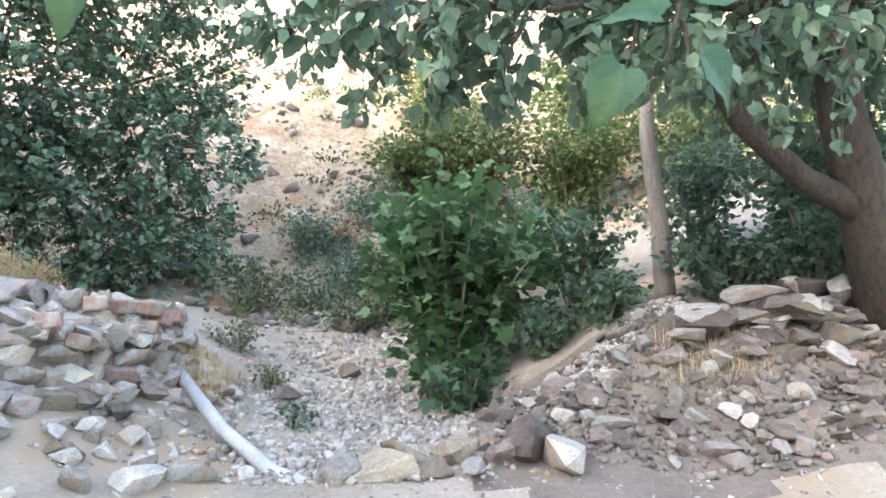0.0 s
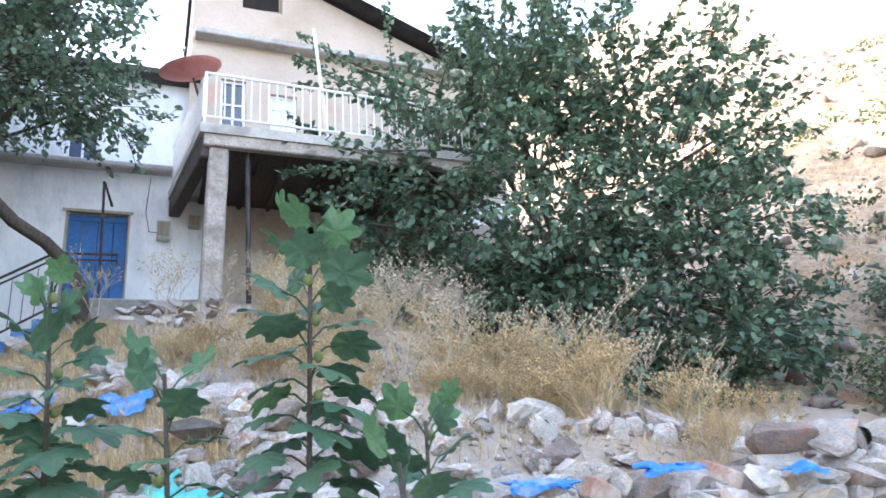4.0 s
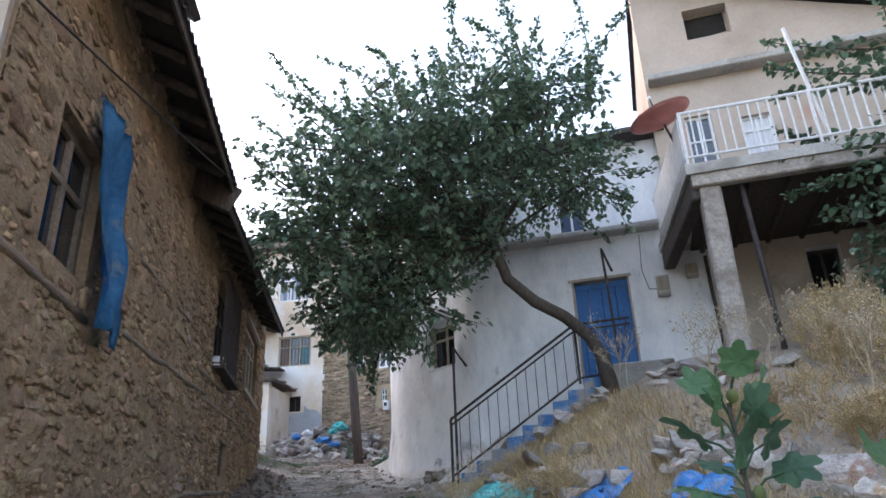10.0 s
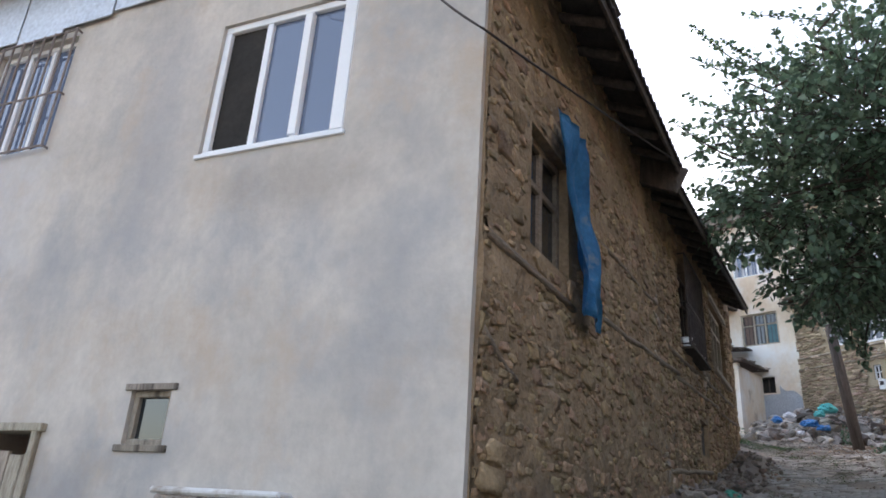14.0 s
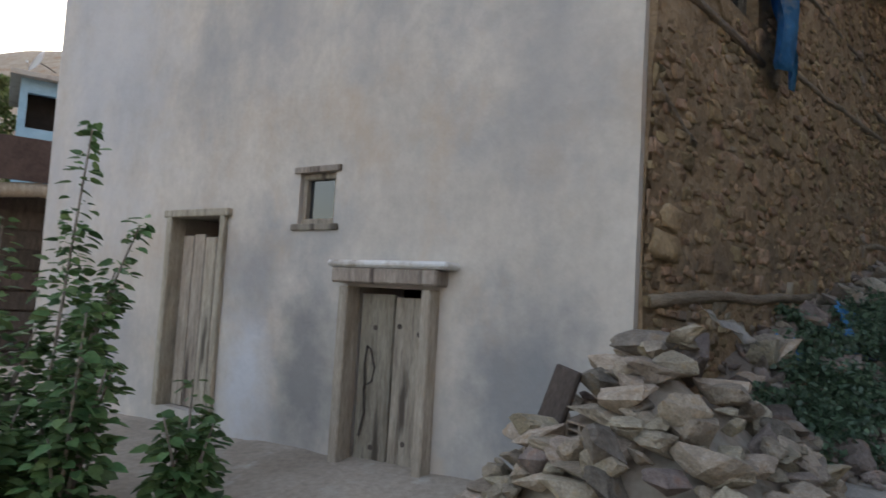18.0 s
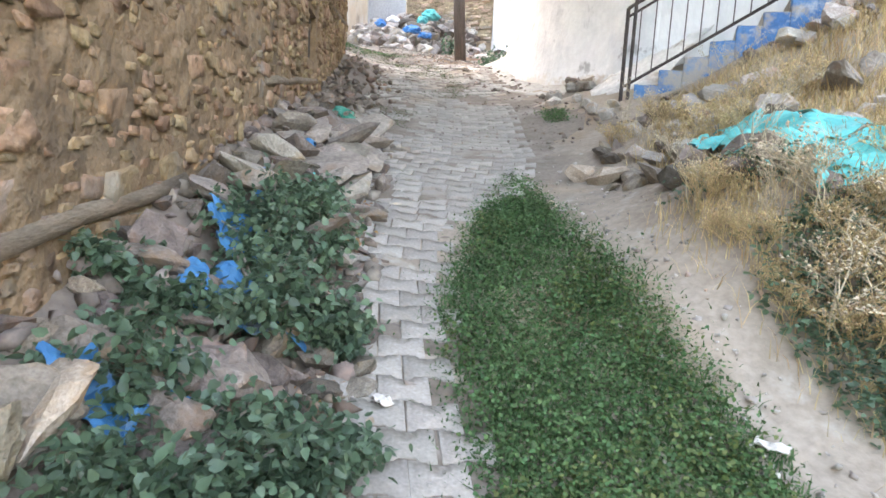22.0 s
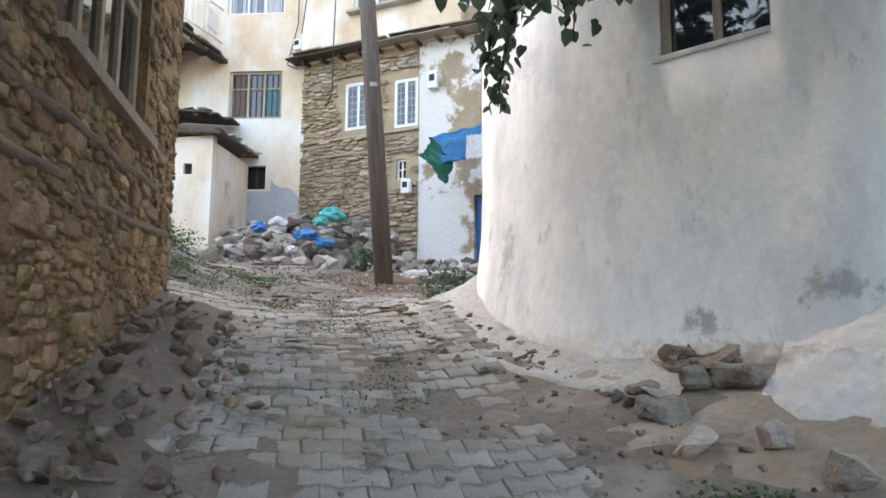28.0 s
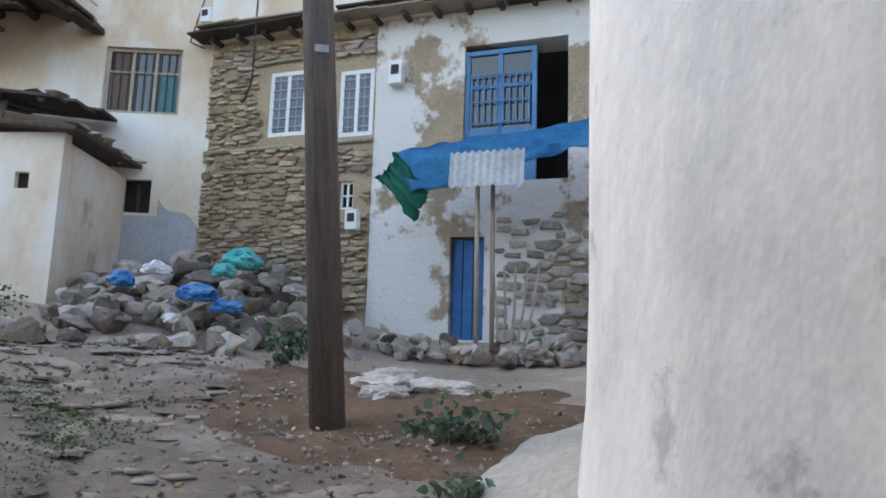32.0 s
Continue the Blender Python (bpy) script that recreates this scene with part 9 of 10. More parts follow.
for _ in range(900):
    x, y = rnd.gauss(-22.4, 0.9), rnd.gauss(4.5, 0.7)
    _m.append(pose(x, y, gz(x, y) + 0.07, rnd.uniform(0, 360), rnd.uniform(0, 40), rnd.uniform(0, 360)) @ Matrix.Scale(rnd.choice((0.02, 0.03, 0.05)), 4))
tagged(new("mound_gravel", joined_copies("mound_gravel", SMALL, _m, "rubble_joined")), "pale gravel strewn over the dug earth", "gravel", kind="stuff")

# concrete gutter and apron along the white wall
GUT = [Vector(p) for p in ((-20.6, 3.95), (-19.6, 3.84), (-18.7, 3.78), (-18.0, 3.84), (-17.4, 4.06), (-16.95, 4.3), (-16.75, 4.36))]
_gl = sum((b - a).length for a, b in zip(GUT, GUT[1:]))
bm = bmesh.new()
pv = []
for k in range(60):
    p, u = along(GUT, _gl * k / 59)
    nrm = Vector((u.y, -u.x))
    w = 0.17 + 0.05 * noise.noise(Vector((k * 0.35, 0, 0)))
    pv.append([bm.verts.new((*(p + nrm * o * w), gz(*(p + nrm * o * w)) + z + 0.012 * noise.noise(Vector((k * 0.6, o * 2, 1))))) for o, z in ((1.25, -0.05), (1.0, 0.03), (0.5, 0.02), (0.0, 0.01), (-0.5, 0.015), (-1.0, 0.03), (-1.5, 0.06))])
for a, b in zip(pv, pv[1:]):
    for j in range(6):
        bm.faces.new((a[j], b[j], b[j + 1], a[j + 1]))
bmesh.ops.recalc_face_normals(bm, faces=bm.faces)
tagged(part("gutter", bm, "concrete", smooth=True), "cracked concrete gutter along the foot of the white wall", "gutter", kind="structure")
AW = [Vector(p) for p in ((-18.4, 4.18), (-19.2, 4.26), (-19.8, 4.4), (-20.05, 4.65), (-20.08, 5.2), (-20.05, 6.2))]
AO = [Vector(p) for p in ((-18.5, 3.98), (-19.4, 4.0), (-20.4, 4.1), (-20.9, 4.45), (-21.5, 5.1), (-21.7, 6.2))]
bm = bmesh.new()
pv = []
for k in range(26):
    u = k / 25
    a, b = [along(line, u * sum((q - p).length for p, q in zip(line, line[1:])) * 0.999)[0] for line in (AW, AO)]
    pv.append([bm.verts.new((*a.lerp(b, q), gz(*a.lerp(b, q)) + (0.12 + 0.22 * min(1, u * 1.6)) * (1 - q) ** 1.3 + 0.03 - 0.07 * (q > 0.95) + 0.03 * noise.noise(Vector((k * 0.5, q * 4, 2))))) for q in (0, 0.15, 0.3, 0.5, 0.7, 0.85, 1.0)])
for a, b in zip(pv, pv[1:]):
    for j in range(6):
        bm.faces.new((a[j], b[j], b[j + 1], a[j + 1]))
bmesh.ops.recalc_face_normals(bm, faces=bm.faces)
tagged(part("apron", bm, "concrete", smooth=True), "sloping concrete apron at the corner of the white house", "apron", kind="structure")
# lumpy whitewashed skirt sloping from the wall to the foot of the stairs
bm = bmesh.new()
pv = []
SK_IN = [Vector(p) for p in ((-16.55, 4.78), (-16.2, 4.98), (-15.95, 5.2), (-15.6, 5.7))]
SK_OUT = [Vector(p) for p in ((-16.35, 4.38), (-15.95, 4.2), (-15.6, 4.25), (-15.25, 4.75))]
for k in range(60):
    u = k / 59
    a, b = [along(line, u * 0.999 * sum((q - p).length for p, q in zip(line, line[1:])))[0] for line in (SK_IN, SK_OUT)]
    row = []
    for j in range(26):
        o = j / 25
        p = a.lerp(b, o)
        rise = (0.1 + 0.3 * u) * (1 - o) ** 1.1
        lump = 0.05 * noise.noise(Vector((p.x * 6, p.y * 6, 5))) + 0.04 * abs(noise.noise(Vector((p.x * 14, p.y * 14, 5)))) + 0.018 * noise.noise(Vector((p.x * 34, p.y * 34, 8)))
        row.append(bm.verts.new((p.x, p.y, gz(p.x, p.y) + rise + lump - 0.12 * (o > 0.95) - 0.1 * (u < 0.02))))
    pv.append(row)
for a, b in zip(pv, pv[1:]):
    for j in range(25):
        bm.faces.new((a[j], a[j + 1], b[j + 1], b[j]))
bmesh.ops.recalc_face_normals(bm, faces=bm.faces)
tagged(part("wall_skirt", bm, "limewash", smooth=True), "lumpy whitewashed skirt at the foot of the white wall", "skirt", kind="structure")
# broken edge between the gutter and the wall, where the plaster has fallen away
heap("loose_rocks", "exposed foundation stones where the white plaster has broken away", [(-17.05 + 0.5 * u + rnd.uniform(-0.04, 0.04), 4.42 + 0.2 * u + rnd.uniform(-0.04, 0.04), rnd.uniform(-0.02, 0.06)) for u in [rnd.random() for _ in range(16)]], BANKS + OCHRE[:4], 0.15, 61, category="rocks", tilt=25, sink=0.1)
heap("loose_rocks", "crumbled plaster and stone chips along the concrete gutter", [(lambda p, u, o: (p.x + u.y * o, p.y - u.x * o, 0.0))(*along(GUT, rnd.uniform(0.6, _gl)), -0.2 + rnd.uniform(-0.04, 0.04)) for _ in range(46)] + [(lambda p, u, o: (p.x + u.y * o, p.y - u.x * o, 0.0))(*along(GUT, rnd.uniform(0.6, _gl)), 0.26 + rnd.uniform(-0.05, 0.08)) for _ in range(50)], BANKS + GREY[:3], 0.075, 62, category="rocks", tilt=40)
blocks = heap("kerb_blocks", "worn flat concrete blocks set at the foot of the white wall", [(-16.75, 4.08, 0.02)], FLAT[:1], 0.2, 63, category="blocks")
for k, (x, y, w, d, h, rz, up) in enumerate([(-16.62, 4.0, 0.36, 0.22, 0.13, -20, 0.02), (-16.72, 4.3, 0.22, 0.15, 0.09, -30, 0.06), (-16.5, 4.42, 0.22, 0.15, 0.12, 20, 0.05), (-16.95, 4.12, 0.18, 0.13, 0.07, 10, 0.02)]):
    b = boxed(w, d, h, 0, 0, 0, bevel=0.025)
    bmesh.ops.subdivide_edges(b, edges=b.edges[:], cuts=3, use_grid_fill=True)
    for v in b.verts:
        v.co += Vector((noise.noise(v.co * 7 + Vector((k, 0, 0))), noise.noise(v.co * 7 + Vector((0, k, 5))), noise.noise(v.co * 9 + Vector((0, 0, k))))) * 0.05
    part("block", b, "concrete_old", blocks).matrix_basis = blocks.matrix_basis.inverted() @ pose(x, y, gz(x, y) + up, 3, -4, rz)
leaf_carpet("lane_grass", "tuft of short grass below the stairs", "grass", [(-16.0, 3.65), (-15.3, 3.4), (-15.1, 3.6), (-15.8, 3.85)], 1500, 0.02, "grass_green", 495, 0.08, 0.07, -0.05)
heap("loose_rocks", "stone blocks below the foot of the stairs", [(-16.1, 3.8, 0.0), (-15.9, 4.05, 0.02), (-15.5, 3.95, 0.03), (-15.2, 3.9, 0.05), (-15.0, 4.1, 0.05), (-14.8, 3.9, 0.05)], GREY, 0.2, 20, category="rocks", tilt=12, sink=0.4)

# trampled darker dirt over the upper lane
bm = bmesh.new()
bmesh.ops.create_grid(bm, x_segments=230, y_segments=56, size=0.5)
for v in bm.verts:
    x = -15.6 + v.co.x * 19.2
    y = float(np.interp(-x, [6.6, 9.0, 11.0, 12.0, 14.0, 16.0, 20.0, 25.5], [0.55, 0.6, 0.84, 1.05, 1.75, 2.15, 2.6, 2.25])) + v.co.y * float(np.interp(-x, [6.6, 8.2, 9.0, 12.0, 13.0, 16.0], [2.2, 1.5, 0.95, 1.2, 2.4, 4.2]))
    rim = max(abs(v.co.x), abs(v.co.y)) * 2 + 0.3 * noise.noise(Vector((x * 0.9, y * 0.9, 3)))
    v.co = Vector((x, y, gz(x, y) + (0.019 if x < -12.5 else 0.006) + (0.026 if x < -10.5 else 0.005) * noise.noise(Vector((x * 0.9, y * 1.3, 6))) + (0.014 if x < -10.5 else 0.004) * noise.noise(Vector((x * 3, y * 3, 1))) + (0.008 if x < -10.5 else 0.003) * noise.noise(Vector((x * 11, y * 11, 1))) - 0.12 * max(0.0, rim - 0.75)))
tagged(part("trampled_dirt", bm, "lane_dirt", smooth=True), "trampled grey-brown dirt between the upper lane's stones", "dirt", kind="structure")
_m = []
for _ in range(2600):
    x, y = rnd.uniform(-25.0, -14.2), rnd.uniform(0.7, 4.0)
    _m.append(pose(x, y, gz(x, y) + 0.022, rnd.uniform(0, 360), rnd.uniform(0, 40), rnd.uniform(0, 360)) @ Matrix.Scale(rnd.choice((0.015, 0.02, 0.03, 0.04, 0.06)), 4))
tagged(new("lane_gravel", joined_copies("lane_gravel", SMALL, _m, "bankstone_joined")), "dirty gravel strewn over the upper lane", "gravel", kind="stuff")
leaf_carpet("lane_grass", "thin trodden grass in the joints of the upper lane", "grass", [(-15.0, 1.5), (-15.0, 2.6), (-19.0, 3.3), (-23.0, 3.2), (-23.0, 1.6), (-18.0, 1.6)], 9000, 0.016, "scrub", 494, 0.1, 0.05, 0.12)

_m = []
for _ in range(420):
    x = rnd.uniform(-20.0, -13.2)
    y = float(np.interp(-x, [13.2, 20.0], [0.75, 1.85])) + rnd.gauss(0, 0.28)
    _m.append(pose(x, y, gz(x, y) + 0.03, rnd.uniform(0, 360), rnd.uniform(0, 40), rnd.uniform(0, 360)) @ Matrix.Scale(rnd.choice((0.02, 0.03, 0.045, 0.06, 0.09)), 4))
tagged(new("lane_rubble", joined_copies("lane_rubble", SMALL, _m, "bankstone_joined")), "brown broken stones along the foot of the wall", "rubble", kind="stuff")
# broken slabs trodden into the ground at the end of the lane
_m = []
for _ in range(300):
    x, y = rnd.uniform(-25.5, -18.5), rnd.uniform(0.6, 3.7)
    w = rnd.choice((0.1, 0.16, 0.22, 0.3))
    _m.append(pose(x, y, gz(x, y) + 0.012, rnd.uniform(-3, 3), rnd.uniform(-3, 3), rnd.uniform(0, 360)) @ Matrix.Diagonal((w, w, 0.07, 1)))
tagged(new("trodden_slabs", joined_copies("trodden_slabs", stone_meshes("slab", "paver_joined", 5, (1, 0.8, 0.5), 1, 260), _m, "paver_joined")), "broken grey slabs trodden into the earth", "slabs", kind="stuff")
for k, (x, y, w, rz) in enumerate([(-9.84, 0.69, 0.09, 20), (-8.72, 0.2, 0.13, 70), (-9.47, 2.05, 0.12, 40), (-8.3, 1.92, 0.14, 10), (-9.1, 1.55, 0.07, 30), (-9.7, 0.35, 0.08, 80)]):
    scrap = thing("scrap", x, y, gz(x, y) + 0.03, rz, "scrap of white paper dropped on the lane", "litter", "litter on the lane")
    bm = bmesh.new()
    bmesh.ops.create_grid(bm, x_segments=6, y_segments=6, size=0.5)
    for v in bm.verts:
        v.co = Vector((v.co.x * w, v.co.y * w * 0.6, 0.02 * noise.noise(Vector((v.co.x * 3 + k, v.co.y * 3, 0)))))
    bmesh.ops.solidify(bm, geom=bm.faces[:], thickness=0.003)
    part("sheet", bm, "sack_white", scrap)
heap("loose_rocks", "tumbled grey blocks at the edge of the bank", [(-13.2 + rnd.uniform(-0.7, 1.1), 3.45 + rnd.uniform(-0.1, 0.7), 0.0) for _ in range(18)], ROCK + BANKS[:2], 0.22, 38, category="rocks", tilt=30, sink=0.2)

EDGE = [(-8.4, 0.0), (-8.4, 0.42), (-9.5, 0.42), (-11.0, 0.6), (-12.4, 0.95), (-12.4, 0.6), (-11.0, 0.25), (-9.5, 0.05)]
leaf_carpet("fallen_leaves", "brown fallen leaves along the edge of the paving", "leaves", EDGE, 1500, 0.032, "rust_weed", 491, 0.08, 0.035, -0.1)
leaf_carpet("fallen_leaves", "bleached fallen leaves along the edge of the paving", "leaves", EDGE, 900, 0.03, "thistle", 492, 0.1, 0.035, -0.1)
_m = []
for _ in range(900):
    x = rnd.uniform(-13.0, -8.4)
    y = float(np.interp(-x, [8.4, 9.5, 11.0, 13.0], [0.28, 0.3, 0.45, 0.95])) + rnd.gauss(0, 0.13)
    if _ % 3 == 0:
        y = float(np.interp(-x, [8.4, 9.5, 11.0, 13.0], [1.9, 2.0, 2.2, 2.5])) + rnd.gauss(0, 0.22)
    _m.append(pose(x, y, gz(x, y) + 0.008, rnd.uniform(0, 360), rnd.uniform(0, 40), rnd.uniform(0, 360)) @ Matrix.Scale(rnd.choice((0.015, 0.02, 0.03, 0.05, 0.07 if _ % 3 else 0.02)), 4))
tagged(new("edge_chips", joined_copies("edge_chips", SMALL, _m, "rubble_joined")), "pale stone chips strewn along the edge of the paving", "gravel", kind="stuff")

# ---- what closes the view behind the rendered house ----
yard = house("yard_shed", (-1.5, -16.1), Vector((-0.91, 0.416)), "long dark timber shed with a brown tin roof across the yard", "shed")
part("wall", wall_panel(12.0, 0.0, 3.75, 0.3, (), 0.03), "wood_dark", yard)
for k in range(16):
    part("plank", boxed(0.7, 0.03, 1.2, 0.4 + 0.74 * k, -0.02, 3.1), "wood_dark", yard)
tin_roof("roof", yard, -0.5, 12.4, -0.8, 4.4, 3.0, 4.6, "roof_brown")
part("fascia", boxed(12.9, 0.05, 0.7, 5.95, -0.8, 4.15), "roof_brown", yard)
log(yard, (-0.6, -0.7, 3.62), (12.5, -0.7, 3.7), 0.13, "wood_old", seed=5, wob=0.05)
for k in range(9):
    part("board", boxed(12.0, 0.04, 0.3, 6.0, -0.03 - 0.01 * (k % 2), 0.5 + 0.34 * k), "wood_dark", yard)
bh = house("blue_house", (-19.2, -30.4), Vector((-0.9, 0.44)), "pale blue concrete house behind the yard", "house")
part("wall", wall_panel(7.0, 3.0, 10.6, 0.3, [(0.3, 1.6, 8.5, 10.0)], 0.01), "blue_wall", bh)
# core: near-black sheet added for the shade behind the window
part("core", boxed(6.6, 0.1, 5.0, 3.5, 1.0, 7.8), "unlit_inside", bh)
part("side_wall", boxed(0.3, 6.0, 7.4, 0.15, 3.3, 6.9), "blue_wall", bh)
part("roof", boxed(7.8, 7.0, 0.2, 3.5, 3.0, 10.7), "concrete", bh)
_p = bh.matrix_basis @ Vector((0.6, -0.2, 11.3))
satellite_dish(_p.x, _p.y, _p.z, 60, 60, 0.5, "pvc", "small white satellite dish on the blue house roof")
for k, (x, y, h) in enumerate([(-11.5, -39, 9.5), (-14.5, -38, 8.0), (-17.0, -36.5, 10.5), (-19.0, -38, 9.0), (-21.5, -37, 7.5), (-9.0, -41, 8.5)]):
    z = gz(x, y)
    rs = np.random.RandomState(200 + k)
    t = thing("poplar", x, y, z - 0.1, 0, "tall slim poplar with pale green sunlit leaves", "tree", "poplars behind the yard")
    part("trunk", tube(bmesh.new(), [(0, 0, 0), (0, 0, h * 0.9)], [0.16, 0.03], 7), "bark_grey", t)
    n = 2600
    u = rs.uniform(0.12, 1, n)
    r = (0.25 + 1.05 * np.sin(np.pi * u ** 0.8)) * np.sqrt(rs.uniform(0.05, 1, n)) * (0.7 + 0.5 * np.sin(u * 23 + k) ** 2)
    a = rs.uniform(0, 6.28, n)
    P = np.stack([r * np.cos(a), r * np.sin(a), u * h], -1)
    ob = new("crown", leaf_mesh("crown", P, rs.normal(size=(n, 3)) + np.array([0, 0, 0.6]), rs.normal(size=(n, 3)) + 1e-3, 0.2 * rs.uniform(0.6, 1.3, n), "leaf_yellow"))
    ob.parent = t
    tagged(ob, kind="stuff")

# ---- wall stones and paving, last ----
def clip_cell(poly, a, b, c):
    """The part of a convex outline on the side a*x + b*y <= c."""
    out = []
    for (x1, y1), (x2, y2) in zip(poly, poly[1:] + poly[:1]):
        d1, d2 = a * x1 + b * y1 - c, a * x2 + b * y2 - c
        if d1 <= 0:
            out.append((x1, y1))
        if d1 * d2 < 0:
            k = d1 / (d1 - d2)
            out.append((x1 + (x2 - x1) * k, y1 + (y2 - y1) * k))
    return out


def masonry(owner, length, z0, z1, openings, near, part_mat, join_mat, seed, radii, aspect=1.7, skip=0.18, proud=(0.03, 0.08), limit=300, s0=0.0, y=0.0, gap=0.012, more=0.0):
    """Rubble walling: angular stones of uneven size fitted to one another over a wall's face, their faces rough and proud of the mortar. near(s, z): which are parts of their own."""
    r = random.Random(seed)
    cells, grid_ = [], collections.defaultdict(list)
    big = max(radii)
    lo = min(z0(s0), z0(length)) if callable(z0) else z0
    for trial in range(int((length - s0) * (z1 - lo) / aspect / min(radii) ** 2 * 2.2)):
        q = r.choice(radii)
        x, z = r.uniform(s0, length) / aspect, r.uniform(lo, z1)
        gx, gy = int(x / big), int(z / big)
        if all(math.hypot(x - a, z - b) > (q + w) * 0.8 for i in (-2, -1, 0, 1, 2) for j in (-2, -1, 0, 1, 2) for a, b, w in grid_[gx + i, gy + j]):
            cells.append((x, z, q))
            grid_[gx, gy].append((x, z, q))
    kept, V, F = 0, [], []
    for x, z, q in cells:
        s = x * aspect
        if r.random() < skip or (callable(z0) and z < z0(s) - 0.1) or any(o[0] - 0.1 < s < o[1] + 0.1 and o[2] - 0.08 < z < o[3] + 0.08 for o in openings):
            continue
        tw = r.uniform(-0.22, 0.22)
        w_, h_ = q * r.uniform(0.85, 1.5), q * r.uniform(0.65, 0.95)
        poly = [(x + a * w_ * r.uniform(0.6, 1.15) - b * h_ * tw, z + b * h_ * r.uniform(0.6, 1.2) + a * w_ * tw) for a, b in ((-1, -1), (1, -1), (1, 1), (-1, 1))]
        gx, gy = int(x / big), int(z / big)
        for i in range(-3, 4):
            for j in range(-3, 4):
                for a, b, w in grid_[gx + i, gy + j]:
                    if (a, b) != (x, z) and poly:
                        da, db = a - x, b - z
                        poly = clip_cell(poly, da, db, (a * a + b * b - x * x - z * z + q * q - w * w) / 2)
        if len(poly) < 3:
            continue
        cx, cz = sum(p[0] for p in poly) / len(poly), sum(p[1] for p in poly) / len(poly)
        if q > 0.035:
            full = []
            for (ax, az), (bx, bz) in zip(poly, poly[1:] + poly[:1]):
                f, e = r.uniform(0.25, 0.75), r.uniform(0.84, 1.06)
                full += [(ax, az), (cx + (ax + (bx - ax) * f - cx) * e, cz + (az + (bz - az) * f - cz) * e)]
            poly = full
        n = len(poly)
        k1 = max(0.8, 1 - r.uniform(0.3, 1.5) * gap / q)
        out, tx, tz = r.uniform(*proud) + more * min(1.0, max(0.0, (s - 5.0) / 3)), r.uniform(-0.12, 0.12), r.uniform(-0.2, 0.2)
        vs = []
        for scale_, depth_, jit in ((1.0, 0.0, 0.0), (0.985, 1.0, 0.08), (0.5, 1.0, 0.12)):
            for px, pz in poly:
                dx, dz = (px - cx) * k1 * scale_ * r.uniform(0.965, 1.02), (pz - cz) * k1 * scale_ * r.uniform(0.965, 1.02)
                vs.append((min(max((cx + dx) * aspect, s0 + 0.01), length - 0.01), y + 0.02 - (0.02 + out) * depth_ * (1 + r.uniform(-jit, jit)) + (dx * aspect * tx + dz * tz) * (depth_ > 0), cz + dz))
        vs.append((cx * aspect, y - out * r.uniform(0.85, 1.15), cz))
        fs = []
        for b in (0, n):
            for k in range(n):
                fs += [(b + k, b + (k + 1) % n, b + n + (k + 1) % n), (b + k, b + n + (k + 1) % n, b + n + k)]
        fs += [(2 * n + k, 2 * n + (k + 1) % n, 3 * n) for k in range(n)]
        if near(s, z) and kept < limit:
            kept += 1
            ob = new("stone", mesh_np("stone", vs, fs, part_mat))
            ob.parent = owner
        else:
            b = len(V)
            V += vs
            F += [(i + b, j + b, k + b) for i, j, k in fs]
    if V:
        ob = new("stonework", mesh_np("stonework", V, F, join_mat))
        ob.parent = owner
        tagged(ob, kind="stuff")


def mortar_skin(owner, length, z0, z1, openings, mat, seed, s0=0.0, step=0.05, y=-0.03, rough=0.03, deep=0.0):
    """Uneven mud mortar over a stone face, which buries part of the stones."""
    ns, nz = int((length - s0) / step), int((z1 - z0(s0)) / step)
    V, F, idx = [], [], {}
    for i in range(ns + 1):
        for j in range(nz + 1):
            q, z = s0 + (length - s0) * i / ns, z0(s0) + (z1 - z0(s0)) * j / nz
            d = rough * (noise.noise(Vector((q * 2.2, z * 3.0, seed))) + 0.7 * noise.noise(Vector((q * 7, z * 11, seed))) + 0.6 * noise.noise(Vector((q * 15, z * 24, seed))) - 0.9 * max(0.0, noise.noise(Vector((q * 9, z * 20, seed + 4))) - 0.1))
            idx[i, j] = len(V)
            V.append((q, y + d + deep * min(1.0, max(0.0, (q - 4.5) / 3)), z))
    for i in range(ns):
        for j in range(nz):
            q, z = V[idx[i, j]][0] + step / 2, V[idx[i, j]][2] + step / 2
            if z > z0(q) - 0.1 and not any(o[0] - 0.03 < q < o[1] + 0.03 and o[2] - 0.03 < z < o[3] + 0.03 for o in openings):
                F.append((idx[i, j], idx[i + 1, j], idx[i + 1, j + 1], idx[i, j + 1]))
    ob = new("mud_mortar", mesh_np("mud_mortar", V, F, mat, True))
    ob.parent = owner
    return ob


mortar_skin(stone_house, LS - 0.01, ST_BASE, 7.1, ST_OPEN, "mud", 3, 0.06, step=0.034, y=-0.029, rough=0.018, deep=0.018)
masonry(stone_house, LS, ST_BASE, 7.1, ST_OPEN, lambda s, z: s < 4.5 and 1.7 < z < 4.1, "wallstone", "wallstone_joined", 1, (0.024, 0.03, 0.038, 0.046, 0.06, 0.075, 0.095, 0.11), 1.8, 0.08, (-0.006, 0.014), y=-0.03, gap=0.002, s0=0.06, more=0.006)
masonry(shuttered_house, 3.0, 5.6, 9.85, [(1.05, 1.92, 8.2, 9.5), (2.3, 3.05, 8.1, 9.4), (2.4, 2.8, 7.0, 7.6)], lambda s, z: z > 6.4, "farstone", "farstone_joined", 2, (0.03, 0.04, 0.055), 2.9, 0.06, (-0.002, 0.014), y=-0.055, gap=0.003)
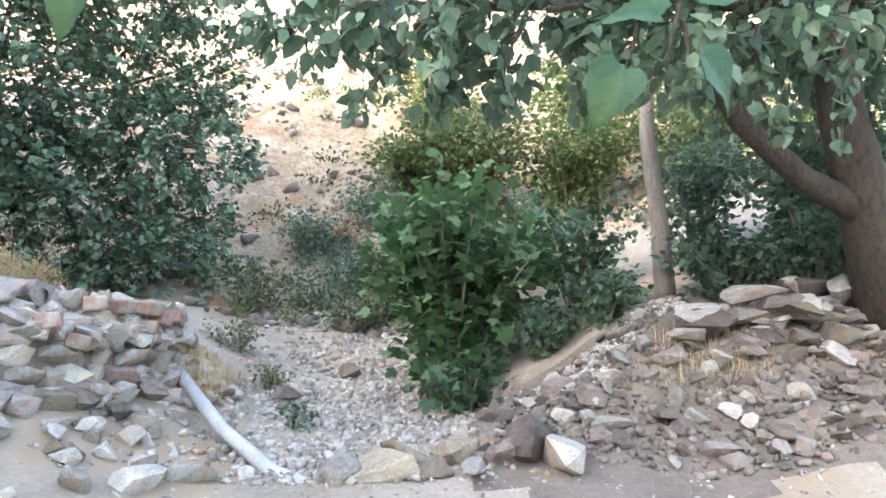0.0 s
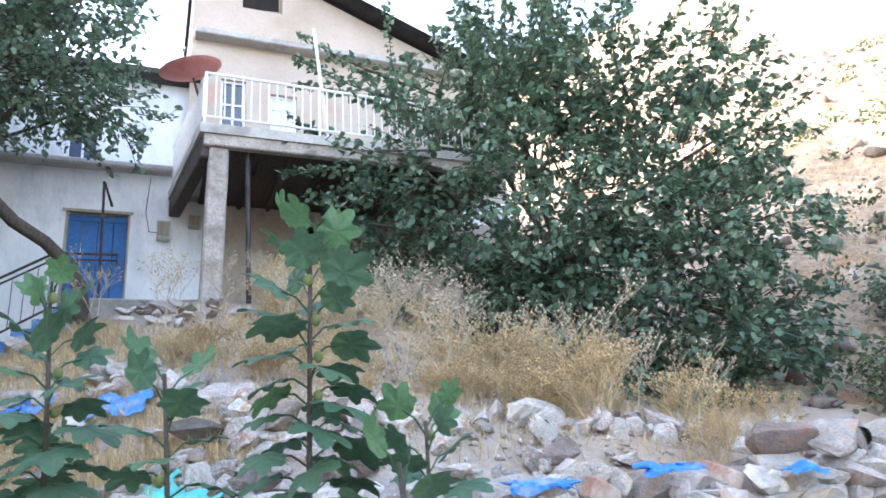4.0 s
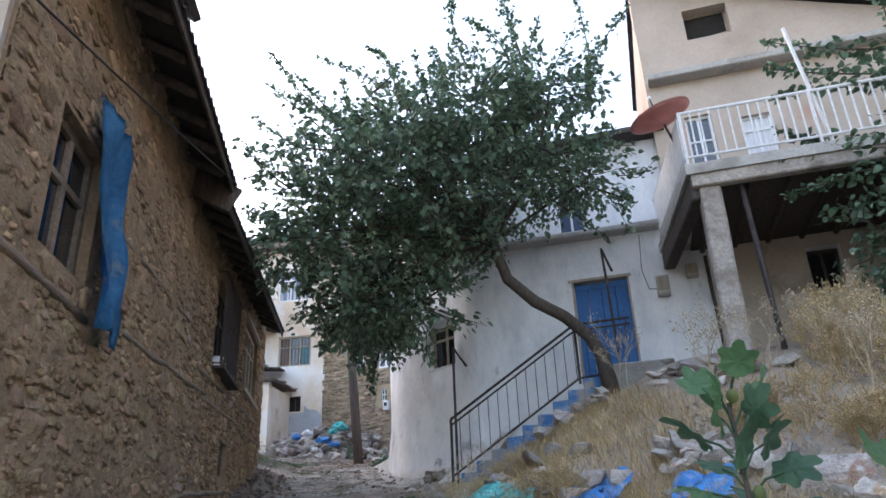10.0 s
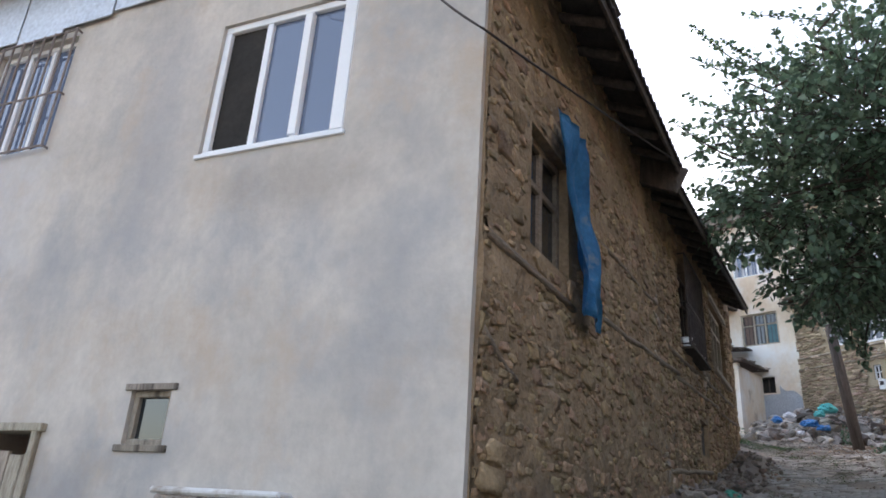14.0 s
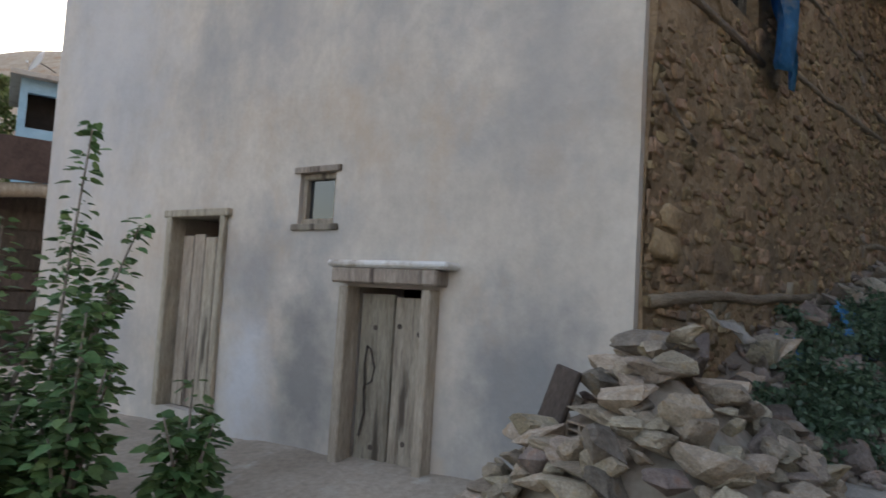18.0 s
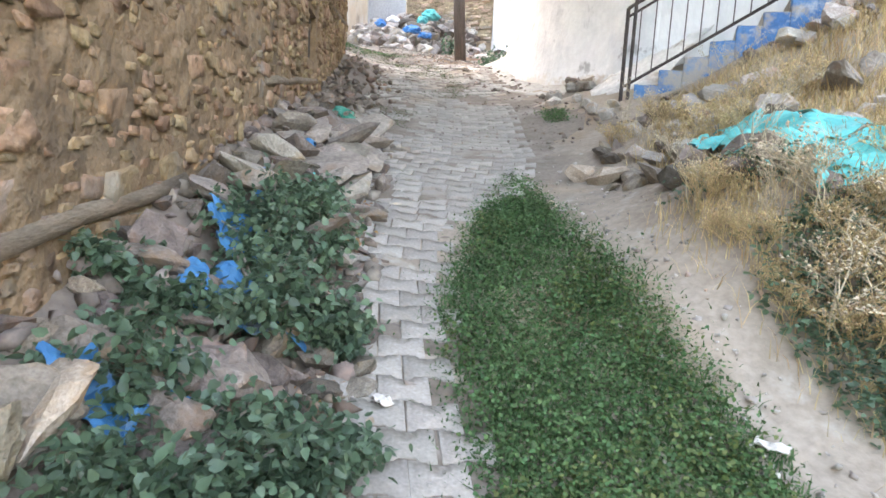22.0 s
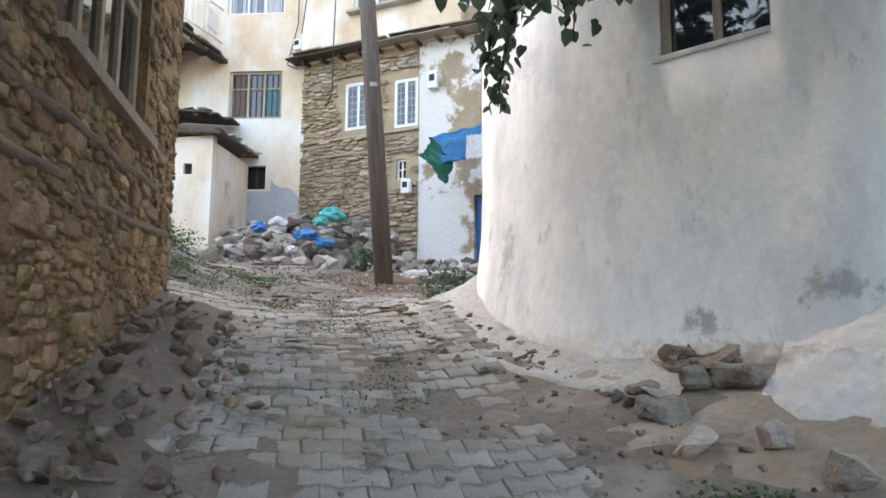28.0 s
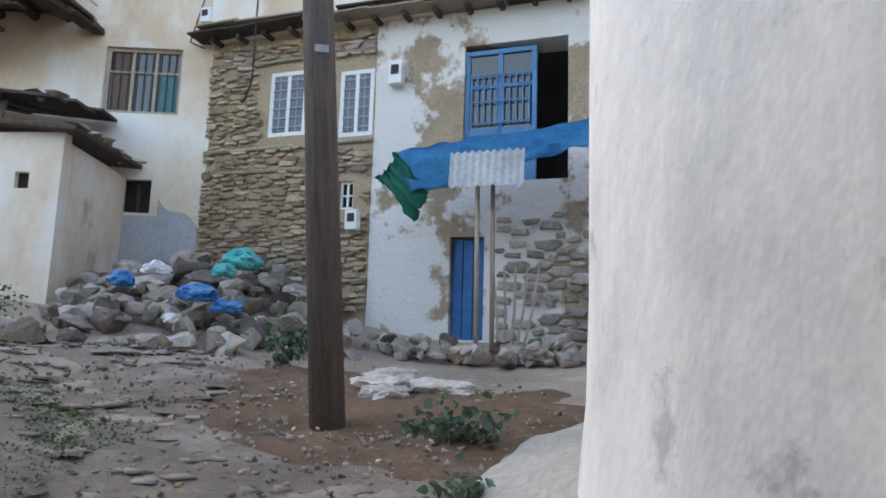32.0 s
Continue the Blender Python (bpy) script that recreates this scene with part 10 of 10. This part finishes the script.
masonry(shuttered_house, 8.4, 4.8, 6.9, [(4.2, 4.8, 5.0, 6.7)], lambda s, z: False, "farstone", "rubble_joined", 3, (0.06, 0.08, 0.1), 1.8, 0.04, (0.008, 0.035), s0=4.85, y=-0.02)
for k, z in enumerate((6.0, 7.75, 8.12, 9.55)):
    log(shuttered_house, (0.0, -0.03, z), (3.0, -0.03, z + 0.02), 0.035, "wood_old", seed=40 + k, wob=0.01)

def paver_mesh(name, mat, grow, chip):
    """A bone-shaped interlocking paving block, 20 by 16.5 cm, chamfered and a little worn."""
    rp = random.Random(int(chip * 1000) + 3)
    out = [(-0.1, -0.0945), (-0.048, -0.0945), (-0.03, -0.0705), (0.03, -0.0705), (0.048, -0.0945), (0.1, -0.0945), (0.1, 0.0945), (0.048, 0.0945), (0.03, 0.0705), (-0.03, 0.0705), (-0.048, 0.0945), (-0.1, 0.0945)]
    n = len(out)
    vs = []
    for shrink, z in ((grow, -0.06), (grow, -0.004), (grow - 0.045, 0.0)):
        for x, y in out:
            vs.append((x * shrink * (1 + rp.uniform(-chip, chip)), y * shrink * (1 + rp.uniform(-chip, chip)), z))
    vs.append((0, 0, 0.001))
    fs = []
    for b in (0, n):
        for k in range(n):
            fs += [(b + k, b + (k + 1) % n, b + n + (k + 1) % n), (b + k, b + n + (k + 1) % n, b + n + k)]
    fs += [(2 * n + k, 2 * n + (k + 1) % n, 3 * n) for k in range(n)]
    return mesh_np(name, vs, fs, mat)


PAVERS = [paver_mesh("paver", "paver", 0.988 - 0.005 * i, 0.006 + 0.008 * i) for i in range(4)]
PAVERS_FAR = [paver_mesh("far_paver", "paver_joined", 0.978 - 0.01 * i, 0.014 + 0.01 * i) for i in range(4)]
lane = tagged(new("paving"), "worn interlocking concrete paving stones of the lane", "paving", kind="structure")
r = random.Random(9)
kept, rest = 0, []
CENTRE = [Vector(p) for p in ((-6.6, 0.55), (-8.0, 0.6), (-9.0, 0.6), (-11.0, 0.84), (-12.0, 1.05), (-14.0, 1.75), (-16.0, 2.15), (-18.0, 2.5), (-20.0, 2.75), (-22.5, 2.6), (-25.0, 2.0))]
d_, row = 0.0, 0
while d_ < 14.6:
    p, u = along(CENTRE, d_)
    side = Vector((u.y, -u.x)) * -1
    wide = np.interp(-p.x, [6.6, 8.2, 9.0, 12.0, 13.0, 20.0, 22.0, 25.0], [0.75, 0.5, 0.26, 0.32, 0.85, 1.2, 1.25, 1.0])
    k = -wide + (0.101 if row % 2 else 0.0)
    while k < wide:
        q = p + side * (k + r.uniform(-0.004, 0.004))
        bare = noise.noise(Vector((q.x * 0.9, q.y * 0.9, 7))) + 0.35 * noise.noise(Vector((q.x * 3, q.y * 3, 2)))
        worn = 0.42 if q.x > -12.6 else 0.27 if q.x > -19 else 0.18
        if bare < worn and r.random() > 0.03:
            tilt = 0.3 if q.x > -12 else 2.6
            e = 0.06
            m = pose(q.x, q.y, gz(q.x, q.y) + (0.014 if q.x > -12.5 else 0.034) + (r.uniform(-0.0015, 0.0015) if q.x > -12.5 else r.uniform(-0.009, 0.006)), r.uniform(-tilt, tilt), r.uniform(-tilt, tilt), math.degrees(math.atan2(side.y, side.x)) + r.uniform(-1, 1))
            sx = (gz(q.x + e, q.y) - gz(q.x - e, q.y)) / (2 * e)
            sy = (gz(q.x, q.y + e) - gz(q.x, q.y - e)) / (2 * e)
            nrm = Vector((-sx, -sy, 1)).normalized()
            m = Matrix.Translation(m.translation) @ Vector((0, 0, 1)).rotation_difference(nrm).to_matrix().to_4x4() @ m.to_3x3().to_4x4()
            if kept < 300 and -17.0 < q.x < -8.0:
                piece("paver", PAVERS[r.randrange(4)], lane, m)
                kept += 1
            else:
                rest.append(m)
        k += 0.2025
    d_ += 0.1675
    row += 1
ob = new("far_pavers", joined_copies("far_pavers", PAVERS_FAR, rest, "paver_joined"))
ob.parent = lane
tagged(ob, kind="stuff")
